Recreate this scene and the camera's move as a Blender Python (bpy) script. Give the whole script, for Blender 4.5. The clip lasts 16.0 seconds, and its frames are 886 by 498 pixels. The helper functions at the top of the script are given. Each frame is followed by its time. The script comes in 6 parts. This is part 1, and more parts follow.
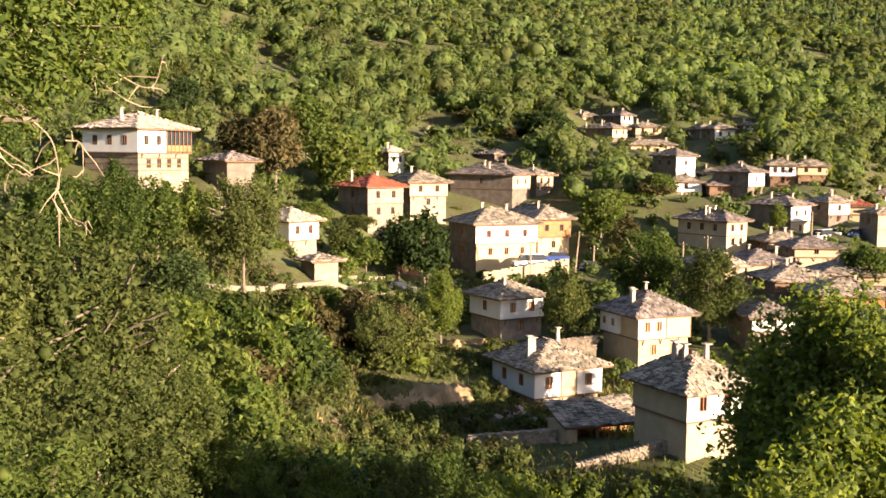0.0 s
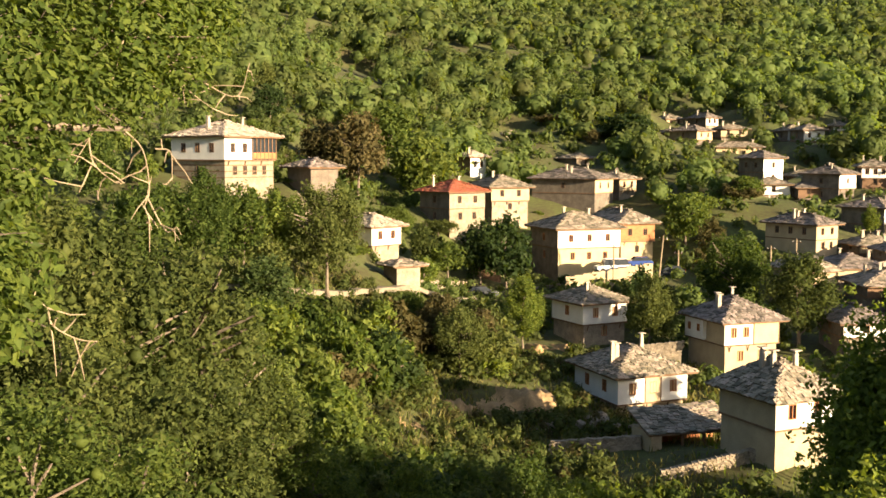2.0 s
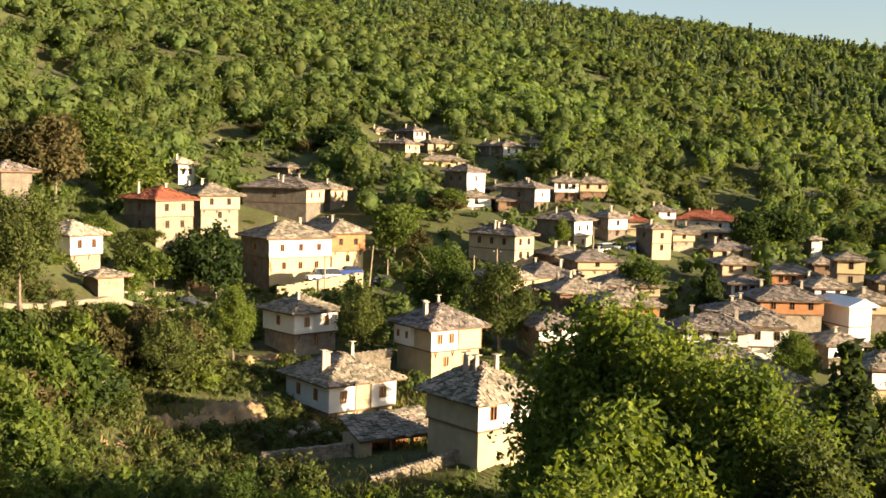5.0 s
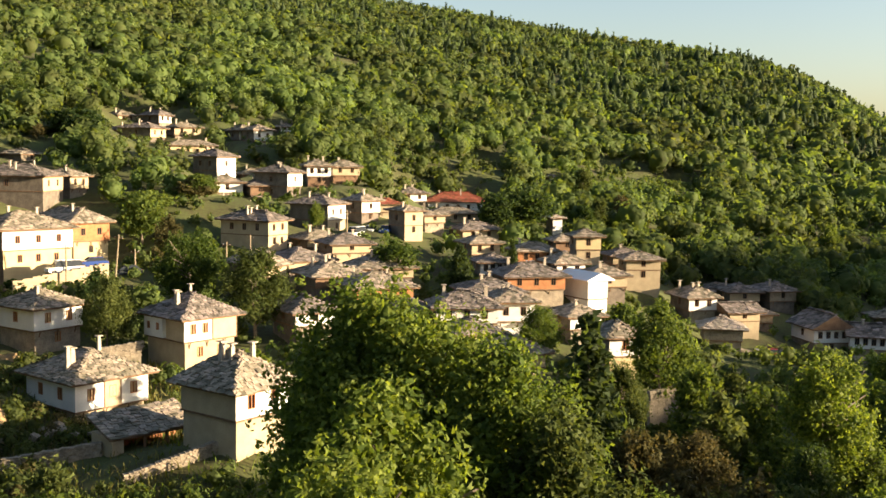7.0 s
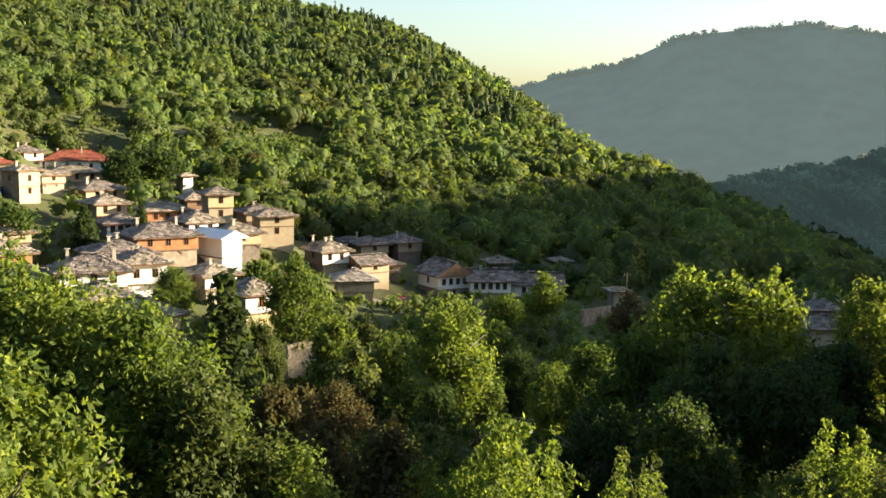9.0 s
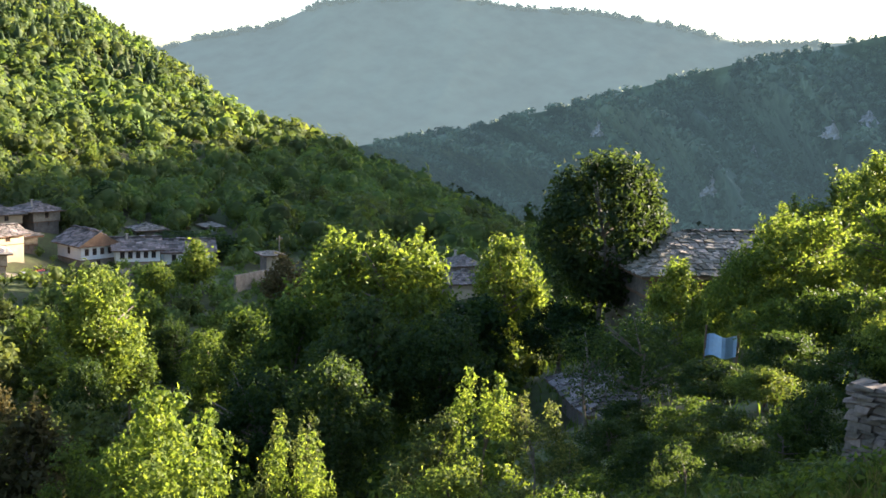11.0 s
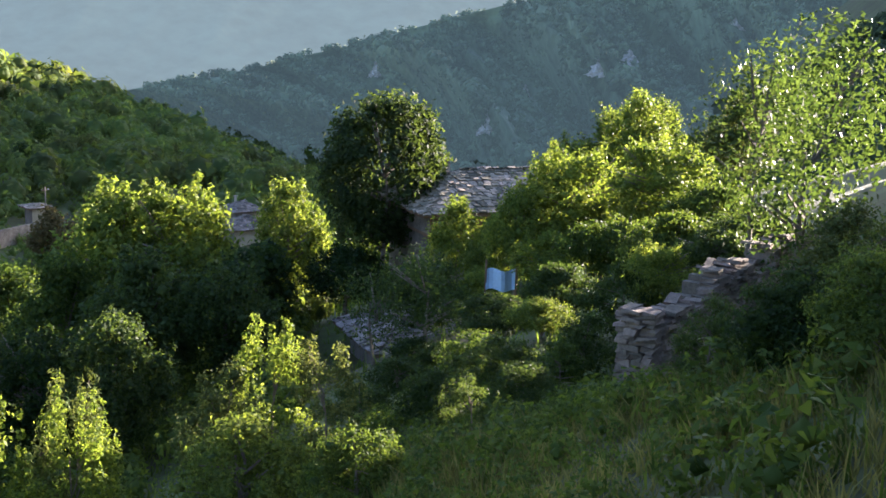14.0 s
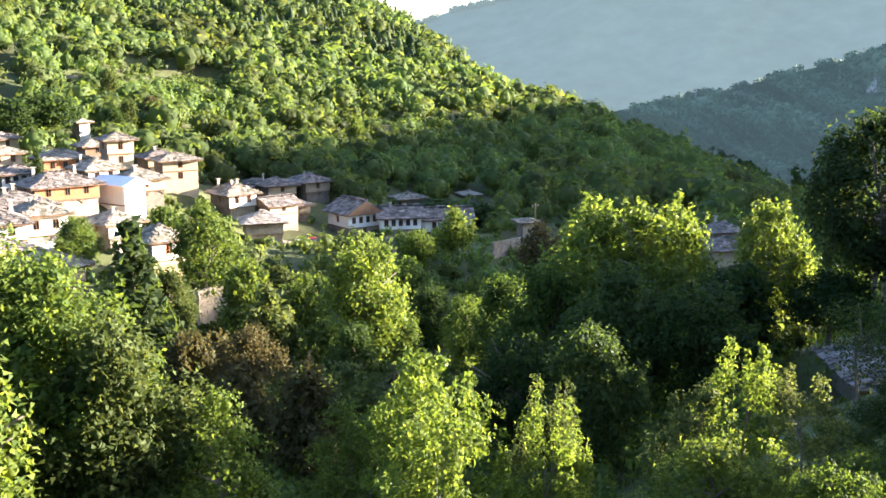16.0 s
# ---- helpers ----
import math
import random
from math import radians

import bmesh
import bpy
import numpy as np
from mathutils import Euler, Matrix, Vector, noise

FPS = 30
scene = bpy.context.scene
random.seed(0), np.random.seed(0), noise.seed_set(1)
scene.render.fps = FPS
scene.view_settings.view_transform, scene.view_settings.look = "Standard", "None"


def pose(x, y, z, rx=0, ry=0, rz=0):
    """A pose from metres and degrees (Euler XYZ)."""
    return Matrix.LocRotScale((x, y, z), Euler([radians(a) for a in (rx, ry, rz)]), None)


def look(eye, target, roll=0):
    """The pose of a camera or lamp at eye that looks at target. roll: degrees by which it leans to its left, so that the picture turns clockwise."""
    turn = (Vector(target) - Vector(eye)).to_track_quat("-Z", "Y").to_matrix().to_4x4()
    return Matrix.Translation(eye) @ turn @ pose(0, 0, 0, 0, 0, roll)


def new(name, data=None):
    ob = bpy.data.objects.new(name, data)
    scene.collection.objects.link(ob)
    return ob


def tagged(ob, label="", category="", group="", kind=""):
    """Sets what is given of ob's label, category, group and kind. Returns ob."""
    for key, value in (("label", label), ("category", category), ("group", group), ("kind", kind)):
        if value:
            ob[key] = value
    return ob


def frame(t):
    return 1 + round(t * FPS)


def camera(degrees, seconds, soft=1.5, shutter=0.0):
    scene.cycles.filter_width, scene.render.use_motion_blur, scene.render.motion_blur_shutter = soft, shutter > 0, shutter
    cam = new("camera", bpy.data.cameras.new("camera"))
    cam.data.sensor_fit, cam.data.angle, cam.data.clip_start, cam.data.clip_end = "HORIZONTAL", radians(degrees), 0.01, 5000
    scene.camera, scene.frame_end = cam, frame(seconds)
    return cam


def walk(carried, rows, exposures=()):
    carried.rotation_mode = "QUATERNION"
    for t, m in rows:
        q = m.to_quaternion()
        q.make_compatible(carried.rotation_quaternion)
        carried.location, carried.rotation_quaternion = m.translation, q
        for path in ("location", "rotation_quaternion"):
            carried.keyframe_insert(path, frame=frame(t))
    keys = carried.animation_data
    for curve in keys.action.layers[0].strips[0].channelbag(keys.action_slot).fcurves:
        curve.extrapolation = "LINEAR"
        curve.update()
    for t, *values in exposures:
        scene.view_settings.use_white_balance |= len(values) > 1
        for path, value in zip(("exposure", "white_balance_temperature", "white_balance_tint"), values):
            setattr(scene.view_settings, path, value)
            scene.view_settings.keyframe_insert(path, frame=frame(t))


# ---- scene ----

# ---- camera ----
EXPOSURES = [(0.0, 2.28, 6300, 26), (1.0, 2.08, 6700, 16), (7.0, 2.12, 6500, 14), (9.0, 2.42, 6000, 11), (10.2, 2.68, 5700, 13), (12.3, 3.75, 5350, 24), (13.0, 3.65, 5350, 24), (14.5, 3.2, 5300, 23), (15.3, 3.62, 5350, 19), (16.0, 3.5, 5300, 18)]
cam = camera(46.17, 16.0, soft=1.6)
walk(cam, [
    (0.0, look((0, 0, 0), (-41.748, 90.390, -9.321), 0.71)),
    (0.5, look((0, 0, 0), (-43.422, 89.602, -9.276), 0.43)),
    (1.0, look((0, 0, 0), (-46.597, 88.005, -9.161), 0.22)),
    (1.5, look((0, 0, 0), (-49.204, 86.586, -9.047), 0.07)),
    (2.0, look((0, 0, 0), (-48.760, 86.850, -8.914), 0.15)),
    (2.5, look((0, 0, 0), (-45.440, 88.646, -8.775), 0.36)),
    (3.0, look((0, 0, 0), (-41.174, 90.726, -8.575), 0.65)),
    (3.5, look((0, 0, 0), (-36.911, 92.560, -8.386), 0.86)),
    (4.0, look((0, 0, 0), (-32.123, 94.364, -7.974), 1.06)),
    (6.3, look((0, 0, 0), (-10.017, 99.185, -7.877), 1.17)),
    (6.5, look((0, 0, 0), (-7.425, 99.403, -7.997), 0.96)),
    (7.0, look((0, 0, 0), (0.131, 99.630, -8.591), 1.03)),
    (7.5, look((0, 0, 0), (8.998, 99.157, -9.322), 1.11)),
    (8.0, look((0, 0, 0), (18.086, 97.822, -10.184), 1.12)),
    (8.5, look((0, 0, 0), (26.227, 95.861, -11.079), 1.19)),
    (9.0, look((0, 0, 0), (34.279, 93.168, -12.029), 1.20)),
    (9.5, look((0, 0, 0), (41.609, 90.012, -12.907), 1.24)),
    (10.0, look((0, 0, 0), (48.601, 86.348, -13.492), 1.37)),
    (10.2, look((0, 0, 0), (51.482, 84.625, -13.720), 1.46)),
    (12.3, look((0, 0, 0), (72.784, 66.896, -15.082), 2.28)),
    (12.5, look((0, 0, 0), (72.830, 66.830, -15.149), 2.12)),
    (13.0, look((0, 0, 0), (72.899, 66.687, -15.449), 1.85)),
    (13.5, look((0, 0, 0), (73.913, 65.217, -16.841), 1.69)),
    (14.0, look((0, 0, 0), (76.901, 60.946, -19.282), 1.86)),
    (14.5, look((0, 0, 0), (77.167, 60.142, -20.692), 1.97)),
    (15.0, look((0, 0, 0), (67.988, 70.427, -20.436), 1.26)),
    (15.5, look((0, 0, 0), (55.086, 81.177, -19.386), 0.52)),
    (16.0, look((0, 0, 0), (41.935, 88.980, -17.998), -0.45)),
], EXPOSURES)
# ---- world, sun ----
SUN_AZ, SUN_EL = 99.0, 10.6
world = bpy.data.worlds.new("sky")
scene.world = world
world.use_nodes = True
_n = world.node_tree.nodes
_sky = _n.new("ShaderNodeTexSky")
_sky.sky_type, _sky.sun_disc = "NISHITA", False
_sky.sun_elevation, _sky.sun_rotation = radians(SUN_EL), radians(SUN_AZ)
_sky.air_density, _sky.dust_density, _sky.ozone_density = 1.0, 1.6, 1.0
_n["Background"].inputs["Strength"].default_value = 0.058
world.node_tree.links.new(_sky.outputs[0], _n["Background"].inputs["Color"])
_sun = bpy.data.lights.new("sun", "SUN")
_sun.energy, _sun.angle, _sun.color = 5.0, radians(0.6), (1.0, 0.81, 0.53)
_a, _e = radians(SUN_AZ), radians(SUN_EL)
new("sun", _sun).matrix_world = look((math.sin(_a) * math.cos(_e) * 300, math.cos(_a) * math.cos(_e) * 300, math.sin(_e) * 300 + 40), (0, 0, 40))


# ---- materials ----
def mat(name, base, rough=0.85, dark=0.6, scale=1.5, fine=14.0, bump=0.25, rand=0.0, island=0.0, translucent=None, metal=0.0, warm=None):
    """Two scales of noise between base * dark and base, with fine relief; rand / island: spread of value between objects / pieces."""
    m = bpy.data.materials.new(name)
    m.use_nodes = True
    nt = m.node_tree
    n, link = nt.nodes, nt.links.new
    bsdf = n["Principled BSDF"]
    bsdf.inputs["Roughness"].default_value = rough
    bsdf.inputs["Metallic"].default_value = metal
    bsdf.inputs["Specular IOR Level"].default_value = 0.06 if translucent else 0.25
    tc = n.new("ShaderNodeTexCoord")
    big, small = n.new("ShaderNodeTexNoise"), n.new("ShaderNodeTexNoise")
    for node, s, d in ((big, scale, 4.0), (small, fine, 3.0)):
        node.inputs["Scale"].default_value = s
        node.inputs["Detail"].default_value = d
        link(tc.outputs["Object"], node.inputs["Vector"])
    add = n.new("ShaderNodeMath")
    add.operation = "MULTIPLY_ADD"
    add.inputs[1].default_value = 0.45
    link(small.outputs["Fac"], add.inputs[0])
    half = n.new("ShaderNodeMath")
    half.operation = "MULTIPLY"
    half.inputs[1].default_value = 0.55
    link(big.outputs["Fac"], half.inputs[0])
    link(half.outputs[0], add.inputs[2])
    ramp = n.new("ShaderNodeValToRGB")
    e = ramp.color_ramp.elements
    second = warm or base
    e[0].position, e[1].position = 0.36, 0.64
    e[0].color = (*[c * dark for c in second], 1)
    e[1].color = (*base, 1)
    link(add.outputs[0], ramp.inputs[0])
    colour = ramp.outputs[0]
    for amount, kind in ((rand, "obj"), (island, "isl")):
        if amount:
            src = n.new("ShaderNodeObjectInfo").outputs["Random"] if kind == "obj" else n.new("ShaderNodeNewGeometry").outputs["Random Per Island"]
            rng = n.new("ShaderNodeMapRange")
            rng.inputs["To Min"].default_value, rng.inputs["To Max"].default_value = 1 - amount, 1 + amount * 0.6
            link(src, rng.inputs["Value"])
            hsv = n.new("ShaderNodeHueSaturation")
            link(rng.outputs[0], hsv.inputs["Value"])
            hue = n.new("ShaderNodeMapRange")
            hue.inputs["To Min"].default_value, hue.inputs["To Max"].default_value = 0.5 + 0.03 * amount, 0.5 - 0.05 * amount
            link(src, hue.inputs["Value"])
            link(hue.outputs[0], hsv.inputs["Hue"])
            link(colour, hsv.inputs["Color"])
            colour = hsv.outputs[0]
    link(colour, bsdf.inputs["Base Color"])
    if bump:
        b = n.new("ShaderNodeBump")
        b.inputs["Strength"].default_value, b.inputs["Distance"].default_value = bump, 0.03
        link(add.outputs[0], b.inputs["Height"])
        link(b.outputs[0], bsdf.inputs["Normal"])
    if translucent:
        t = n.new("ShaderNodeBsdfTranslucent")
        gain = n.new("ShaderNodeMix")
        gain.data_type, gain.blend_type = "RGBA", "MULTIPLY"
        gain.inputs["Factor"].default_value = 1.0
        link(colour, gain.inputs["A"])
        gain.inputs["B"].default_value = (*translucent, 1)
        link(gain.outputs["Result"], t.inputs["Color"])
        mix = n.new("ShaderNodeMixShader")
        mix.inputs[0].default_value = 0.45
        link(bsdf.outputs[0], mix.inputs[1])
        link(t.outputs[0], mix.inputs[2])
        link(mix.outputs[0], n["Material Output"].inputs["Surface"])
    return m


LEAF_T = (2.1, 2.0, 0.7)
M = {
    "white": mat("white_plaster", (0.70, 0.68, 0.63), 0.9, 0.82, 0.7, 9),
    "tan": mat("mud_plaster", (0.42, 0.335, 0.215), 0.95, 0.72, 0.9, 11, 0.4),
    "yellow": mat("ochre_plaster", (0.52, 0.41, 0.23), 0.95, 0.75, 0.8, 10, 0.3),
    "stone": mat("rubble_stone", (0.33, 0.275, 0.20), 0.95, 0.5, 1.2, 6, 0.9, rand=0.15),
    "dark_stone": mat("dark_rubble_stone", (0.20, 0.165, 0.13), 0.95, 0.5, 1.0, 6, 0.9, rand=0.15),
    "wood": mat("brown_wood", (0.20, 0.12, 0.07), 0.8, 0.6, 1.5, 18, 0.4),
    "redwood": mat("orange_stained_wood", (0.40, 0.17, 0.07), 0.75, 0.6, 1.5, 18, 0.3),
    "slab": mat("roof_stone_slab", (0.36, 0.31, 0.225), 0.85, 0.45, 0.9, 7, 0.6, rand=0.12, island=0.62),
    "slab_piece": mat("single_roof_stone", (0.36, 0.31, 0.225), 0.85, 0.45, 0.9, 7, 0.6, rand=0.62),
    "slab_dark": mat("weathered_roof_stone", (0.27, 0.23, 0.19), 0.85, 0.45, 0.9, 7, 0.6, rand=0.12, island=0.6),
    "slab_pale": mat("pale_roof_stone", (0.46, 0.39, 0.30), 0.85, 0.65, 0.8, 7, 0.5, rand=0.1, island=0.3),
    "tile": mat("red_clay_tile", (0.36, 0.12, 0.06), 0.8, 0.6, 0.9, 9, 0.4, island=0.3),
    "sheet": mat("white_sheet_metal", (0.70, 0.71, 0.72), 0.45, 0.85, 0.5, 5, 0.05),
    "glass": mat("dark_window_glass", (0.03, 0.035, 0.04), 0.08, 0.8, 0.5, 3, 0.0),
    "curtain": mat("pale_curtained_glass", (0.42, 0.30, 0.17), 0.25, 0.8, 0.7, 5, 0.0),
    "chimney": mat("limewashed_chimney", (0.42, 0.36, 0.28), 0.95, 0.7, 1.5, 12, 0.3),
    "ground": mat("meadow_soil", (0.085, 0.105, 0.030), 0.95, 0.45, 0.12, 1.7, 0.6, warm=(0.12, 0.10, 0.045)),
    "road": mat("pale_gravel", (0.21, 0.18, 0.13), 0.95, 0.7, 0.6, 8, 0.4),
    "earth": mat("bare_ochre_earth", (0.36, 0.245, 0.125), 0.95, 0.6, 0.5, 4, 0.8),
    "bark": mat("grey_bark", (0.20, 0.16, 0.12), 0.95, 0.5, 2.0, 16, 0.8),
    "pale_bark": mat("pale_dead_twig", (0.33, 0.26, 0.17), 0.9, 0.6, 3.0, 20, 0.5),
    "leaf": mat("green_leaf", (0.090, 0.135, 0.032), 0.55, 0.75, 0.5, 5, 0.0, rand=0.35, island=0.45, translucent=LEAF_T),
    "leaf_light": mat("fresh_green_leaf", (0.121, 0.172, 0.036), 0.5, 0.75, 0.5, 5, 0.0, rand=0.2, island=0.45, translucent=LEAF_T),
    "leaf_dark": mat("dark_green_leaf", (0.045, 0.075, 0.025), 0.5, 0.75, 0.5, 5, 0.0, rand=0.3, island=0.4, translucent=LEAF_T),
    "leaf_brown": mat("rusty_autumn_leaf", (0.115, 0.108, 0.042), 0.6, 0.7, 0.5, 5, 0.0, rand=0.3, island=0.4, translucent=(1.4, 1.2, 0.8)),
    "leaf_olive": mat("olive_leaf", (0.095, 0.124, 0.035), 0.55, 0.75, 0.5, 5, 0.0, rand=0.25, island=0.4, translucent=(1.5, 1.4, 0.8)),
    "needle": mat("conifer_needle", (0.048, 0.072, 0.028), 0.6, 0.7, 0.5, 5, 0.0, rand=0.2, island=0.35, translucent=(2.2, 2.1, 0.7)),
    "forest": mat("broadleaf_forest", (0.105, 0.158, 0.048), 0.6, 0.58, 0.02, 0.14, 0.0, island=0.3, warm=(0.110, 0.128, 0.045), translucent=LEAF_T),
    "pinewood": mat("conifer_forest", (0.078, 0.112, 0.050), 0.6, 0.6, 0.015, 0.09, 0.0, island=0.4, translucent=(1.3, 1.3, 0.8)),
    "car_red": mat("red_car_paint", (0.30, 0.03, 0.03), 0.25, 0.9, 0.5, 4, 0.0),
    "car_white": mat("white_car_paint", (0.70, 0.70, 0.68), 0.25, 0.92, 0.5, 4, 0.0),
    "car_blue": mat("blue_car_paint", (0.03, 0.06, 0.20), 0.25, 0.9, 0.5, 4, 0.0),
    "car_dark": mat("dark_car_paint", (0.04, 0.045, 0.05), 0.25, 0.9, 0.5, 4, 0.0),
    "tyre": mat("black_rubber", (0.02, 0.02, 0.02), 0.9, 0.7, 2, 20, 0.1),
    "rim": mat("grey_alloy", (0.45, 0.45, 0.46), 0.35, 0.8, 2, 20, 0.0, metal=0.8),
    "lamp_red": mat("red_lamp_lens", (0.40, 0.02, 0.02), 0.2, 0.9, 2, 20, 0.0),
    "lamp_clear": mat("clear_lamp_lens", (0.6, 0.6, 0.58), 0.15, 0.9, 2, 20, 0.0),
    "wall_stone": mat("weathered_schist", (0.30, 0.235, 0.175), 0.9, 0.5, 2.5, 18, 0.7, rand=0.4, island=0.35),
    "tarp": mat("pale_blue_tarpaulin", (0.45, 0.58, 0.68), 0.4, 0.8, 1.5, 9, 0.2),
    "gorge": mat("shaded_gorge_wood", (0.11, 0.145, 0.075), 0.8, 0.6, 0.012, 0.08, 0.0, island=0.25, translucent=(1.2, 1.2, 1.0)),
    # range: strong dark noise paints in shading that the ravines lack
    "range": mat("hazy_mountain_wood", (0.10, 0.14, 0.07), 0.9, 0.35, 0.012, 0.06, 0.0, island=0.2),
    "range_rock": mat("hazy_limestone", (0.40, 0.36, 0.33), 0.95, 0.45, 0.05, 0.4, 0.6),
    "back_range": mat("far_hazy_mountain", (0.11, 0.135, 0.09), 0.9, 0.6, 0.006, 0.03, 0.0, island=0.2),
    "grass": mat("dry_grass_blade", (0.20, 0.20, 0.07), 0.7, 0.6, 0.6, 5, 0.0, island=0.4, translucent=(1.3, 1.2, 0.6)),
}


def haze_glow(m, colour):
    """Adds an even emission to a mountain's material, standing in for haze in the air."""
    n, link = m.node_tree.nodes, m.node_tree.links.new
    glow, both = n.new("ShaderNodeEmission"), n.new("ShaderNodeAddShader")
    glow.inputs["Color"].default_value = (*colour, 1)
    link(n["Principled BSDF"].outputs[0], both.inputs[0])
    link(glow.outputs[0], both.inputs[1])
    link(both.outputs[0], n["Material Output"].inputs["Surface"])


# haze as material glow: weak on the front slope and crags, stronger behind
haze_glow(M["range"], (0.0060, 0.0085, 0.0083))
haze_glow(M["range_rock"], (0.0060, 0.0085, 0.0083))
haze_glow(M["back_range"], (0.0245, 0.0285, 0.0242))


# ---- geometry helpers ----
def mesh_of(name, verts, faces, material, smooth=False):
    me = bpy.data.meshes.new(name)
    me.from_pydata([tuple(v) for v in verts], [], faces)
    for mm in material if isinstance(material, (list, tuple)) else [material]:
        me.materials.append(mm)
    if smooth:
        me.polygons.foreach_set("use_smooth", [True] * len(me.polygons))
    me.update()
    return me


class Build:
    """Collects vertices and faces of one mesh."""

    def __init__(self):
        self.v, self.f = [], []

    def quad(self, a, b, c, d):
        i = len(self.v)
        self.v += [a, b, c, d]
        self.f.append((i, i + 1, i + 2, i + 3))

    def box(self, lo, hi, taper=0.0):
        (x0, y0, z0), (x1, y1, z1) = lo, hi
        t = taper
        i = len(self.v)
        self.v += [(x0, y0, z0), (x1, y0, z0), (x1, y1, z0), (x0, y1, z0),
                   (x0 + t, y0 + t, z1), (x1 - t, y0 + t, z1), (x1 - t, y1 - t, z1), (x0 + t, y1 - t, z1)]
        self.f += [tuple(i + k for k in q) for q in ((3, 2, 1, 0), (4, 5, 6, 7), (0, 1, 5, 4), (1, 2, 6, 5), (2, 3, 7, 6), (3, 0, 4, 7))]
        return self

    def beam(self, a, b, r0, r1=None, sides=5):
        """A tapered round bar from a to b."""
        r1 = r0 if r1 is None else r1
        a, b = Vector(a), Vector(b)
        w = (b - a).normalized()
        u = w.orthogonal().normalized()
        s = w.cross(u)
        i = len(self.v)
        for p, r in ((a, r0), (b, r1)):
            for k in range(sides):
                g = 2 * math.pi * k / sides
                self.v.append(tuple(p + (u * math.cos(g) + s * math.sin(g)) * r))
        for k in range(sides):
            j = (k + 1) % sides
            self.f.append((i + k, i + j, i + sides + j, i + sides + k))
        self.f.append(tuple(i + k for k in reversed(range(sides))))
        self.f.append(tuple(i + sides + k for k in range(sides)))
        return self

    def mesh(self, name, material, smooth=False):
        return mesh_of(name, self.v, self.f, material, smooth)


def part(name, build, material, parent, label="", smooth=False):
    ob = new(name, build if isinstance(build, bpy.types.Mesh) else build.mesh(name, material, smooth))
    ob.parent = parent
    if label:
        tagged(ob, label=label)
    return ob


def thing(name, m, label, category, group="", kind=""):
    ob = new(name)
    ob.empty_display_size = 0.3
    ob.matrix_world = m
    return tagged(ob, label=label, category=category, group=group, kind=kind)


# ---- the ground: heights along rays from the viewpoint ----
AZ = np.array([-180, -100, -60, -41, -27, -19, -10, 0, 10, 18, 21, 24, 28, 32, 37, 42, 46, 52, 65, 75, 85, 120, 180.0])
NEAR_D = np.array([0.5, 8, 20, 40, 60, 90, 120, 150.0])
FAR_D = np.array([200, 280, 400, 560, 750, 1000, 1600, 4500.0])
NEAR = {-100: (-1.6, -1.5, 0, 2, 5, 8, 12, 16), -60: (-1.6, -4, -7, -11, -11, -8, -3, 4), -41: (-1.6, -5, -10, -15, -16, -13, -4.5, 2),
        -27: (-1.6, -6, -13, -20, -23, -24, -21.5, -18), -19: (-1.6, -6, -13, -21, -25, -23.5, -21, -17.5), -10: (-1.6, -6, -13, -21, -25, -24, -22, -17)}
NEAR_2 = {0: (-1.6, -6, -13, -20, -25, -26, -24, -20), 10: (-1.6, -6, -12, -19, -25, -27, -26, -23), 18: (-1.6, -6, -12, -19, -25, -28, -28, -26.5),
          21: (-1.6, -6, -12, -19, -25, -28, -28.5, -27.5), 24: (-1.6, -6, -12, -19, -25, -28, -29, -28.5), 28: (-1.6, -5.7, -11.5, -18.5, -24, -27.5, -29, -29), 32: (-1.6, -5.5, -11, -18, -23, -27, -29, -29.5)}
NEAR_3 = {37: (-1.6, -5.2, -10, -16.5, -21, -25.5, -28.5, -30.5), 42: (-1.6, -5, -9, -15, -19, -24, -28, -31), 46: (-1.6, -4.6, -8.2, -13.6, -17.4, -22.4, -27, -31.5), 52: (-1.6, -4, -7, -11.5, -15, -20, -26, -32), 65: (-1.6, -3, -5.2, -7.5, -10, -15, -22, -30),
          # 85: unseen hump added to keep the low sun off the near grass
          75: (-1.6, -2.4, -3.4, -4.2, -5, -8, -14, -22), 85: (-1.6, -1.0, 0.9, 0.5, -0.5, -1, -2, -6), 120: (-1.6, 0, 3, 6, 8, 10, 12, 14)}
FAR = {-100: (25, 40, 60, 80, 95, 105, 110, 110), -60: (18, 36, 62, 90, 118, 150, 190, 190), -41: (14, 32, 60, 94, 130, 165, 200, 200),
       -27: (-3, 15, 46, 86, 128, 160, 190, 190), -19: (-5, 11, 40, 79, 122, 155, 180, 180), -10: (-4, 9, 34, 73, 117, 148, 160, 150)}
FAR_2 = {0: (-12, -1, 22, 58, 103, 115, 90, 60), 10: (-19, -10, 8, 42, 83, 75, 40, 0), 18: (-25, -18, -2, 36, 70, 26, 0, -40),
         21: (-27, -21, -8, 28, 45, -20, -60, -60), 24: (-28, -23, -8, 19, 6, -60, -70, -70), 28: (-29, -25, -9, -12, -50, -70, -70, -70), 32: (-29.5, -27, -18, -60, -70, -70, -70, -70)}
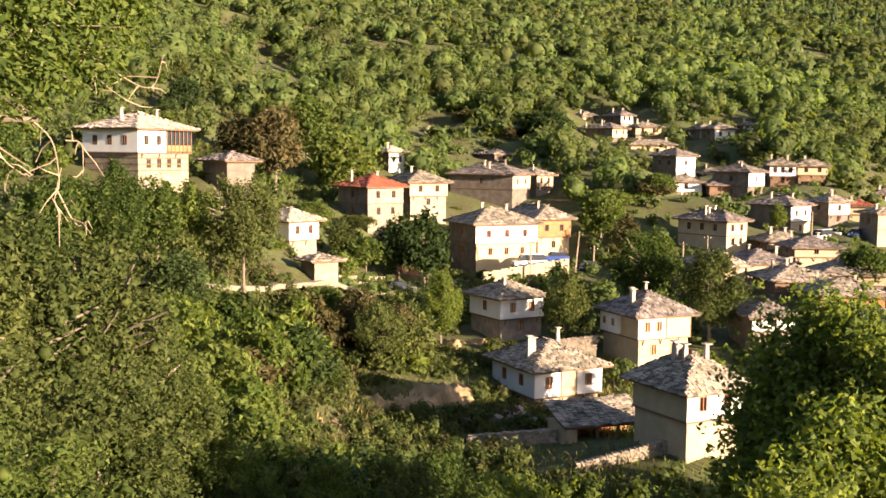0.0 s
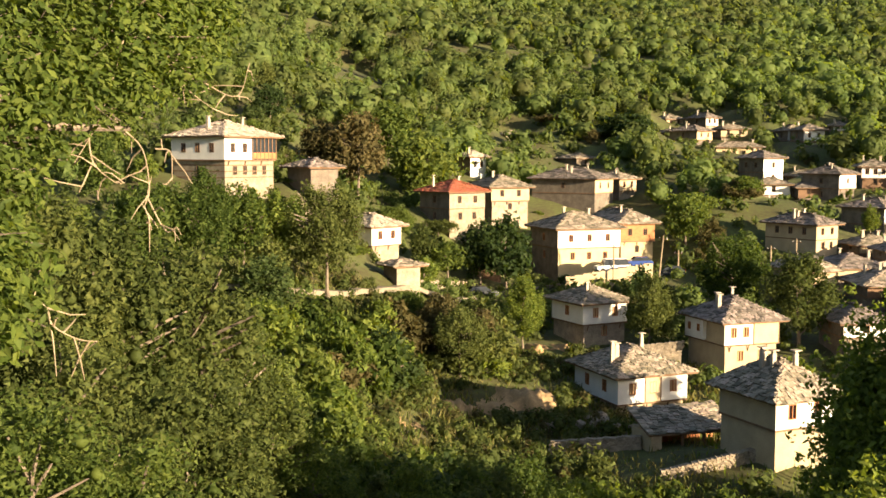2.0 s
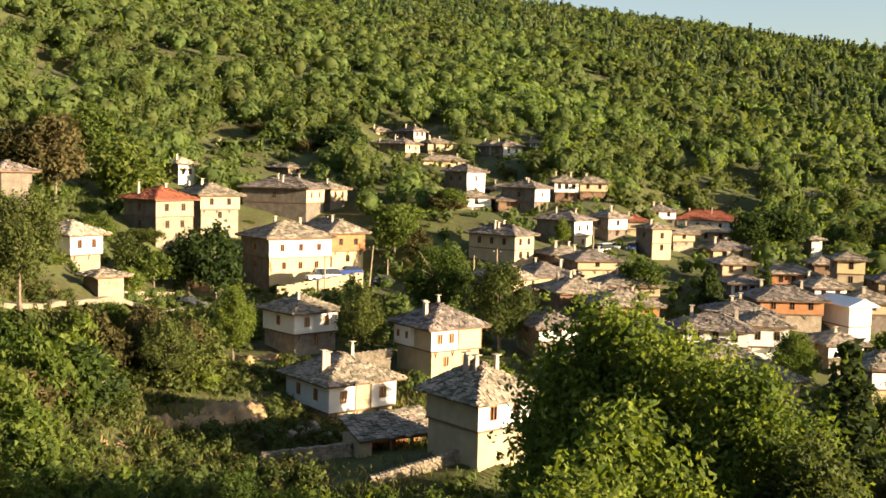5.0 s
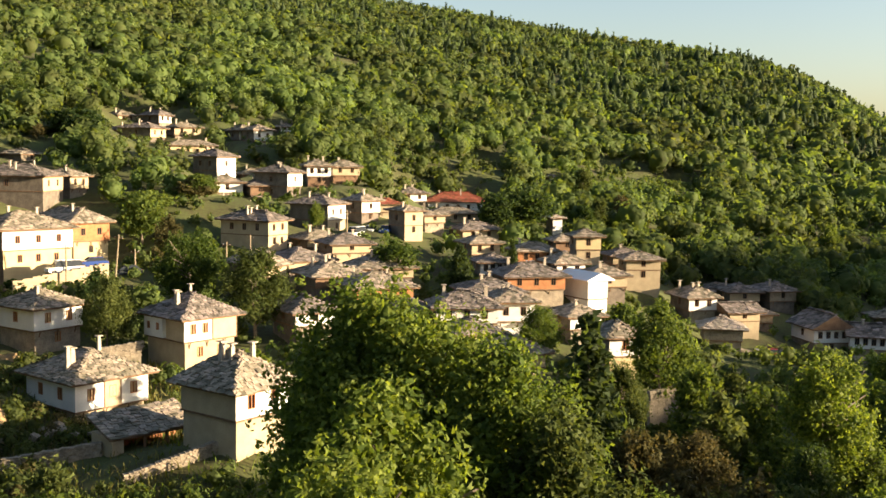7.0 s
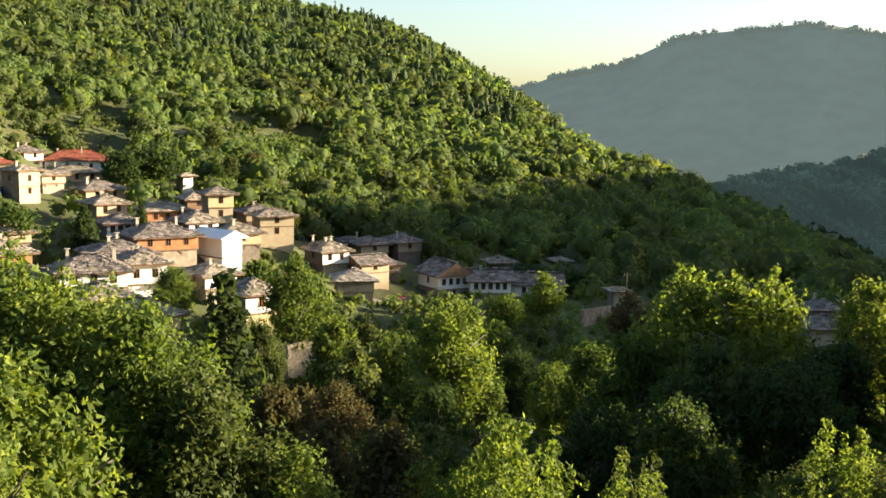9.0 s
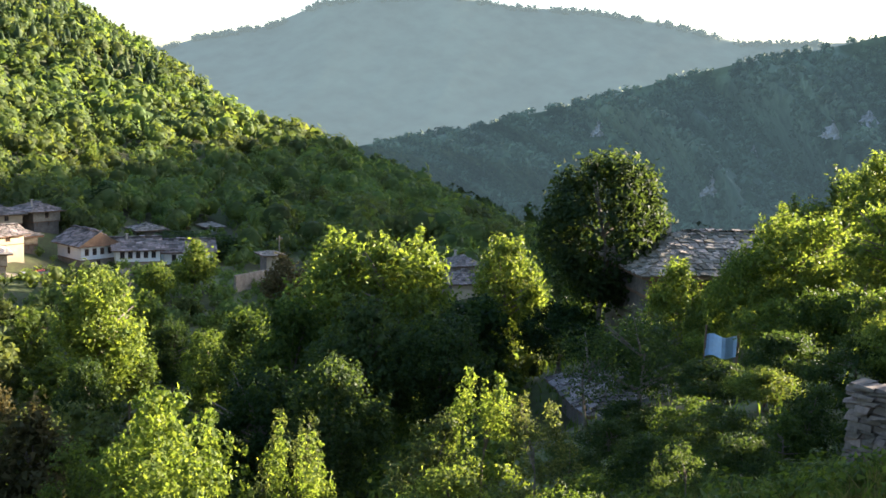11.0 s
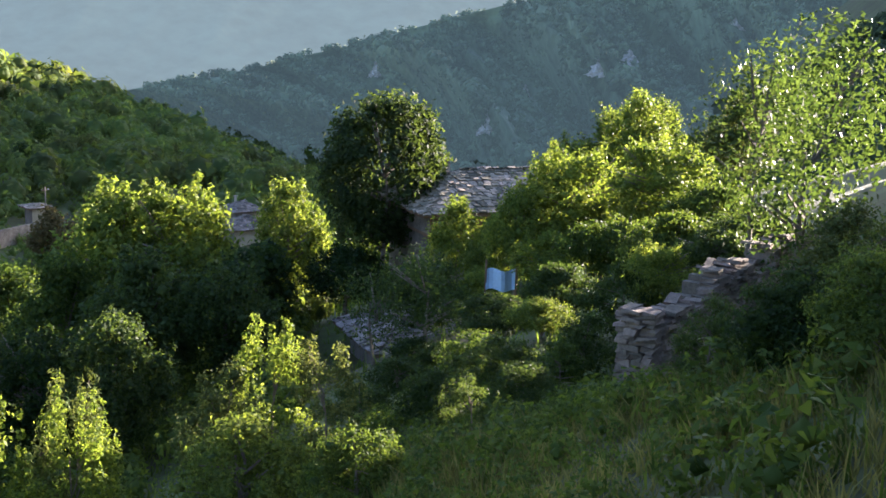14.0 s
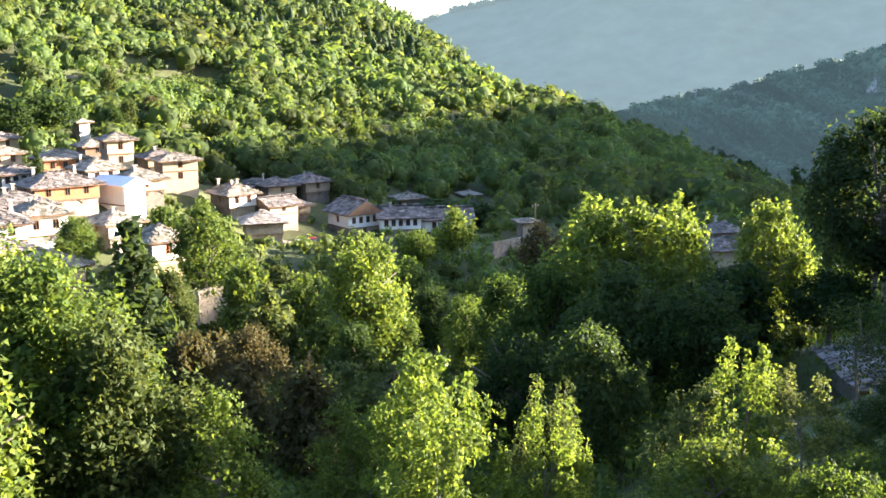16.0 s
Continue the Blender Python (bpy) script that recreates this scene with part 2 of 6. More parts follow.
FAR_3 = {37: (-31, -30, -29, -70, -75, -75, -75, -75), 42: (-34, -36, -50, -75, -75, -75, -75, -75), 46: (-36, -41, -60, -75, -75, -75, -75, -75), 52: (-38, -46, -60, -70, -75, -75, -75, -75),
         # 75 and 85: ridge mostly out of view, raised to shade the valley
         65: (-38, -44, -44, -46, -50, -55, -60, -60), 75: (-26, -16, 16, 58, 78, 80, 70, 60), 85: (-8, 10, 45, 72, 90, 90, 80, 70), 120: (16, 20, 28, 36, 44, 50, 55, 55)}
_prof = {**NEAR, **NEAR_2, **NEAR_3}
_proff = {**FAR, **FAR_2, **FAR_3}
for k in (-180, 180):
    _prof[k], _proff[k] = (-1.6, 0, 3, 6, 10, 14, 18, 22), (28, 36, 46, 56, 64, 70, 75, 75)
GRID_A = np.arange(-180, 180.5, 1.0)
GRID_L = np.linspace(math.log(0.5), math.log(4500), 220)


def _polar_grid():
    dist = np.log(np.concatenate([NEAR_D, FAR_D]))
    rows = np.array([np.interp(GRID_L, dist, np.array(_prof[int(a)] + _proff[int(a)], float)) for a in AZ])
    g = np.array([np.interp(GRID_A, AZ, rows[:, j]) for j in range(len(GRID_L))]).T
    k = np.exp(-np.arange(-6, 7) ** 2 / 12.0)
    k /= k.sum()
    pad = np.concatenate([g[-8:], g, g[:8]])
    g = np.array([np.convolve(pad[:, j], k, "same") for j in range(g.shape[1])]).T[8:-8]
    k = np.exp(-np.arange(-4, 5) ** 2 / 5.0)
    k /= k.sum()
    pad = np.concatenate([np.repeat(g[:, :1], 6, 1), g, np.repeat(g[:, -1:], 6, 1)], 1)
    return np.array([np.convolve(r, k, "same") for r in pad])[:, 6:-6]


POLAR = _polar_grid()
PADS = []          # (x, y, z, reach) of footings that the ground meets


def base_height(x, y):
    x, y = np.asarray(x, float), np.asarray(y, float)
    a = np.degrees(np.arctan2(x, y)) + 180
    l = (np.log(np.maximum(np.hypot(x, y), 0.5)) - GRID_L[0]) / (GRID_L[1] - GRID_L[0])
    i, j = np.clip(a.astype(int), 0, len(GRID_A) - 2), np.clip(l.astype(int), 0, len(GRID_L) - 2)
    u, w = np.clip(a - i, 0, 1), np.clip(l - j, 0, 1)
    return (POLAR[i, j] * (1 - u) + POLAR[i + 1, j] * u) * (1 - w) + (POLAR[i, j + 1] * (1 - u) + POLAR[i + 1, j + 1] * u) * w


def height(x, y):
    x, y = np.asarray(x, float), np.asarray(y, float)
    z = base_height(x, y)
    top, low = np.zeros_like(z), np.full_like(z, 0.12)
    for px, py, delta, reach in PADS:
        w = np.exp(-((x - px) ** 2 + (y - py) ** 2) / (reach * reach))
        top, low = top + w * delta, low + w
    return z + top / low


def pad(x, y, z, reach):
    PADS.append((x, y, z - float(base_height(x, y)), reach))


def hz(x, y):
    return float(height(np.array([x]), np.array([y]))[0])


# ---- houses ----
def face_with_openings(b, o, u, n, width, z0, z1, openings, deep=0.14):
    """A wall face from o along u, with rectangular openings (u0, u1, z0, z1) recessed along n (inwards)."""
    us = sorted({0.0, width, *[q for w in openings for q in w[:2]]})
    zs = sorted({z0, z1, *[q for w in openings for q in w[2:]]})
    at = lambda a, z, k=0.0: (o[0] + u[0] * a + n[0] * k, o[1] + u[1] * a + n[1] * k, z)
    for a0, a1 in zip(us, us[1:]):
        for c0, c1 in zip(zs, zs[1:]):
            if any(w[0] <= a0 + 1e-6 and a1 <= w[1] + 1e-6 and w[2] <= c0 + 1e-6 and c1 <= w[3] + 1e-6 for w in openings):
                continue
            b.quad(at(a0, c0), at(a1, c0), at(a1, c1), at(a0, c1))
    for a0, a1, c0, c1 in openings:
        for p, q in (((a0, c0), (a1, c0)), ((a1, c0), (a1, c1)), ((a1, c1), (a0, c1)), ((a0, c1), (a0, c0))):
            b.quad(at(*p), at(*q), at(*q, deep), at(*p, deep))
        b.quad(at(a0, c0, deep), at(a1, c0, deep), at(a1, c1, deep), at(a0, c1, deep))


def lattice(at, us, zs, k0, k1):
    """A window frame with two lights in one piece: cells between the lines us and zs, less the two lights."""
    b = Build()
    nu, nz = len(us), len(zs)
    for k in (k0, k1):
        for z in zs:
            for a in us:
                b.v.append((*at(a, k), z))
    idx = lambda i, j, s: s * nu * nz + j * nu + i
    solid = lambda i, j: 0 <= i < nu - 1 and 0 <= j < nz - 1 and not (i in (1, 3) and j == 1)
    for i in range(nu - 1):
        for j in range(nz - 1):
            if not solid(i, j):
                continue
            b.f.append((idx(i, j, 0), idx(i + 1, j, 0), idx(i + 1, j + 1, 0), idx(i, j + 1, 0)))
            for di, dj, p, q in ((-1, 0, (i, j + 1), (i, j)), (1, 0, (i + 1, j), (i + 1, j + 1)), (0, -1, (i, j), (i + 1, j)), (0, 1, (i + 1, j + 1), (i, j + 1))):
                if not solid(i + di, j + dj):
                    b.f.append((idx(*q, 0), idx(*p, 0), idx(*p, 1), idx(*q, 1)))
    return b


def spread(width, count, size, z, tall, lo=0.0, hi=1.0):
    """Evenly spaced windows on the stretch lo..hi of a face."""
    out = []
    for k in range(count):
        c = width * (lo + (hi - lo) * (k + 0.5) / count)
        out.append((c - size / 2, c + size / 2, z, z + tall))
    return out


def storey(name, parent, x0, y0, x1, y1, z0, z1, material, front=(), left=(), right=(), frame_mat="wood", pane="glass", label="", side=None):
    """A storey with walls, recessed windows, each a frame with its pane."""
    b = Build()
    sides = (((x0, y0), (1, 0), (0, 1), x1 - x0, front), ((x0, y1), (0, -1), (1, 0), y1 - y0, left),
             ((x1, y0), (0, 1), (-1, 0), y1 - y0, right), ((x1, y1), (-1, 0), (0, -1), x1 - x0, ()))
    # left and back walls take side, darker than the front on most houses
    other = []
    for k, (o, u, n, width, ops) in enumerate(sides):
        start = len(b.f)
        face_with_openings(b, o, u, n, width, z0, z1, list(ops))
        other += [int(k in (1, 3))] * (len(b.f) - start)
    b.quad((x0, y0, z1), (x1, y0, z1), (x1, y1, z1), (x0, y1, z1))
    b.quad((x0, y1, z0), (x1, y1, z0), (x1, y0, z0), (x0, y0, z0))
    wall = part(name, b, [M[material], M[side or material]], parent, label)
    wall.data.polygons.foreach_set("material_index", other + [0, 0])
    for o, u, n, width, ops in sides:
        for a0, a1, c0, c1 in ops:
            at = lambda a, k: (o[0] + u[0] * a + n[0] * k, o[1] + u[1] * a + n[1] * k)
            t, m, is_door = 0.07, (a0 + a1) / 2, c1 - c0 > 1.6
            win = part("door" if is_door else "window", lattice(at, (a0, a0 + t, m - 0.025, m + 0.025, a1 - t, a1), (c0, c0 + t, c1 - t, c1), -0.03, 0.1), M[frame_mat], wall)
            g = Build()
            p, q = at(a0 + t, 0.11), at(a1 - t, 0.13)
            g.box((min(p[0], q[0]), min(p[1], q[1]), c0 + t), (max(p[0], q[0]), max(p[1], q[1]), c1 - t))
            part("door_panel" if is_door else "pane", g, M["wood" if is_door else pane], win)
    return wall


def roof_planes(x0, y0, x1, y1, z, rise, gable=False):
    """The slopes of a hipped or gabled roof, each as (eave start, eave end, ridge end, ridge start)."""
    w, d = x1 - x0, y1 - y0
    if w >= d:
        i = 0.0 if gable else d / 2 * 0.92
        r0, r1 = (x0 + i, (y0 + y1) / 2, z + rise), (x1 - i, (y0 + y1) / 2, z + rise)
        a, b, c, e = (x0, y0, z), (x1, y0, z), (x1, y1, z), (x0, y1, z)
        return [(a, b, r1, r0), (c, e, r0, r1), (b, c, r1, r1), (e, a, r0, r0)]
    i = 0.0 if gable else w / 2 * 0.92
    r0, r1 = ((x0 + x1) / 2, y0 + i, z + rise), ((x0 + x1) / 2, y1 - i, z + rise)
    a, b, c, e = (x0, y0, z), (x1, y0, z), (x1, y1, z), (x0, y1, z)
    return [(a, b, r0, r0), (b, c, r1, r0), (c, e, r1, r1), (e, a, r0, r1)]


def slabs_on(b, plane, step, rng, thick=0.05):
    """Overlapping split-stone slabs, course by course, on one roof slope."""
    e0, e1, r1, r0 = [Vector(p) for p in plane]
    up0, up1 = r0 - e0, r1 - e1
    mid = ((r0 + r1) / 2 - (e0 + e1) / 2)
    n = (e1 - e0).cross(mid).normalized()
    slope = mid.normalized()
    courses = max(2, int(mid.length / step))
    for k in range(courses + 1):
        f0 = min(k / courses, 0.985)
        a, c = e0 + up0 * f0, e1 + up1 * f0
        run = (c - a).length
        if run < 0.25:
            continue
        u = (c - a).normalized()
        s = -0.06
        while s < run:
            wd = step * rng.uniform(0.9, 2.1)
            wd = min(wd, run - s + 0.08)
            p = a + u * s - slope * rng.uniform(0.02, 0.16) + n * (0.02 + rng.uniform(0, 0.07))
            ln = step * rng.uniform(1.25, 1.7)
            tip = n * rng.uniform(-0.01, 0.09)
            q0, q1 = p + slope * rng.uniform(-.05, .05) + tip, p + u * wd * 0.97 + slope * rng.uniform(-.06, .06) + n * rng.uniform(0, 0.04)
            q2, q3 = q1 + slope * ln - u * rng.uniform(0, 0.08) - n * 0.03, p + slope * ln + u * rng.uniform(0, 0.08) - n * 0.03
            i = len(b.v)
            h = n * thick * rng.uniform(0.8, 1.6)
            b.v += [tuple(v) for v in (q0 + h, q1 + h, q2 + h, q3 + h, q0, q1, q2, q3)]
            b.f += [(i, i + 1, i + 2, i + 3), (i + 4, i + 5, i + 1, i), (i + 5, i + 6, i + 2, i + 1), (i + 7, i + 4, i, i + 3)]
            s += wd


def single_slabs(build, roof, most=300):
    """Splits a covering into single stones under the roof; what is past the number stays joined."""
    count = min(most, len(build.v) // 8)
    for k in range(count):
        me = mesh_of("roof_slab", build.v[k * 8:k * 8 + 8], [tuple(i - k * 8 for i in f) for f in build.f[k * 4:k * 4 + 4]], M["slab_piece"])
        part("roof_slab", me, None, roof)
    if len(build.v) // 8 > count:
        rest = mesh_of("roof_covering", build.v[count * 8:], [tuple(i - count * 8 for i in f) for f in build.f[count * 4:]], M["slab"])
        tagged(part("roof_covering", rest, None, roof), kind="stuff")


def roof_of(parent, x0, y0, x1, y1, z, rise, material, step, seed, over=0.55, gable=False):
    rng = random.Random(seed)
    planes = roof_planes(x0 - over, y0 - over, x1 + over, y1 + over, z, rise, gable)
    b = Build()
    for pl in planes:
        if (Vector(pl[2]) - Vector(pl[3])).length < 1e-6:
            i = len(b.v)
            b.v += [pl[0], pl[1], pl[2]]
            b.f.append((i, i + 1, i + 2))
        else:
            b.quad(*pl)
    X0, Y0, X1, Y1 = x0 - over, y0 - over, x1 + over, y1 + over
    e = 0.14
    for p, q in (((X0, Y0), (X1, Y0)), ((X1, Y0), (X1, Y1)), ((X1, Y1), (X0, Y1)), ((X0, Y1), (X0, Y0))):
        b.quad((*p, z - e), (*q, z - e), (*q, z), (*p, z))
    b.quad((X0, Y1, z - e), (X1, Y1, z - e), (X1, Y0, z - e), (X0, Y0, z - e))
    roof = part("roof", b, M["wood" if not material.startswith("sheet") else material], parent)
    if not material.startswith("sheet"):
        s = Build()
        if step <= 0.3:                        # the nearest roofs: each stone in view is a piece of its own
            near = Build()
            slabs_on(near, planes[0], step, rng)
            slabs_on(near, planes[3], step, rng)
            single_slabs(near, roof)
            planes = planes[1:3]
        for pl in planes:
            if gable and (Vector(pl[2]) - Vector(pl[3])).length < 1e-6:
                continue
            slabs_on(s, pl, step, rng, 0.05 if material != "tile" else 0.03)
        tagged(part("roof_covering", s, M[material], roof), kind="stuff")
    return roof


def chimney(roof, x, y, z0, z1, r=0.32, material="chimney"):
    b = Build().box((x - r, y - r * 0.8, z0), (x + r, y + r * 0.8, z1), 0.04)
    ch = part("chimney", b, M[material], roof)
    c = Build().box((x - r - 0.1, y - r * 0.8 - 0.1, z1 + 0.16), (x + r + 0.1, y + r * 0.8 + 0.1, z1 + 0.24))
    for sx in (-1, 1):
        for sy in (-1, 1):
            c.box((x + sx * (r - 0.16) - 0.07, y + sy * (r * 0.8 - 0.12) - 0.07, z1), (x + sx * (r - 0.16) + 0.07, y + sy * (r * 0.8 - 0.12) + 0.07, z1 + 0.16))
    part("chimney_cap", c, M["slab_pale"], ch)


HOUSES = []


def house(x, y, z, turn, w, d, lower, upper, rise, walls=("stone", "white"), roof="slab", fw=2, lw=1, sw=1, jet=0.25, chimneys=1, step=0.4,
          gable=False, frame="wood", pane="glass", label="", door=False, bands=False, group="village houses", panels=(), span=(0.06, 0.94), bay=None, side=None):
    """A village house: stone lower storey, a jettied upper storey and a slab roof. (x, y, z): foot of its front corner."""
    seed = int(abs(x) * 7 + abs(y) * 13) + 1
    rng = random.Random(seed)
    ob = thing("house", pose(x, y, z, 0, 0, turn), label or "old village house with rough stone slab roof", "house", group)
    ws, wt = (0.72, 1.08)
    lo_z = 0.75 if lower < 2.6 else lower - 1.75
    f_ops = spread(w, lw, ws, lo_z, wt, 0.1, 0.9) if lower > 1.7 and lw else []
    if door and lower > 2:
        f_ops = [o for o in f_ops if not (w * 0.42 - 0.3 < o[1] and o[0] < w * 0.42 + 1.3)] + [(w * 0.42, w * 0.42 + 0.95, 0.02, 1.95)]
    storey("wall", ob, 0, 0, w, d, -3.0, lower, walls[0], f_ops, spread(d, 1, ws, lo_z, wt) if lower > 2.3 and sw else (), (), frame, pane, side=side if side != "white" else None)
    top = lower
    if upper:
        j = jet
        s0 = lower + 0.02
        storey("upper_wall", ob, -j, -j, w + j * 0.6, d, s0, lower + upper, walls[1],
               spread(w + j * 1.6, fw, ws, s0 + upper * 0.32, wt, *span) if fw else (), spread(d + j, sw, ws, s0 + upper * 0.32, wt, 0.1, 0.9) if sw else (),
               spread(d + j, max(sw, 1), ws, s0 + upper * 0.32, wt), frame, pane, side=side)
        b = Build().box((-j - 0.04, -j - 0.04, lower - 0.13), (w + j * 0.6 + 0.04, d + 0.04, lower + 0.016))
        part("floor_beam", b, M["wood"], ob)
        full = w + j * 1.6
        for f0, f1, m in panels:
            xa, xb = -j + full * f0, -j + full * f1
            if m == "balcony":
                bal = part("balcony", Build().box((xa, -j - 0.03, s0), (xb, -j - 0.004, lower + upper)), M["glass"], ob, "dark glazed timber balcony")
                part("rail", Build().box((xa, -j - 0.12, s0 + 0.1), (xb, -j - 0.034, s0 + 0.8)), M["redwood"], bal)
                for q in range(7):
                    px = xa + (xb - xa - 0.1) * q / 6
                    part("post", Build().box((px, -j - 0.16, s0 - 0.05), (px + 0.1, -j - 0.125, lower + upper)), M["wood"], bal)
            else:
                part("wall_panel", Build().box((xa, -j - 0.03, s0), (xb, -j - 0.004, lower + upper)), M[m], ob)
                for px in (xa, xb - 0.1):
                    part("corner_post", Build().box((px, -j - 0.06, s0), (px + 0.1, -j - 0.033, lower + upper)), M["wood"], ob)
        if bay:
            b0, b1, deep = bay
            storey("bay", ob, -j - deep, d * b0, -j - 0.004, d * b1, s0 + 0.1, lower + upper, walls[1] if walls[1] != "yellow" else "white", (), spread(d * (b1 - b0), 2, 0.5, s0 + upper * 0.4, 0.75), (), frame, "glass")
        k = 0.5
        while j > 0.2 and k < w:
            br = Build().beam((k, 0.02, lower - 0.75), (k, -j, lower - 0.1), 0.06, 0.06, 4)
            part("bracket", br, M["wood"], ob)
            k += max(2.2, w / 3)
        top = lower + upper
    if bands:
        for k in range(3):
            zz = lower * (0.2 + 0.27 * k)
            b = Build()
            b.box((-0.03, -0.03, zz), (w + 0.03, 0.0, zz + 0.12)).box((-0.03, 0.001, zz), (0.0, d, zz + 0.12))
            part("timber_band", b, M["wood"], ob)
    j = jet if upper else 0
    rf = roof_of(ob, -j, -j, w + j * 0.6, d, top + 0.14, rise, roof, step, seed, 0.7, gable)
    for k in range(chimneys):
        cx, cy = w * (rng.uniform(0.08, 0.4) if k % 2 == 0 else rng.uniform(0.5, 0.9)), d * rng.uniform(0.25, 0.8)
        chimney(rf, cx, cy, top + rise * 0.1, top + rise * rng.uniform(0.75, 1.0) + 0.8, rng.uniform(0.17, 0.24))
    m = ob.matrix_world
    c = m @ Vector((w / 2, d / 2, 0))
    HOUSES.append((c.x, c.y, max(w, d) * 0.62))
    pad(c.x, c.y, z, max(w, d) * 0.75)
    return ob


house(-78.96, 90.36, -3.09, 86.1, 8.0, 8.3, 2.6, 2.5, 1.8, roof='slab_pale', bands=True, fw=2, span=(0.04, 0.5), panels=((0.52, 1.0, 'balcony'),), lw=4, sw=3, chimneys=2, side='white', label='large restored white house with pale hipped slab roof and timber balcony')
house(-75.03, 101.22, -4.15, 71.5, 4.0, 5.0, 2.6, 0.0, 1.0, walls=('dark_stone', 'white'), roof='slab_dark', lw=0, sw=0, chimneys=0, label='low dark stone outbuilding with slab roof', side='dark_stone')
house(-71.25, 108.74, -12.22, 75.2, 4.6, 6.0, 1.0, 2.2, 1.4, roof='slab_pale', fw=2, lw=0, frame='redwood', chimneys=0, side='white', label='small white house with pale roof and red shutters')
house(-60.18, 96.82, -14.17, 61.9, 3.0, 3.0, 1.9, 0.0, 0.6, walls=('stone', 'white'), lw=0, sw=0, chimneys=0, roof='slab', label='small stone shed beside the lane', side='dark_stone')
house(-65.31, 126.09, -15.92, 47.4, 3.4, 3.0, 1.6, 0.0, 0.6, walls=('wood', 'white'), lw=0, sw=0, chimneys=0, roof='slab_dark', label='low timber garden shed with dark roof', side='dark_stone')
house(-58.50, 138.12, -18.10, 50.0, 10.0, 9.0, 4.9, 2.6, 2.1, walls=('yellow', 'white'), fw=3, lw=3, sw=1, frame='redwood', chimneys=2, roof='slab', jet=0.15, label='tall three-storey house, white over ochre plaster, slab roof', side='dark_stone')
house(-53.56, 150.77, -17.48, 46.6, 5.4, 12.0, 4.6, 2.6, 1.8, walls=('yellow', 'redwood'), fw=2, lw=1, sw=2, chimneys=1, roof='slab', label='ochre house with orange timber upper storey and slab roof', side='dark_stone')
house(-65.27, 169.89, -7.96, 89.0, 8.5, 12.0, 1.6, 2.3, 1.8, walls=('dark_stone', 'yellow'), fw=2, lw=2, sw=1, chimneys=3, roof='slab_dark', jet=0.05, label='long brown stone house with ochre gable end', side='dark_stone')
house(-64.77, 180.74, -7.75, 74.7, 5.0, 5.5, 1.5, 2.0, 1.3, walls=('stone', 'tan'), chimneys=1, label='small tan plastered house with slab roof', side='dark_stone')
house(-71.65, 129.50, -9.88, 67.0, 6.5, 7.0, 2.4, 2.2, 1.6, walls=('stone', 'stone'), roof='tile', fw=2, lw=2, sw=1, jet=0.05, chimneys=2, label='stone house with faded red tiled roof', side='dark_stone')
house(-73.93, 147.51, -9.28, 54.6, 6.5, 8.0, 2.2, 2.0, 1.8, walls=('stone', 'tan'), fw=2, lw=1, chimneys=1, label='tan house with grey slab roof among trees', side='dark_stone')
house(-89.58, 169.82, -2.90, 62.8, 3.5, 5.0, 2.6, 0.0, 1.0, walls=('white', 'white'), roof='slab_pale', lw=2, chimneys=1, label='small white house with pale roof', side='dark_stone')
house(-104.73, 215.95, 3.11, 55.9, 6.0, 5.0, 1.6, 0.0, 1.0, walls=('stone', 'white'), roof='slab_pale', lw=0, sw=0, chimneys=0, label='low stone barn with pale roof', side='dark_stone')
house(-80.61, 199.32, -2.39, 62.0, 5.0, 6.0, 1.8, 0.0, 1.0, walls=('stone', 'white'), lw=1, sw=0, chimneys=0, label='low stone barn among trees', side='dark_stone')
house(-195.10, 266.15, 26.61, 66.2, 4.0, 4.0, 2.5, 0.0, 0.8, walls=('white', 'white'), lw=1, sw=0, chimneys=0, label='small pale hillside hut', roof='slab_pale', side='dark_stone')
house(-163.36, 233.53, 16.09, 55.0, 7.0, 4.0, 1.6, 0.0, 0.8, walls=('stone', 'white'), lw=1, sw=0, chimneys=0, label='ruined stone barn on the hillside', side='dark_stone')
house(-154.01, 227.83, 13.06, 64.1, 5.0, 4.0, 1.6, 0.0, 0.8, walls=('stone', 'white'), lw=0, sw=0, chimneys=0, label='low stone hillside barn', side='dark_stone')
house(-42.18, 106.98, -20.77, 56.5, 5.6, 6.0, 2.2, 2.2, 1.5, walls=('stone', 'white'), fw=2, lw=1, sw=1, frame='redwood', pane='curtain', chimneys=1, step=0.34, roof='slab', side='white', label='white jettied house over stone ground floor, slab roof')
house(-26.01, 104.82, -22.15, 48.9, 6.2, 6.6, 3.1, 2.2, 2.1, walls=('tan', 'white'), fw=2, lw=2, sw=0, frame='redwood', pane='curtain', span=(0.05, 0.5), panels=((0.52, 1.0, 'yellow'),), bay=(0.45, 0.95, 0.45), chimneys=3, step=0.34, roof='slab_dark', side='tan', label='tall tan plastered house with three chimneys')
house(-31.06, 87.66, -23.63, 51.5, 6.8, 7.4, 1.5, 2.4, 2.0, walls=('tan', 'white'), fw=3, lw=0, sw=2, panels=((0.38, 0.62, 'tan'),), frame='redwood', pane='curtain', chimneys=3, jet=0.35, step=0.3, roof='slab', side='white', label='white jettied house with broad stone slab roof')
house(-14.19, 71.61, -20.22, 53.2, 4.8, 5.7, 1.7, 1.9, 2.2, walls=('tan', 'white'), fw=2, lw=2, sw=0, frame='redwood', chimneys=3, jet=0.2, step=0.3, roof='slab', side='tan', label='white and tan house with steep stone slab roof')
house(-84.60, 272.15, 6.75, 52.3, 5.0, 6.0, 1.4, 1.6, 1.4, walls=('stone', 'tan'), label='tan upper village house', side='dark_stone')
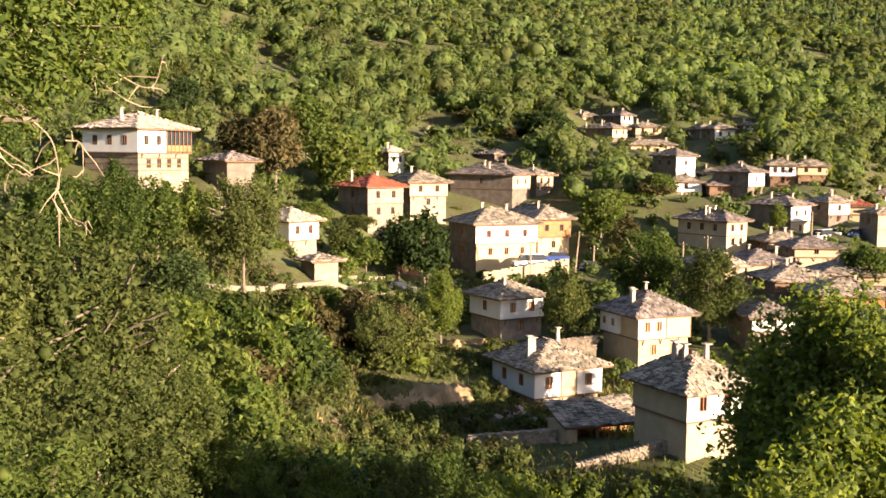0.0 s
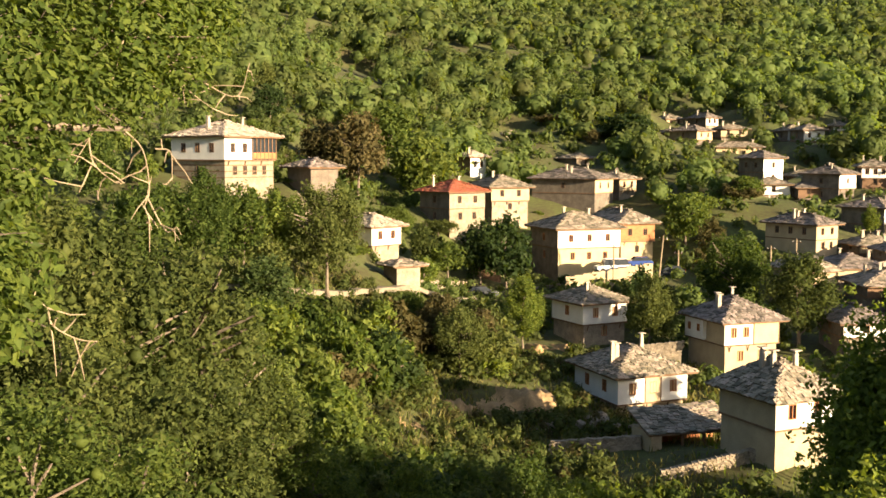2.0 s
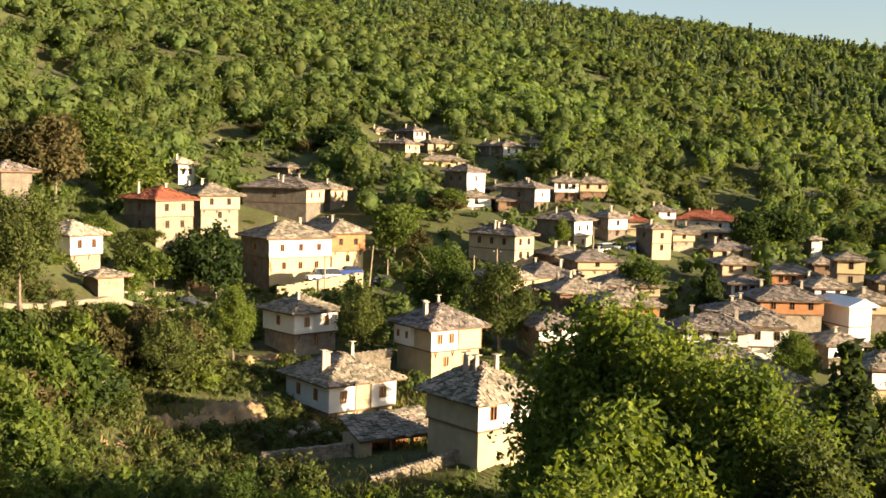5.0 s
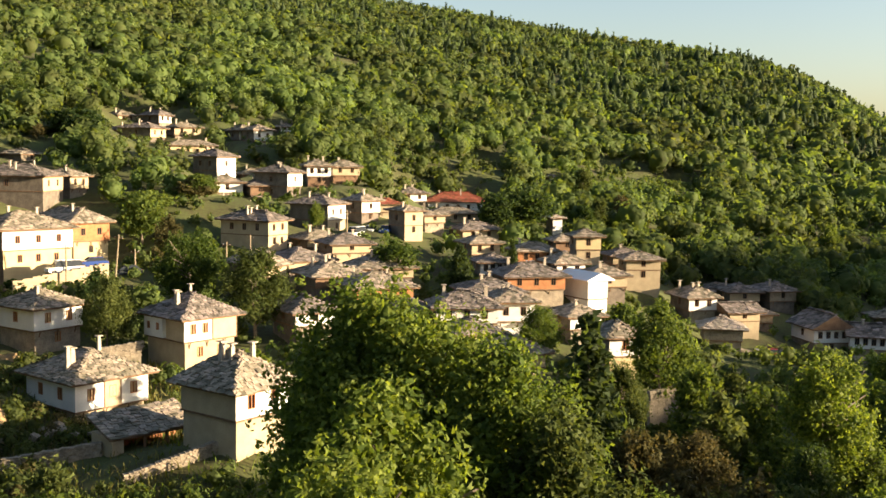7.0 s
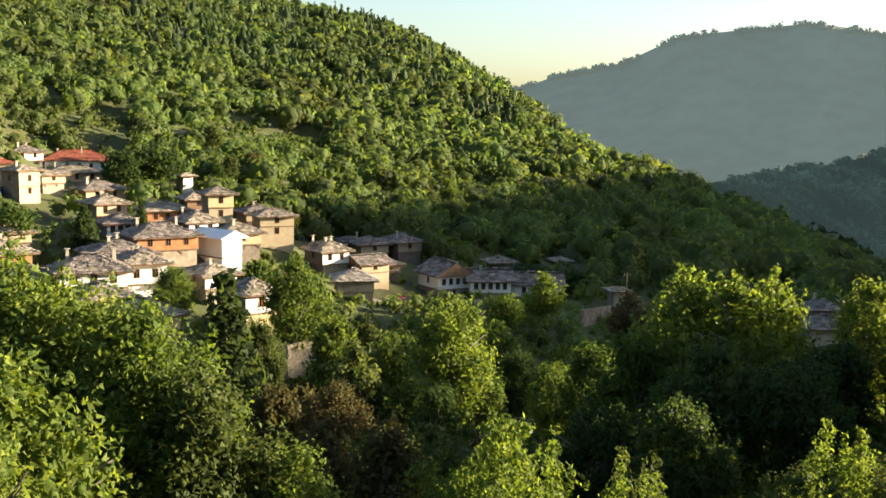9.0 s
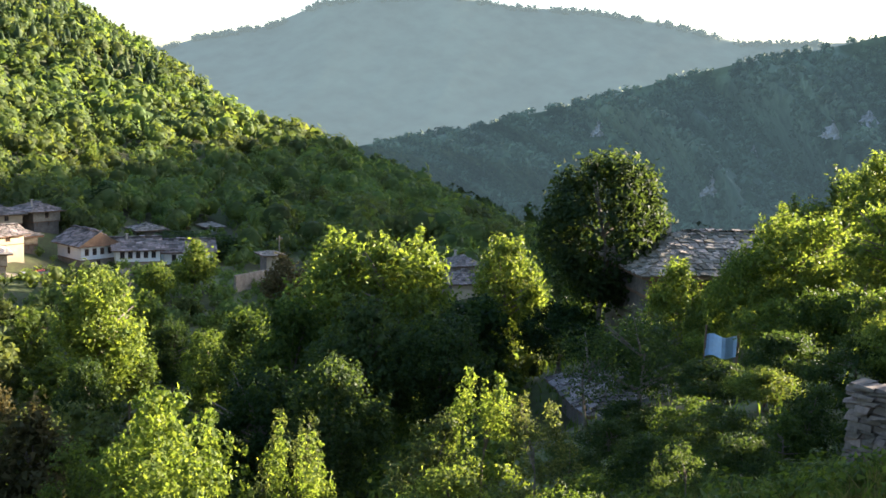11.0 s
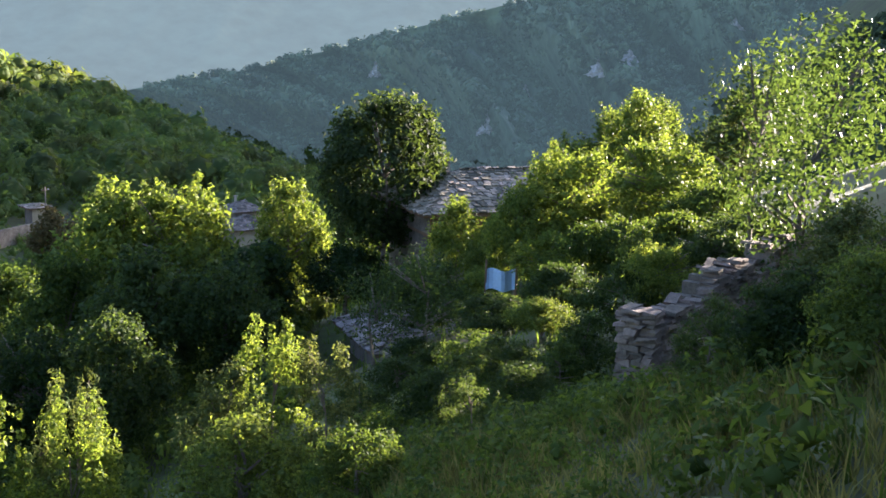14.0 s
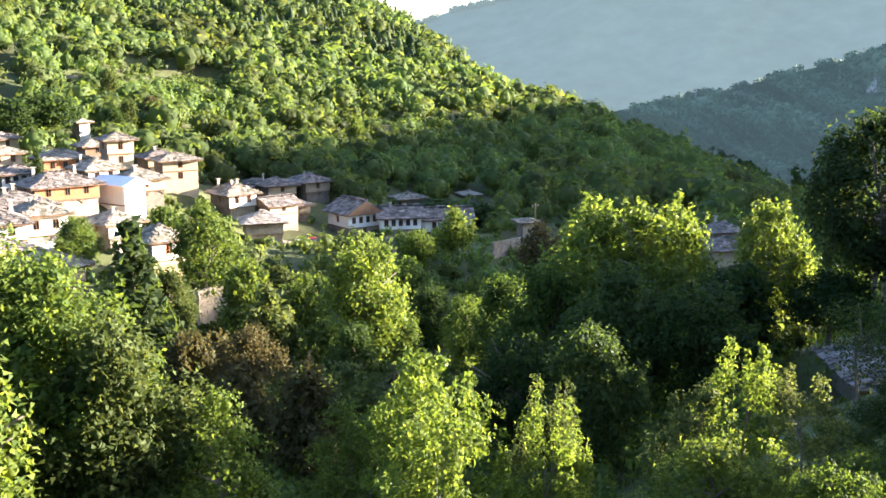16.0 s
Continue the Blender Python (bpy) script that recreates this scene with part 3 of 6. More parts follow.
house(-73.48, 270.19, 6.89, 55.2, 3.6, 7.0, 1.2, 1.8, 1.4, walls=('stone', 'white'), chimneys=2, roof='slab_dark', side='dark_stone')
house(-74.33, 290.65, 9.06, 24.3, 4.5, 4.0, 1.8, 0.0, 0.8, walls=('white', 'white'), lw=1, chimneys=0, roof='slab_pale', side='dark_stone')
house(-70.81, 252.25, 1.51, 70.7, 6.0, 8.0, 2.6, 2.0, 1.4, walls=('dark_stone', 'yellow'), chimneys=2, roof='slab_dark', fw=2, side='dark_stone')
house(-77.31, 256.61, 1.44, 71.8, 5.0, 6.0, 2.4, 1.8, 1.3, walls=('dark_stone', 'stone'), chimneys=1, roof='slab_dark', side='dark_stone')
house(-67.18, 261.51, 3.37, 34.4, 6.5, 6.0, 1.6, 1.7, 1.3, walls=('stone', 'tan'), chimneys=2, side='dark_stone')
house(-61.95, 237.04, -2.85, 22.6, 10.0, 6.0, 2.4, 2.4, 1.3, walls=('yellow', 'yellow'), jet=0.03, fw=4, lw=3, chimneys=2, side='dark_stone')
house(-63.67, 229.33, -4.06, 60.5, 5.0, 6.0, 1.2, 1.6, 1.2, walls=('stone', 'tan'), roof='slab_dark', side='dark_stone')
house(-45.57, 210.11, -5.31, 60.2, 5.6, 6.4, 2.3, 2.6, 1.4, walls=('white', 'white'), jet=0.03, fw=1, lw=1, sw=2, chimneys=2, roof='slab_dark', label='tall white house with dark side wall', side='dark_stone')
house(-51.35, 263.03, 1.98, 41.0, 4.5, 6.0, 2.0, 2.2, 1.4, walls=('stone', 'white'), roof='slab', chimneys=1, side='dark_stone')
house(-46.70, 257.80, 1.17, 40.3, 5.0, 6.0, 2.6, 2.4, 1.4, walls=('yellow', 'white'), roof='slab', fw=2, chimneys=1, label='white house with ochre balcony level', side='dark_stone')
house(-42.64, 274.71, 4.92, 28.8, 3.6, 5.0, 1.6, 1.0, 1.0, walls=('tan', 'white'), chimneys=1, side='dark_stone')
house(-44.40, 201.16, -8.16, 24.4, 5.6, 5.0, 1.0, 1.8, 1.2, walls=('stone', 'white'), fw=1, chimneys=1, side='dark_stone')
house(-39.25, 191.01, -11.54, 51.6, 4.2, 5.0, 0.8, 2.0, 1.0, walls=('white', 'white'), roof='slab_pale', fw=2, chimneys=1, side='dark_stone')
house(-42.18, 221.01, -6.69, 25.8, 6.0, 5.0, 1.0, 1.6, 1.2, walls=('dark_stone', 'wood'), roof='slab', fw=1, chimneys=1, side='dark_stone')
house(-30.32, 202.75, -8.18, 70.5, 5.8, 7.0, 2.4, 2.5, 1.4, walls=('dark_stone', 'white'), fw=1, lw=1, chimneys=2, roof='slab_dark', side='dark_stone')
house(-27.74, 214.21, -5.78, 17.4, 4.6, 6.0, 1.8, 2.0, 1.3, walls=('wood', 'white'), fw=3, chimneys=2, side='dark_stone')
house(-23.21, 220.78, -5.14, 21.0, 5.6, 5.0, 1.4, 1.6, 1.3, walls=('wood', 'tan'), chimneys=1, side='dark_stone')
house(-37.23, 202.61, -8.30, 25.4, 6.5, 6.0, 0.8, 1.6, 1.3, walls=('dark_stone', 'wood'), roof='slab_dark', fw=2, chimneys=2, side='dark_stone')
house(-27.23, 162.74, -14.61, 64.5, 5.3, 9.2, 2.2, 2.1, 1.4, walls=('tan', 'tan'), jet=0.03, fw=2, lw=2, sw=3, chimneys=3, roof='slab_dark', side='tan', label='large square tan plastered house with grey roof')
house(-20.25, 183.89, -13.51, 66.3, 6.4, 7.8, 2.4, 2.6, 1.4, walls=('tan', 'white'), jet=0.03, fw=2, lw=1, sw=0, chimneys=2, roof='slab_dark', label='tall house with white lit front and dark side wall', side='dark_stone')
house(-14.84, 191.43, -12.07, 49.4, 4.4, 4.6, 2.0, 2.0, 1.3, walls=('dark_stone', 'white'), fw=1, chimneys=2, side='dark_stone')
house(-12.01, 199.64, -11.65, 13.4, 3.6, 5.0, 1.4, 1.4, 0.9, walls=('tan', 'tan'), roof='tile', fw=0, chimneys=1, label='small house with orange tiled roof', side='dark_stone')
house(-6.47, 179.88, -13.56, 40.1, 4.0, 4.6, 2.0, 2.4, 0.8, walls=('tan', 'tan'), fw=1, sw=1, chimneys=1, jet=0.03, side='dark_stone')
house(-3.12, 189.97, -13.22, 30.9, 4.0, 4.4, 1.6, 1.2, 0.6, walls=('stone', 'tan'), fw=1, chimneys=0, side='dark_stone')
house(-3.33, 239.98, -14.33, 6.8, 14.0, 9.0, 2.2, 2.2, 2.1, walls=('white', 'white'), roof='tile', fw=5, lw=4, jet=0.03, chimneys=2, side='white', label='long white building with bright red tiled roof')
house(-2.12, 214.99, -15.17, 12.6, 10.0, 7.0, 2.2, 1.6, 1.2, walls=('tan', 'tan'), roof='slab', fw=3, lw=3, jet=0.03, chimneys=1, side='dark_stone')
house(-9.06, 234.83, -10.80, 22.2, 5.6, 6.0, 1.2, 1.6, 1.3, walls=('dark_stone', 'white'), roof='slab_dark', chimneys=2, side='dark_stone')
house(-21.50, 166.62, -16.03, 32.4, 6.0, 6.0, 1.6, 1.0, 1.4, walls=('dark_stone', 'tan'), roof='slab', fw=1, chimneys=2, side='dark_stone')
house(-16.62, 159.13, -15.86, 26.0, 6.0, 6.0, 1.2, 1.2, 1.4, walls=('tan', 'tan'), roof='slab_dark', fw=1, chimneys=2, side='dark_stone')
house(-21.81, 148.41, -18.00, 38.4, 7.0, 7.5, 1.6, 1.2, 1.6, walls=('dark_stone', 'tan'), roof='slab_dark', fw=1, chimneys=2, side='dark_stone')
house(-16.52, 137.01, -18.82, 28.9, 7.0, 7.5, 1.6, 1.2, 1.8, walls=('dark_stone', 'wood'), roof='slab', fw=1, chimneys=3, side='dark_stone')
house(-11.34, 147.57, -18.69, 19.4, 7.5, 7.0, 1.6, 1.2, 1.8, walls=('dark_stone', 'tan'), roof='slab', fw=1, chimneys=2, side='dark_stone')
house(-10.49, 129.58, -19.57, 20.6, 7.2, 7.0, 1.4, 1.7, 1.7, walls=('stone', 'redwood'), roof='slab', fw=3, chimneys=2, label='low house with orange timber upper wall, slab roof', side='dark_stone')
house(-23.62, 139.01, -18.60, 49.6, 3.4, 7.5, 2.4, 1.4, 1.5, walls=('stone', 'tan'), roof='slab', fw=1, chimneys=0, side='dark_stone')
house(-16.30, 116.87, -21.41, 32.9, 4.6, 6.5, 2.2, 1.4, 1.5, walls=('stone', 'white'), roof='slab_dark', fw=1, chimneys=0, side='dark_stone')
house(-8.14, 119.72, -21.78, 17.9, 8.0, 6.0, 2.2, 1.4, 1.4, walls=('stone', 'wood'), roof='slab_dark', fw=2, chimneys=1, side='dark_stone')
house(-0.43, 118.00, -21.33, 6.2, 7.0, 6.0, 2.6, 1.6, 1.6, walls=('yellow', 'white'), roof='slab_dark', jet=0.05, fw=3, chimneys=2, label='long house with ochre stone wall and white end', side='dark_stone')
house(3.71, 133.95, -20.27, 12.4, 7.0, 7.0, 1.5, 1.4, 1.5, walls=('stone', 'tan'), roof='slab_dark', fw=1, chimneys=2, side='dark_stone')
house(6.89, 126.81, -20.54, 8.9, 4.6, 6.0, 0.8, 2.2, 1.3, walls=('white', 'white'), roof='slab', fw=2, chimneys=2, side='dark_stone')
house(9.31, 141.69, -18.84, 14.2, 8.0, 7.0, 1.2, 1.6, 1.6, walls=('stone', 'redwood'), roof='slab_dark', fw=3, chimneys=2, side='dark_stone')
house(20.63, 144.53, -20.61, 29.9, 3.4, 6.4, 1.4, 2.6, 1.0, walls=('white', 'white'), roof='sheet', gable=True, jet=0.02, fw=0, lw=0, sw=0, chimneys=0, side='white', label='white gabled building with white metal roof')
house(4.97, 165.93, -16.50, 23.3, 4.6, 5.0, 1.4, 1.6, 1.2, walls=('tan', 'tan'), roof='slab', chimneys=1, side='dark_stone')
house(6.25, 159.88, -18.68, 9.8, 4.6, 5.0, 1.0, 1.8, 1.1, walls=('white', 'white'), roof='slab_dark', fw=4, chimneys=0, side='dark_stone')
house(12.41, 165.54, -17.96, 10.7, 6.0, 5.0, 1.6, 1.8, 1.2, walls=('tan', 'redwood'), roof='slab', fw=3, chimneys=1, side='dark_stone')
house(17.11, 152.04, -18.41, 18.6, 4.2, 5.0, 1.4, 1.9, 1.4, walls=('dark_stone', 'white'), roof='slab', fw=2, chimneys=1, side='dark_stone')
house(3.97, 189.96, -16.00, 23.8, 7.0, 6.0, 1.4, 1.6, 1.4, walls=('dark_stone', 'tan'), roof='slab_dark', fw=2, chimneys=2, side='dark_stone')
house(21.48, 164.60, -16.07, 7.6, 3.8, 4.2, 2.2, 1.9, 1.0, walls=('tan', 'yellow'), jet=0.15, fw=1, chimneys=0, label='narrow tower-like ochre house', side='dark_stone')
house(19.47, 174.92, -16.75, 13.6, 3.6, 4.0, 1.8, 1.4, 1.0, walls=('dark_stone', 'wood'), fw=1, chimneys=0, side='dark_stone')
house(22.29, 208.81, -14.30, 13.9, 2.0, 4.0, 2.8, 0.0, 0.5, walls=('white', 'white'), roof='slab_pale', lw=0, sw=0, chimneys=0, side='dark_stone')
house(28.92, 161.43, -18.64, 4.8, 5.4, 5.0, 2.0, 1.4, 1.0, walls=('tan', 'tan'), jet=0.03, fw=1, chimneys=0, side='dark_stone')
house(28.96, 173.60, -18.36, 10.5, 5.0, 5.0, 1.4, 1.2, 1.1, walls=('dark_stone', 'tan'), fw=1, chimneys=1, roof='slab_dark', side='dark_stone')
house(21.77, 148.41, -18.86, 11.7, 5.0, 5.0, 1.0, 1.4, 1.3, walls=('dark_stone', 'tan'), fw=1, chimneys=1, side='dark_stone')
house(17.96, 108.52, -22.07, 16.6, 3.6, 4.4, 1.6, 1.9, 1.3, walls=('yellow', 'white'), fw=1, lw=0, sw=0, frame='redwood', chimneys=0, roof='slab', jet=0.1, label='small house with white upper storey and timber balcony', side='dark_stone')
house(16.14, 126.98, -21.81, 22.8, 4.0, 5.0, 1.2, 1.4, 1.2, walls=('stone', 'white'), fw=1, chimneys=1, side='dark_stone')
house(7.32, 103.74, -23.14, 34.0, 4.0, 6.0, 2.0, 1.4, 1.4, walls=('stone', 'tan'), fw=1, chimneys=1, roof='slab', side='dark_stone')
house(2.24, 109.98, -21.55, 23.8, 4.4, 5.0, 1.6, 1.2, 1.3, walls=('dark_stone', 'tan'), fw=1, chimneys=1, roof='slab_dark', side='dark_stone')
house(7.81, 299.90, -4.01, 18.5, 4.0, 4.0, 1.4, 1.2, 0.8, walls=('stone', 'tan'), fw=1, chimneys=0, side='dark_stone')
house(13.35, 299.70, -4.56, 17.5, 4.0, 4.0, 1.2, 1.0, 0.7, walls=('stone', 'tan'), fw=1, chimneys=0, side='dark_stone')
house(-2.33, 304.99, -2.94, 20.4, 3.0, 4.0, 1.4, 1.4, 0.7, walls=('stone', 'tan'), fw=1, chimneys=0, side='dark_stone')
house(29.54, 288.49, -8.16, 34.2, 3.4, 3.4, 2.2, 1.4, 0.8, walls=('tan', 'tan'), jet=0.02, fw=1, chimneys=0, side='dark_stone')
house(49.93, 326.20, -10.70, 11.3, 4.0, 5.0, 2.2, 0.0, 0.7, walls=('stone', 'tan'), lw=2, sw=0, chimneys=0, label='derelict stone hillside building', roof='slab', side='dark_stone')
house(56.10, 325.20, -14.80, 10.2, 4.0, 5.0, 2.2, 0.0, 0.7, walls=('stone', 'tan'), lw=2, sw=0, chimneys=0, label='derelict stone hillside building', roof='slab', side='dark_stone')
house(59.83, 324.53, -13.64, 9.6, 5.0, 5.0, 2.2, 0.0, 0.7, walls=('stone', 'tan'), lw=2, sw=0, chimneys=0, label='derelict stone hillside building', roof='slab_pale', side='dark_stone')
house(64.32, 323.67, -15.63, 8.8, 4.0, 5.0, 2.2, 0.0, 0.7, walls=('stone', 'tan'), lw=2, sw=0, chimneys=0, label='derelict stone hillside building', roof='slab', side='dark_stone')
house(70.51, 322.38, -14.40, 7.7, 8.0, 5.0, 2.2, 0.0, 0.7, walls=('tan', 'tan'), lw=2, sw=0, chimneys=0, label='derelict stone hillside building', roof='slab_pale', side='dark_stone')
house(38.05, 157.47, -23.54, 16.4, 4.4, 5.6, 1.2, 1.8, 1.5, walls=('stone', 'white'), fw=2, chimneys=3, roof='slab', side='dark_stone')
house(50.33, 179.06, -25.03, 6.3, 5.0, 6.0, 1.4, 1.4, 1.2, walls=('dark_stone', 'tan'), fw=1, chimneys=1, roof='slab_dark', side='dark_stone')
house(57.26, 179.07, -25.11, 12.3, 4.6, 6.0, 1.6, 1.6, 1.2, walls=('dark_stone', 'stone'), fw=1, chimneys=1, roof='slab_dark', side='dark_stone')
house(48.91, 189.80, -25.88, 5.5, 6.0, 6.0, 1.2, 1.2, 1.3, walls=('dark_stone', 'stone'), fw=1, chimneys=0, roof='slab_dark', side='dark_stone')
house(49.10, 164.84, -26.16, 3.4, 4.0, 5.0, 1.0, 1.2, 1.0, walls=('dark_stone', 'stone'), fw=0, chimneys=0, roof='slab_dark', side='dark_stone')
house(43.87, 155.95, -25.30, 14.3, 5.0, 5.0, 1.6, 1.2, 1.1, walls=('tan', 'tan'), gable=True, fw=1, chimneys=0, roof='slab_dark', jet=0.02, side='dark_stone')
house(37.99, 147.17, -27.64, -8.5, 5.0, 5.0, 2.6, 1.5, 1.4, walls=('stone', 'stone'), fw=0, lw=0, sw=0, chimneys=0, roof='slab_pale', side='stone', label='square stone house with pale lit roof')
house(58.85, 161.62, -29.73, 10.0, 6.0, 7.0, 2.0, 2.1, 2.1, walls=('stone', 'white'), fw=4, lw=1, sw=1, chimneys=0, jet=0.1, gable=True, roof='slab_dark', step=0.5, side='white', label='long house, white over stone, grey slab roof')
house(64.19, 160.65, -29.98, -15.8, 6.8, 6.0, 1.7, 1.8, 1.6, walls=('stone', 'white'), fw=5, lw=2, sw=0, chimneys=1, jet=0.1, gable=True, roof='slab_dark', step=0.5, side='white', label='white house with a row of five windows')
house(73.06, 162.32, -30.52, -20.2, 8.0, 6.0, 1.0, 1.9, 1.7, walls=('stone', 'white'), fw=3, lw=0, sw=0, chimneys=0, jet=0.05, gable=True, roof='slab_dark', step=0.5, side='white', label='low white house with dark slab roof')
house(77.92, 184.20, -28.31, -2.9, 5.0, 5.0, 1.4, 0.0, 1.0, walls=('dark_stone', 'white'), fw=0, lw=0, chimneys=0, roof='slab', side='dark_stone')
house(95.99, 192.38, -29.76, -6.5, 3.0, 4.0, 1.6, 0.0, 0.6, walls=('white', 'white'), lw=0, sw=0, chimneys=0, roof='slab_pale', side='dark_stone')
house(81.74, 143.33, -29.27, -9.7, 2.2, 3.0, 3.2, 0.0, 0.3, walls=('tan', 'white'), lw=0, sw=0, chimneys=0, roof='slab', label='ruined plastered wall stub with flat slab top', side='dark_stone')
house(90.02, 107.22, -27.07, -20.0, 5.2, 5.0, 1.6, 0.0, 1.4, walls=('tan', 'white'), lw=1, sw=0, chimneys=0, roof='slab_dark', side='dark_stone')
house(103.22, 122.25, -27.85, -20.2, 4.0, 5.0, 1.6, 0.0, 1.1, walls=('stone', 'white'), lw=1, sw=0, chimneys=1, roof='slab_dark', side='dark_stone')
house(43.51, 35.26, -12.43, -29.0, 11.0, 7.0, 2.2, 1.1, 1.8, walls=('stone', 'wood'), fw=3, lw=1, sw=0, chimneys=1, roof='slab', step=0.3, label='stone house with broad slate roof behind saplings', side='dark_stone')
house(35.85, 31.91, -15.38, -28.3, 6.0, 5.0, 0.8, 0.0, 1.2, walls=('dark_stone', 'white'), lw=0, sw=0, chimneys=0, roof='slab_dark', step=0.34, label='low dark stone barn sunk among trees', side='dark_stone')
pad(-69.18, 60.64, -11.47, 7.0)
pad(-67.23, 69.93, -12.45, 7.0)
pad(-64.89, 77.39, -13.31, 7.0)
pad(-62.01, 83.49, -13.43, 7.0)
pad(-60.28, 95.58, -14.73, 7.0)
pad(-61.16, 119.23, -18.27, 7.0)
pad(-58.89, 133.60, -18.53, 7.0)
pad(-50.13, 139.25, -16.34, 7.0)
pad(-44.81, 143.15, -17.06, 7.0)
pad(14.04, 7.67, -5.78, 3.0)
pad(16.39, 7.44, -5.93, 3.0)
pad(-20.29, 75.32, -21.96, 6.0)
pad(-29.22, 76.62, -23.59, 6.0)
pad(48.42, 152.50, -28.76, 6.0)
pad(75.06, 146.94, -28.90, 6.0)
pad(45.03, 39.65, -14.53, 6.0)
pad(11.46, 8.04, -5.33, 3.0)
pad(7.34, 4.29, -3.85, 3.0)
pad(-36.71, 79.98, -22.54, 6.0)
pad(-39.60, 87.45, -20.28, 6.0)

EARTH = [(-38.4, 82.0, 4.4, 3.2, 58, 1.7), (-41.8, 77.8, 2.8, 2.2, 55, 1.1), (-45.6, 104.0, 3.0, 2.2, 55, 1.1), (-40.6, 67.5, 1.8, 1.5, 55, 0.8)]      # slips of bare soil


def open_soil(x, y, reach=16.0):
    """True where a plant would stand on the bare soil, or hide it from the camera."""
    x, y = np.asarray(x, float), np.asarray(y, float)
    out = np.zeros(x.shape, bool)
    for ex, ey, rx, ry, turn, tall in EARTH:
        d = math.hypot(ex, ey)
        side, along = np.abs(ex * y - ey * x) / d, (ex * x + ey * y) / d - d
        out |= (side < rx * 0.75) & (along < ry) & (along > -reach)
    return out


# ---- ground sheet ----
def rough(x, y):
    """Hummocks of the open ground."""
    wave = np.sin(x * 0.21 + 1.3 * np.sin(y * 0.17)) * np.sin(y * 0.19 + np.sin(x * 0.13)) * 0.35 + 0.12 * np.sin(x * 0.9 + y * 0.5) * np.sin(y * 1.1)
    return wave * np.clip(np.hypot(x, y) / 40, 0.15, 1.5)


def ground_sheet():
    az = np.unique(np.concatenate([np.arange(-180, -62, 3.0), np.arange(-62, 90, 0.75), np.arange(90, 180.1, 3.0)]))
    di = np.concatenate([[0.0], np.geomspace(1.0, 4500, 210)])
    A, D = np.meshgrid(np.radians(az), di, indexing="ij")
    x, y = np.sin(A) * D, np.cos(A) * D
    z = height(x, y)
    z = z + rough(x, y)
    n, m = x.shape
    v = np.stack([x, y, z], 2).reshape(-1, 3)
    i, j = np.meshgrid(np.arange(n - 1), np.arange(m - 1), indexing="ij")
    a = (i * m + j).ravel()
    f = np.stack([a, a + 1, a + m + 1, a + m], 1)
    me = bpy.data.meshes.new("ground")
    me.from_pydata(v.tolist(), [], f.tolist())
    me.materials.append(M["ground"])
    me.polygons.foreach_set("use_smooth", [True] * len(me.polygons))
    tagged(new("ground", me), label="grassy valley slopes rising to wooded mountains", category="ground", kind="structure")


ground_sheet()


# ---- foliage ----
def leaf_cards(centres, normals, size, rng, stretch=1.5, simple=False):
    """Folded rhombic leaves, or simple pointed ones."""
    n = len(centres)
    t = rng.normal(size=(n, 3))
    nn = normals / np.maximum(np.linalg.norm(normals, axis=1), 1e-6)[:, None]
    u = np.cross(nn, t)
    u /= np.maximum(np.linalg.norm(u, axis=1), 1e-6)[:, None]
    w = np.cross(nn, u)
    s = (size * rng.uniform(0.6, 1.3, n))[:, None]
    c = centres
    if simple:                  # far off, a leaf spray is one pointed piece
        v = np.stack([c + u * s * 0.62 * stretch, c - u * s * 0.38 * stretch - w * s * 0.5, c - u * s * 0.38 * stretch + w * s * 0.5], 1).reshape(-1, 3)
        return v, np.arange(n * 3).reshape(n, 3)
    v = np.stack([c - u * s * 0.5 * stretch, c - w * s * 0.42 + nn * s * 0.1, c + u * s * 0.5 * stretch, c + w * s * 0.42 + nn * s * 0.1], 1).reshape(-1, 3)
    k = np.arange(n)[:, None] * 4
    return v, np.concatenate([k + np.array([0, 1, 2]), k + np.array([0, 2, 3])])


OCTA = np.array([(1, 0, 0), (0, 1, 0), (-1, 0, 0), (0, -1, 0), (0, 0, 1), (0, 0, -1.0)])
OCTA_F = np.array([(k, (k + 1) % 4, 4) for k in range(4)] + [((k + 1) % 4, k, 5) for k in range(4)])


def rounder():
    """The eight-sided body with every face split in four."""
    v, f, mids = [tuple(p) for p in OCTA], [], {}

    def mid(i, j):
        key = (min(i, j), max(i, j))
        if key not in mids:
            p = (np.array(v[i]) + np.array(v[j]))
            v.append(tuple(p / np.linalg.norm(p)))
            mids[key] = len(v) - 1
        return mids[key]
    for i, j, k in OCTA_F:
        a, b, c = mid(i, j), mid(j, k), mid(k, i)
        f += [(i, a, c), (a, j, b), (c, b, k), (a, b, c)]
    return np.array(v), np.array(f)


BODY, BODY_F = rounder()


def np_mesh(name, v, f, material, smooth=False):
    me = bpy.data.meshes.new(name)
    f = np.asarray(f)
    me.vertices.add(len(v))
    me.vertices.foreach_set("co", np.asarray(v, np.float32).ravel())
    me.loops.add(f.size)
    me.loops.foreach_set("vertex_index", f.ravel().astype(np.int32))
    me.polygons.add(len(f))
    me.polygons.foreach_set("loop_start", np.arange(0, f.size, f.shape[1], dtype=np.int32))
    me.polygons.foreach_set("loop_total", np.full(len(f), f.shape[1], np.int32))
    me.materials.append(material)
    if smooth:
        me.polygons.foreach_set("use_smooth", np.ones(len(f), bool))
    me.update(calc_edges=True)
    return me


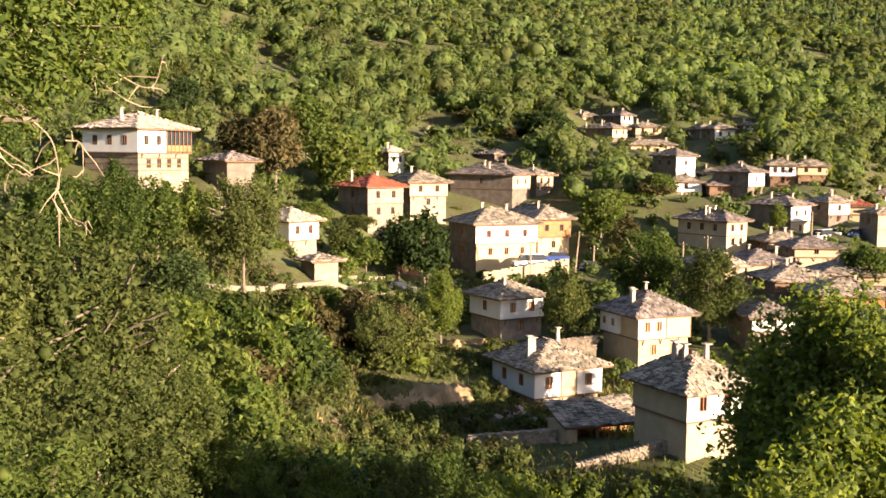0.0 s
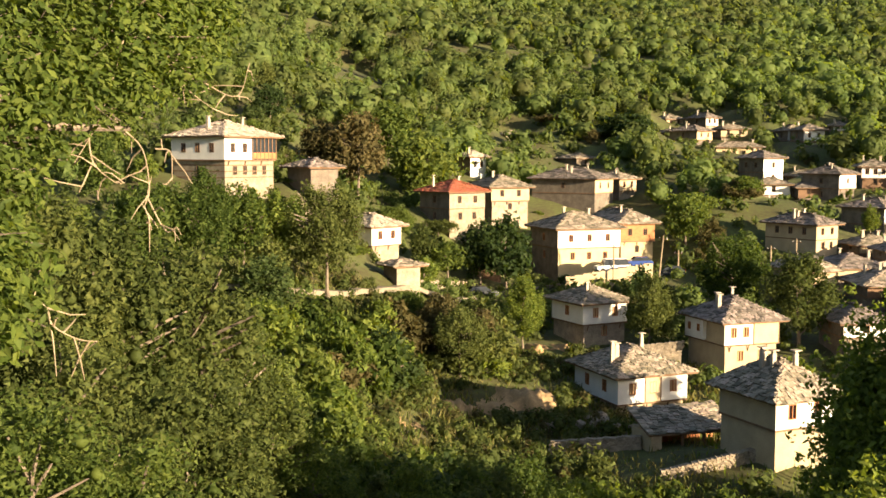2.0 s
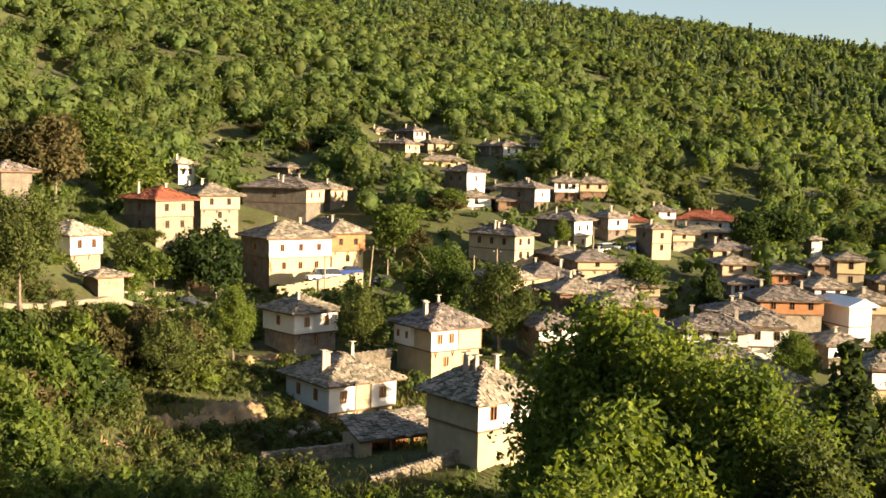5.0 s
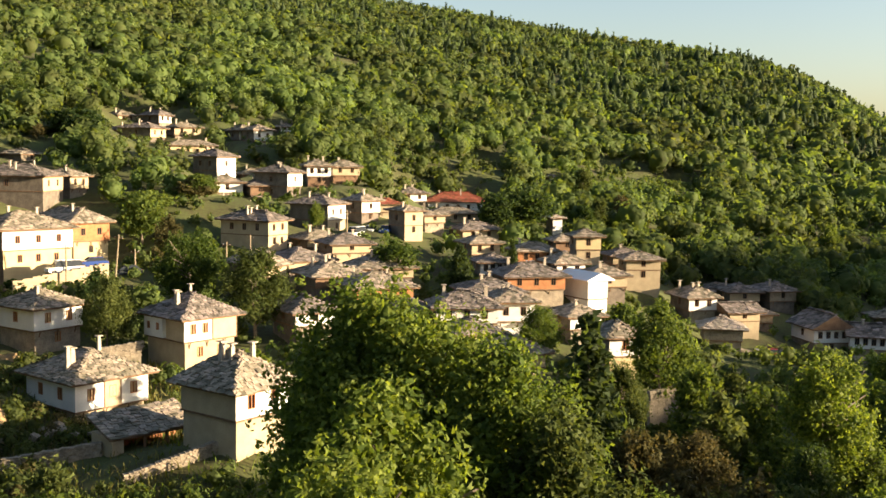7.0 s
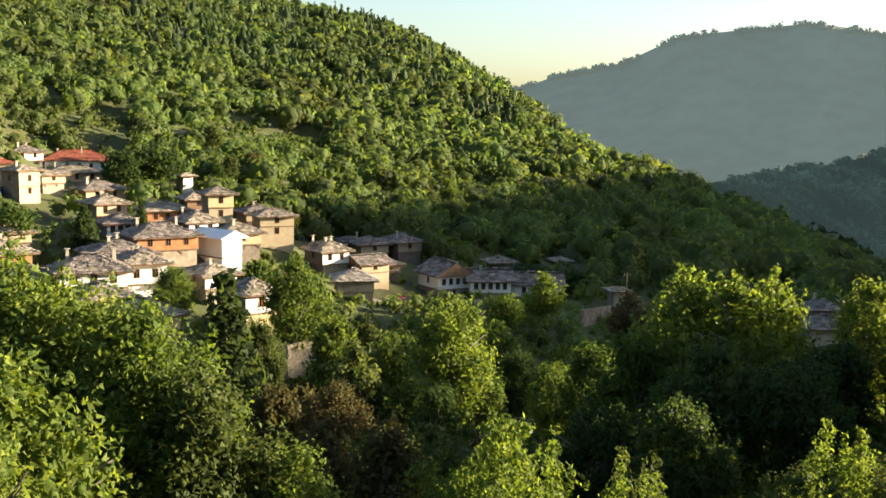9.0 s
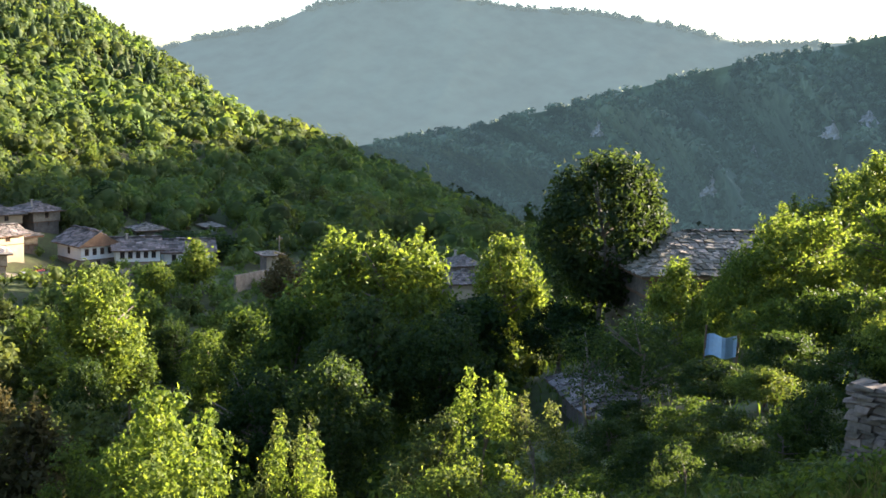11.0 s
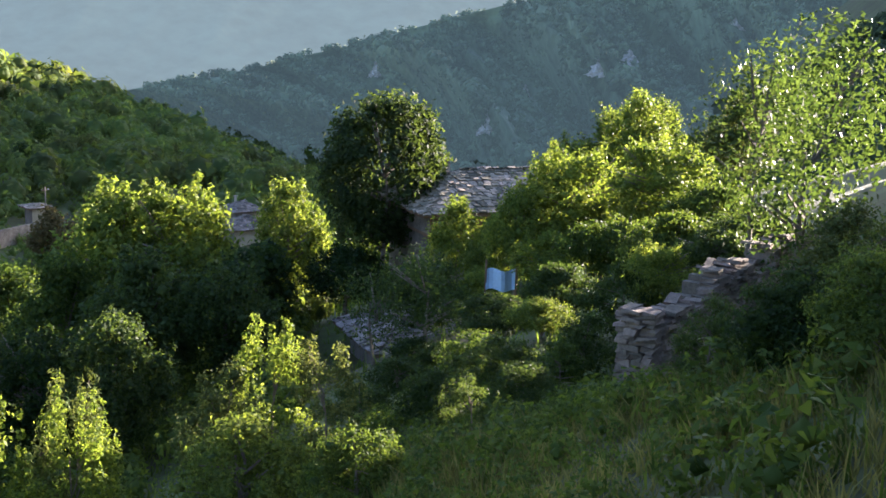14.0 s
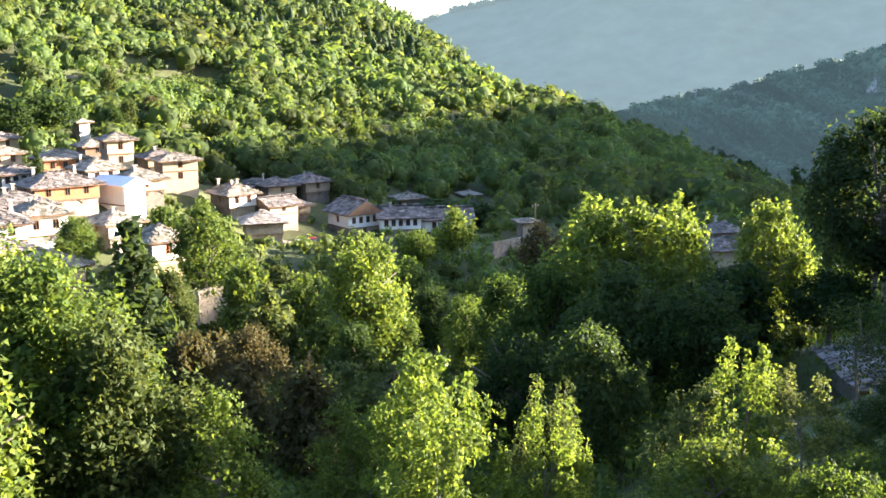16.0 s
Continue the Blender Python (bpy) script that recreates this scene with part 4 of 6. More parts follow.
def crown_points(rng, clumps, leaves, shape="round", fine=1.0):
    """Leaf places and facings in a unit crown (radius 0.5, height 0..1) made of uneven clumps."""
    cs = []
    for k in range(clumps):
        if shape == "cone":
            h = rng.uniform(0.06, 0.97)
            r = (1 - h) * 0.48 + 0.02
            g = rng.uniform(0, 2 * np.pi)
            cs.append((np.cos(g) * r * rng.uniform(0.3, 0.9), np.sin(g) * r * rng.uniform(0.3, 0.9), h, 0.05 + r * 0.33))
        elif shape == "pine":
            p = rng.normal(size=3)
            p /= np.linalg.norm(p)
            low = p[2] < 0
            cs.append((p[0] * (0.36 if not low else 0.40), p[1] * (0.36 if not low else 0.40), 0.66 + p[2] * (0.27 if not low else 0.33), rng.uniform(0.08, 0.14)))
        else:
            while True:
                p = rng.uniform(-1, 1, 3)
                if 0.25 < np.linalg.norm(p) < 1:
                    break
            lift = 0.62 if shape == "round" else 0.5
            tall = 0.36 if shape == "round" else 0.48
            wid = 0.38 if shape == "round" else 0.42
            taper = 1.0 - (0.35 if shape == "round" else 0.4) * max(p[2], 0)
            big = rng.uniform(0.09, 0.18) * fine if shape != "tall" else rng.uniform(0.04, 0.10)
            cs.append((p[0] * wid * taper, p[1] * wid * taper, lift + p[2] * tall, big))
            if shape == "round" and k % 3 == 0 and p[2] > -0.3:      # young shoots that stand out of the crown
                for q in (1, 2, 3):
                    cs.append((p[0] * (wid * taper + 0.035 * q), p[1] * (wid * taper + 0.035 * q), min(1.0, lift + p[2] * tall + 0.045 * q), big * (0.62 - 0.13 * q)))
            if shape == "tall" and k % 3 == 0 and p[2] > 0:
                for q in range(3):
                    cs.append((p[0] * wid * taper * 1.05, p[1] * wid * taper * 1.05, min(0.98, lift + p[2] * tall + 0.07 * (q + 1)), 0.045 - 0.01 * q))
    cs = np.array(cs)
    which = rng.choice(len(cs), leaves, p=cs[:, 3] ** 2 / (cs[:, 3] ** 2).sum())
    d = rng.normal(size=(leaves, 3))
    d /= np.linalg.norm(d, axis=1)[:, None]
    r = cs[which, 3] * np.where(rng.random(leaves) < 0.25, rng.uniform(1.0, 1.45, leaves), rng.uniform(0.4, 1.08, leaves) ** 0.6)
    squash = np.array([1, 1, 0.75 if shape != "cone" else 0.5])
    c = cs[which, :3] + d * r[:, None] * squash
    n = d + rng.normal(size=(leaves, 3)) * 0.75 + np.array([0, 0, 0.35])
    return c, n, cs


def make_tree_meshes(seed, kind, aspect):
    """Trunk with limbs, and a leafy crown, for a tree one metre high and wide."""
    rng = np.random.default_rng(seed)
    shape = {"spruce": "cone", "bush": "bush", "shrub": "bush", "poplar": "tall", "sapling": "tall", "pine": "pine"}.get(kind, "round")
    clumps, leaves, size = {"spruce": (120, 4200, 0.042), "bush": (34, 1150, 0.06), "poplar": (34, 3000, 0.036), "big": (210, 26000, 0.0135), "thin": (90, 2400, 0.018), "near": (110, 9500, 0.0178),
                             "shrub": (75, 9500, 0.0165), "sapling": (52, 6000, 0.0185), "pine": (150, 15000, 0.019)}.get(kind, (60, 2400, 0.040))
    c, n, cs = crown_points(rng, clumps, leaves, shape, {"big": 0.62, "near": 0.75, "shrub": 0.8}.get(kind, 1.0))
    tall = np.array([1, 1, aspect])
    v, f = leaf_cards(c * tall, n, size * max(1.0, aspect) ** 0.5, rng, 1.6, kind not in ("big", "sapling"))
    if kind not in ("sapling", "thin"):       # the dense inside of each clump
        core = (cs[:, None, :3] + OCTA[None] * (cs[:, 3] * (0.45 if shape != "cone" else 0.35))[:, None, None] * rng.uniform(0.7, 1.1, (len(cs), 6, 1)) * np.array([1, 1, 0.75])) * tall
        f = np.concatenate([f, (np.arange(len(cs))[:, None, None] * 6 + OCTA_F[None]).reshape(-1, 3) + len(v)])
        v = np.concatenate([v, core.reshape(-1, 3)])
    b = Build()
    top = 0.95 if shape == "cone" else 0.66
    px, py, pz, pr = 0.0, 0.0, -0.06, 0.018 if kind == "sapling" else 0.030
    for k in range(4):
        q = (px + rng.normal() * 0.012, py + rng.normal() * 0.012, pz + (top + 0.06) / 4, pr * 0.72)
        b.beam((px, py, pz), q[:3], pr, q[3], 6)
        px, py, pz, pr = q
    thin_limb = 0.5 if kind == "sapling" else 1.0
    for k in range(min(6 if kind == "sapling" else 12, len(cs))):
        x, y, z, r = cs[k]
        z0 = max(0.12, min(z - (0.28 if kind == "sapling" else 0.12), top - 0.05)) if shape != "cone" else z
        b.beam((0, 0, z0), (x, y, z), 0.011 * thin_limb, 0.004 * thin_limb, 4)
    return [(x, y, z * aspect) for x, y, z in b.v], b.f, v, f


TREE_MESH = {}


def tree_variant(kind, material, k, aspect):
    key = (kind, material, k, aspect)
    if key not in TREE_MESH:
        tv, tf, lv, lf = make_tree_meshes(hash_of(kind) * 31 + k, kind, aspect)
        TREE_MESH[key] = (mesh_of("trunk", tv, tf, M["bark"]), np_mesh("crown", lv, lf, M[material]))
    return TREE_MESH[key]


def hash_of(text):
    return sum(ord(ch) * (i + 3) for i, ch in enumerate(text))


LOOKS = {"leaf": "leafy green deciduous tree", "leaf_light": "bright fresh green tree catching the sun", "leaf_dark": "dark green dense tree",
         "leaf_brown": "tree with rusty brown drying leaves", "leaf_olive": "olive green tree with thinning leaves", "needle": "dark green conifer with drooping boughs"}
TREE_SPOTS = []


def tree(kind, x, y, h, w, leaf="leaf", k=None, sink=0.0, turn=None):
    k = len(TREE_SPOTS) % 3 if k is None else k
    aspect = min((0.6, 0.9, 1.25, 1.7, 2.4), key=lambda q: abs(math.log(h / w / q)))
    trunk, crown = tree_variant(kind, leaf, k, aspect)
    m = pose(x, y, hz(x, y) - sink, 0, 0, (len(TREE_SPOTS) * 67) % 360 if turn is None else turn)
    kind_name = {"bush": "bush", "shrub": "bush", "sapling": "sapling", "pine": "pine_tree", "spruce": "spruce_tree"}.get(kind, "tree")
    label = LOOKS[leaf] if kind not in ("bush", "shrub") else LOOKS[leaf].replace("tree", "shrub")
    ob = thing(kind_name, m, label + " on the slope", "shrub" if kind in ("bush", "shrub") else "tree", "trees and shrubs")
    ob.scale = (w, w, h / aspect)
    part("trunk", trunk, None, ob)
    part("crown", crown, None, ob)
    TREE_SPOTS.append((x, y, w * 0.5))
    return ob


def tree_to(kind, x, y, top, w, leaf="leaf", k=None):
    """A tree whose crown reaches the height top."""
    h = max(1.2, (top - hz(x, y)) / 0.98)
    most = {"spruce": 3.5, "poplar": 2.3, "sapling": 1.9, "pine": 2.2}.get(kind, 1.6)
    return tree(kind, x, y, h, max(w, h / most), leaf, k)

tree_to('near', -28.02, 22.60, -1.67, 5.1, 'leaf_olive')
tree_to('near', -27.91, 25.79, -2.59, 6.0, 'leaf_olive')
tree_to('near', -28.92, 30.45, -3.47, 5.7, 'leaf_olive')
tree_to('shrub', -29.28, 34.17, -6.19, 5.9, 'leaf_olive')
tree_to('shrub', -20.58, 17.48, -4.12, 5.6, 'leaf_olive')
tree_to('shrub', -21.17, 22.65, -6.24, 5.7, 'leaf_olive')
tree_to('shrub', -28.83, 35.85, -9.14, 5.0, 'leaf')
tree_to('shrub', -15.85, 15.25, -5.79, 4.8, 'leaf')
tree_to('shrub', -14.07, 11.23, -3.84, 3.7, 'leaf')
tree_to('near', -23.73, 18.36, -2.82, 4.2, 'leaf_olive')
tree_to('near', -66.10, 72.35, -1.48, 5.3, 'leaf')
tree_to('near', -60.58, 84.54, -2.70, 9.0, 'leaf_olive')
tree_to('round', -61.08, 75.36, -7.87, 5.3, 'leaf_olive')
tree_to('round', -85.13, 125.92, 6.00, 9.9, 'leaf_brown')
tree_to('round', -90.89, 125.55, 4.86, 8.4, 'leaf_brown')
tree_to('round', -83.40, 142.37, 3.19, 13.5, 'leaf')
tree_to('round', -93.28, 148.07, 8.80, 10.5, 'leaf')
tree_to('round', -63.17, 122.70, -8.82, 7.5, 'leaf_dark')
tree_to('round', -59.72, 123.30, -8.22, 8.9, 'leaf_dark')
tree_to('round', -66.16, 118.82, -11.38, 6.7, 'leaf')
tree_to('round', -67.12, 79.44, -3.12, 5.1, 'leaf')
tree_to('round', -65.82, 83.09, -4.05, 4.6, 'leaf_light')
tree_to('round', -68.49, 70.09, -2.91, 4.8, 'leaf')
tree_to('round', -65.94, 64.16, -2.71, 5.5, 'leaf')
tree_to('bush', -48.62, 68.50, -12.39, 5.5, 'leaf_light')
tree_to('bush', -44.71, 66.34, -13.82, 4.8, 'leaf_light')
tree_to('bush', -44.31, 59.26, -13.54, 5.2, 'leaf')
tree_to('bush', -44.82, 71.04, -13.83, 5.5, 'leaf_dark')
tree_to('round', -48.13, 85.36, -13.16, 4.8, 'leaf_brown')
tree_to('bush', -38.53, 53.59, -14.30, 5.0, 'leaf_light')
tree_to('bush', -42.96, 85.85, -15.53, 5.2, 'leaf_olive')
tree_to('bush', -53.54, 89.16, -13.97, 4.5, 'leaf_olive')
tree_to('shrub', -21.94, 47.14, -14.94, 5.4, 'leaf')
tree_to('shrub', -21.63, 36.00, -12.94, 5.7, 'leaf')
tree_to('shrub', -26.29, 35.28, -12.72, 5.3, 'leaf')
tree_to('shrub', -17.77, 42.43, -14.59, 4.5, 'leaf')
tree_to('shrub', -19.44, 39.47, -13.54, 4.8, 'leaf_olive')
tree_to('near', -34.57, 106.53, -12.89, 6.4, 'leaf_olive')
tree_to('near', -29.65, 122.46, -9.04, 10.3, 'leaf')
tree_to('near', -21.19, 118.11, -10.91, 9.8, 'leaf_olive')
tree_to('round', -79.73, 226.37, 9.43, 15.7, 'leaf_dark')
tree_to('round', -84.74, 224.54, 4.38, 10.4, 'leaf')
tree_to('round', -98.79, 229.65, 9.90, 12.2, 'leaf_brown')
tree_to('round', -41.98, 180.17, -3.39, 7.0, 'leaf')
tree_to('round', -49.59, 173.03, -6.20, 10.8, 'leaf')
tree_to('big', -2.5, 36.6, -4.68, 6.0, 'leaf_light')
tree_to('big', -0.18, 35.00, -5.32, 8.0, 'leaf_light')
tree_to('big', 2.21, 32.93, -6.15, 6.1, 'leaf_light')
tree_to('near', 3.64, 30.79, -7.70, 3.7, 'leaf_olive')
tree_to('near', -1.34, 27.97, -6.45, 4.6, 'leaf_light')
tree_to('near', -2.32, 23.89, -6.88, 3.4, 'leaf_light')
tree_to('bush', 20.80, 97.50, -24.60, 4.0, 'leaf_olive')
tree_to('bush', 23.50, 98.50, -24.80, 4.0, 'leaf')
tree_to('spruce', 12.39, 85.10, -12.37, 9.5, 'needle')
tree_to('near', 15.73, 88.61, -17.61, 5.4, 'leaf_olive')
tree_to('near', 22.44, 103.60, -14.18, 8.6, 'leaf')
tree_to('near', 29.01, 76.70, -14.32, 8.5, 'leaf_light')
tree_to('near', 10.81, 112.48, -16.14, 6.8, 'leaf')
tree_to('round', 11.14, 201.69, -6.42, 9.9, 'leaf_dark')
tree_to('round', 16.88, 205.31, -5.32, 12.3, 'leaf_dark')
tree_to('spruce', 2.76, 151.98, -12.31, 5.8, 'needle')
tree_to('spruce', 10.97, 159.62, -12.09, 3.5, 'needle')
tree_to('round', -6.78, 151.85, -12.14, 9.1, 'leaf')
tree_to('round', -21.91, 180.68, -7.99, 3.4, 'leaf')
tree_to('round', -76.27, 222.28, 7.89, 11.5, 'leaf_dark')
tree_to('round', -47.31, 163.29, -6.38, 9.2, 'leaf')
tree_to('round', -42.38, 180.08, -3.93, 9.1, 'leaf_brown')
tree_to('round', 23.44, 92.06, -18.17, 4.6, 'leaf')
tree_to('bush', 23.56, 84.79, -19.07, 5.3, 'leaf_olive')
tree_to('round', 24.20, 137.89, -18.98, 6.9, 'leaf')
tree_to('round', 23.11, 163.37, -16.28, 5.4, 'leaf')
tree_to('round', 38.31, 90.20, -19.33, 4.8, 'leaf')
tree_to('near', 18.04, 69.70, -18.64, 6.3, 'leaf_brown')
tree_to('near', 18.21, 59.26, -18.71, 6.7, 'leaf_olive')
tree_to('round', 16.82, 74.12, -19.87, 5.4, 'leaf_brown')
tree_to('shrub', 6.41, 29.31, -9.72, 2.9, 'leaf_light')
tree_to('sapling', 8.66, 20.23, -6.59, 3.1, 'leaf_light')
tree_to('sapling', 10.09, 20.67, -6.73, 2.5, 'leaf_light')
tree_to('sapling', 12.51, 20.48, -7.53, 2.6, 'leaf_olive')
tree_to('near', 34.26, 51.67, -8.71, 7.1, 'leaf_light')
tree_to('near', 37.61, 49.29, -8.30, 7.4, 'leaf_light')
tree_to('near', 30.00, 49.64, -12.03, 6.9, 'leaf')
tree_to('near', 30.09, 42.41, -10.52, 7.9, 'leaf_dark')
tree_to('near', 31.77, 38.61, -10.62, 6.5, 'leaf_dark')
tree_to('near', 33.61, 61.40, -15.09, 6.1, 'leaf')
tree_to('near', 42.22, 45.40, -8.45, 3.0, 'leaf_light')
tree_to('near', 33.80, 65.83, -17.50, 5.2, 'leaf')
tree_to('near', 35.75, 71.57, -18.74, 3.9, 'leaf_light')
tree_to('round', 84.40, 165.75, -25.90, 13.1, 'leaf_dark')
tree_to('round', 83.17, 177.48, -26.44, 10.7, 'leaf_dark')
tree_to('round', 91.68, 166.42, -27.25, 10.3, 'leaf_dark')
tree_to('near', 32.05, 77.65, -19.44, 5.0, 'leaf')
tree_to('near', 37.50, 81.81, -19.69, 5.4, 'leaf_dark')
tree_to('near', 24.22, 65.68, -18.26, 4.9, 'leaf_dark')
tree_to('shrub', 11.45, 32.01, -11.42, 3.7, 'leaf')
tree_to('near', 22.33, 39.07, -12.18, 6.4, 'leaf_dark')
tree_to('near', 23.14, 35.05, -11.16, 5.5, 'leaf_dark')
tree_to('pine', 44.73, 39.99, -2.89, 7.7, 'needle')
tree_to('near', 39.15, 24.15, -4.21, 5.8, 'leaf_light')
tree_to('near', 37.19, 25.33, -6.19, 3.7, 'leaf_light')
tree_to('near', 49.37, 26.43, -2.27, 4.0, 'leaf_light')
tree_to('near', 39.41, 19.56, -3.55, 5.5, 'leaf_light')
tree_to('near', 34.74, 15.41, -4.65, 3.9, 'leaf')
tree_to('near', 39.67, 30.43, -7.44, 3.5, 'leaf_light')
tree_to('near', 31.69, 26.01, -8.58, 4.2, 'leaf_dark')
tree_to('near', 27.69, 19.73, -8.23, 3.7, 'leaf_dark')
tree_to('near', 41.83, 40.18, -11.50, 6.3, 'leaf_dark')
tree_to('near', 45.47, 47.84, -9.86, 3.9, 'leaf_light')
tree_to('near', -47.12, 101.60, -13.26, 5.5, 'leaf_light')
tree_to('near', -44.40, 82.60, -13.80, 6.5, 'leaf_olive')
tree_to('near', -48.30, 84.20, -14.00, 5.5, 'leaf_brown')
tree_to('near', -52.00, 86.50, -13.40, 5.5, 'leaf')
tree_to('near', -66.50, 131.00, -10.20, 6.0, 'leaf')
tree_to('near', -72.50, 128.00, -9.00, 7.0, 'leaf_olive')
tree_to('near', -76.00, 122.00, -7.20, 7.0, 'leaf')
tree_to('near', -79.00, 104.50, -3.20, 6.5, 'leaf')
# five supposed trees, added to block the sun from the group lower left
tree_to('near', 64.0, 35.5, -3.9, 6.5, 'leaf')
tree_to('near', 67.0, 34.0, -3.6, 6.0, 'leaf')
tree_to('near', 70.0, 37.0, -3.8, 7.0, 'leaf_dark')
tree_to('near', 62.0, 38.0, -6.0, 6.0, 'leaf')
tree_to('near', 72.0, 30.0, -3.0, 6.0, 'leaf_olive')
tree_to('thin', 27.50, 22.50, -7.00, 4.0, 'leaf_dark')
tree_to('thin', 29.60, 26.80, -8.60, 4.0, 'leaf_dark')
# olive-brown trees in shadow: the darker leaf colour stands in for that shade
tree_to('thin', 22.28, 8.91, 0.18, 3.4, 'leaf_dark')
tree_to('thin', 18.90, 6.54, -0.11, 3.6, 'leaf_dark')
tree_to('thin', 28.49, 9.41, 1.02, 4.9, 'leaf_dark')
tree_to('sapling', 13.42, 14.83, -5.37, 2.7, 'leaf_light')
tree_to('sapling', 7.94, 17.26, -5.60, 2.5, 'leaf_light')
tree_to('sapling', 11.38, 18.83, -7.05, 2.4, 'leaf_light')
tree_to('sapling', 13.45, 13.42, -5.63, 2.3, 'leaf_olive')
tree_to('shrub', 12.04, 14.70, -5.98, 1.7, 'leaf_olive')
tree_to('near', 31.30, 17.78, -5.84, 3.9, 'leaf')
tree_to('near', 25.48, 15.83, -6.28, 2.8, 'leaf_dark')
tree_to('sapling', 20.52, 15.97, -7.56, 2.3, 'leaf_dark')
tree_to('near', 25.11, 9.93, -3.91, 3.5, 'leaf_dark')
tree_to('shrub', 12.47, 3.66, -1.70, 2.1, 'leaf_olive')
tree_to('shrub', 10.42, 3.53, -2.78, 1.8, 'leaf_dark')
tree_to('shrub', 8.70, 2.31, -2.49, 1.3, 'leaf')
tree_to('shrub', 11.48, 4.95, -3.56, 1.1, 'leaf_dark')
tree_to('shrub', 11.05, 12.91, -6.17, 2.8, 'leaf')
tree_to('shrub', 10.24, 9.54, -5.62, 1.8, 'leaf')
tree_to('sapling', 12.86, 9.51, -5.60, 1.3, 'leaf_dark')
tree_to('near', 24.31, 11.75, -4.09, 3.2, 'leaf')
tree_to('near', 23.03, 9.72, -4.07, 2.7, 'leaf_dark')
tree_to('shrub', 21.15, 11.35, -4.90, 2.6, 'leaf_dark')
tree_to('shrub', 18.16, 10.55, -5.28, 1.8, 'leaf_dark')
tree_to('near', 21.47, 10.73, -4.31, 2.1, 'leaf_light')
tree_to('near', 23.58, 15.09, -7.15, 2.4, 'leaf')
tree_to('shrub', 18.10, 12.51, -6.69, 2.2, 'leaf_dark')
tree_to('shrub', 10.37, 3.66, -3.23, 1.2, 'leaf_dark')
tree_to('bush', -48.91, 82.29, -17.87, 5.6, 'leaf_olive')
tree_to('bush', -49.58, 95.16, -14.61, 4.2, 'leaf_olive')
tree_to('bush', -47.99, 93.11, -15.41, 5.9, 'leaf_brown')
tree_to('bush', -48.17, 94.80, -14.91, 6.3, 'leaf_olive')
tree_to('bush', -50.39, 90.62, -15.75, 6.2, 'leaf_olive')
tree_to('bush', -46.90, 87.25, -17.05, 3.7, 'leaf_olive')
tree_to('bush', -47.83, 87.80, -16.80, 5.5, 'leaf_olive')
tree_to('bush', -45.77, 76.30, -19.25, 3.7, 'leaf_light')
tree_to('bush', -46.93, 89.22, -16.57, 5.2, 'leaf_brown')
tree_to('bush', -51.21, 89.04, -16.04, 5.6, 'leaf_light')
tree_to('bush', -46.36, 87.77, -16.99, 4.7, 'leaf_light')
tree_to('bush', -43.88, 88.75, -17.03, 3.6, 'leaf_brown')
tree_to('bush', -47.38, 88.59, -16.67, 3.8, 'leaf_olive')
tree_to('bush', -44.91, 83.89, -18.00, 5.0, 'leaf_olive')
tree_to('bush', -47.22, 91.53, -15.94, 5.0, 'leaf_brown')
tree_to('bush', -43.83, 86.67, -17.52, 3.3, 'leaf_brown')
tree_to('bush', -49.24, 83.76, -17.53, 3.5, 'leaf_brown')
tree_to('bush', -42.90, 84.78, -18.01, 5.0, 'leaf_light')
tree_to('bush', -45.59, 84.02, -17.90, 5.5, 'leaf_olive')
tree_to('bush', -42.54, 52.48, -15.49, 3.6, 'leaf')
tree_to('bush', -30.35, 44.10, -15.07, 3.6, 'leaf')
tree_to('bush', -36.47, 50.77, -15.56, 4.5, 'leaf')
tree_to('bush', -30.43, 42.38, -14.91, 4.0, 'leaf')
tree_to('bush', -22.66, 40.33, -14.28, 2.9, 'leaf_dark')
tree_to('bush', -54.39, 74.08, -13.33, 6.3, 'leaf')
tree_to('bush', -33.71, 43.99, -15.14, 3.6, 'leaf')
tree_to('bush', -39.64, 54.30, -15.59, 5.1, 'leaf')
tree_to('bush', -49.99, 80.27, -12.91, 4.7, 'leaf_brown')
tree_to('bush', -47.02, 72.73, -14.24, 6.3, 'leaf_light')
tree_to('bush', -50.84, 78.86, -13.05, 5.8, 'leaf_light')
tree_to('bush', -30.24, 39.35, -14.58, 2.4, 'leaf_light')
tree_to('bush', -38.06, 55.73, -15.64, 4.0, 'leaf')
tree_to('bush', -37.15, 52.35, -15.60, 4.2, 'leaf_light')
tree_to('bush', -25.90, 43.87, -14.86, 3.6, 'leaf_dark')
tree_to('bush', -54.49, 76.75, -12.95, 6.3, 'leaf_olive')
tree_to('bush', -40.96, 55.95, -15.56, 5.5, 'leaf')
tree_to('bush', -26.32, 46.50, -15.11, 3.2, 'leaf_dark')
tree_to('bush', -41.16, 58.09, -15.54, 3.6, 'leaf_light')
tree_to('bush', -45.70, 64.50, -15.06, 6.2, 'leaf_brown')
tree_to('bush', -38.74, 50.02, -15.51, 4.9, 'leaf')
tree_to('bush', -25.86, 37.08, -14.07, 2.8, 'leaf')
tree_to('bush', -45.13, 69.05, -14.75, 6.7, 'leaf')
tree_to('bush', -56.62, 76.25, -12.75, 7.5, 'leaf')
tree_to('bush', -45.61, 67.07, -14.88, 5.0, 'leaf_brown')
tree_to('bush', -24.77, 38.81, -14.23, 2.4, 'leaf_olive')
tree_to('bush', -27.54, 45.29, -15.06, 2.3, 'leaf_dark')
tree_to('bush', -46.03, 69.47, -14.65, 5.1, 'leaf_brown')
tree_to('bush', -49.02, 65.83, -14.72, 4.1, 'leaf')
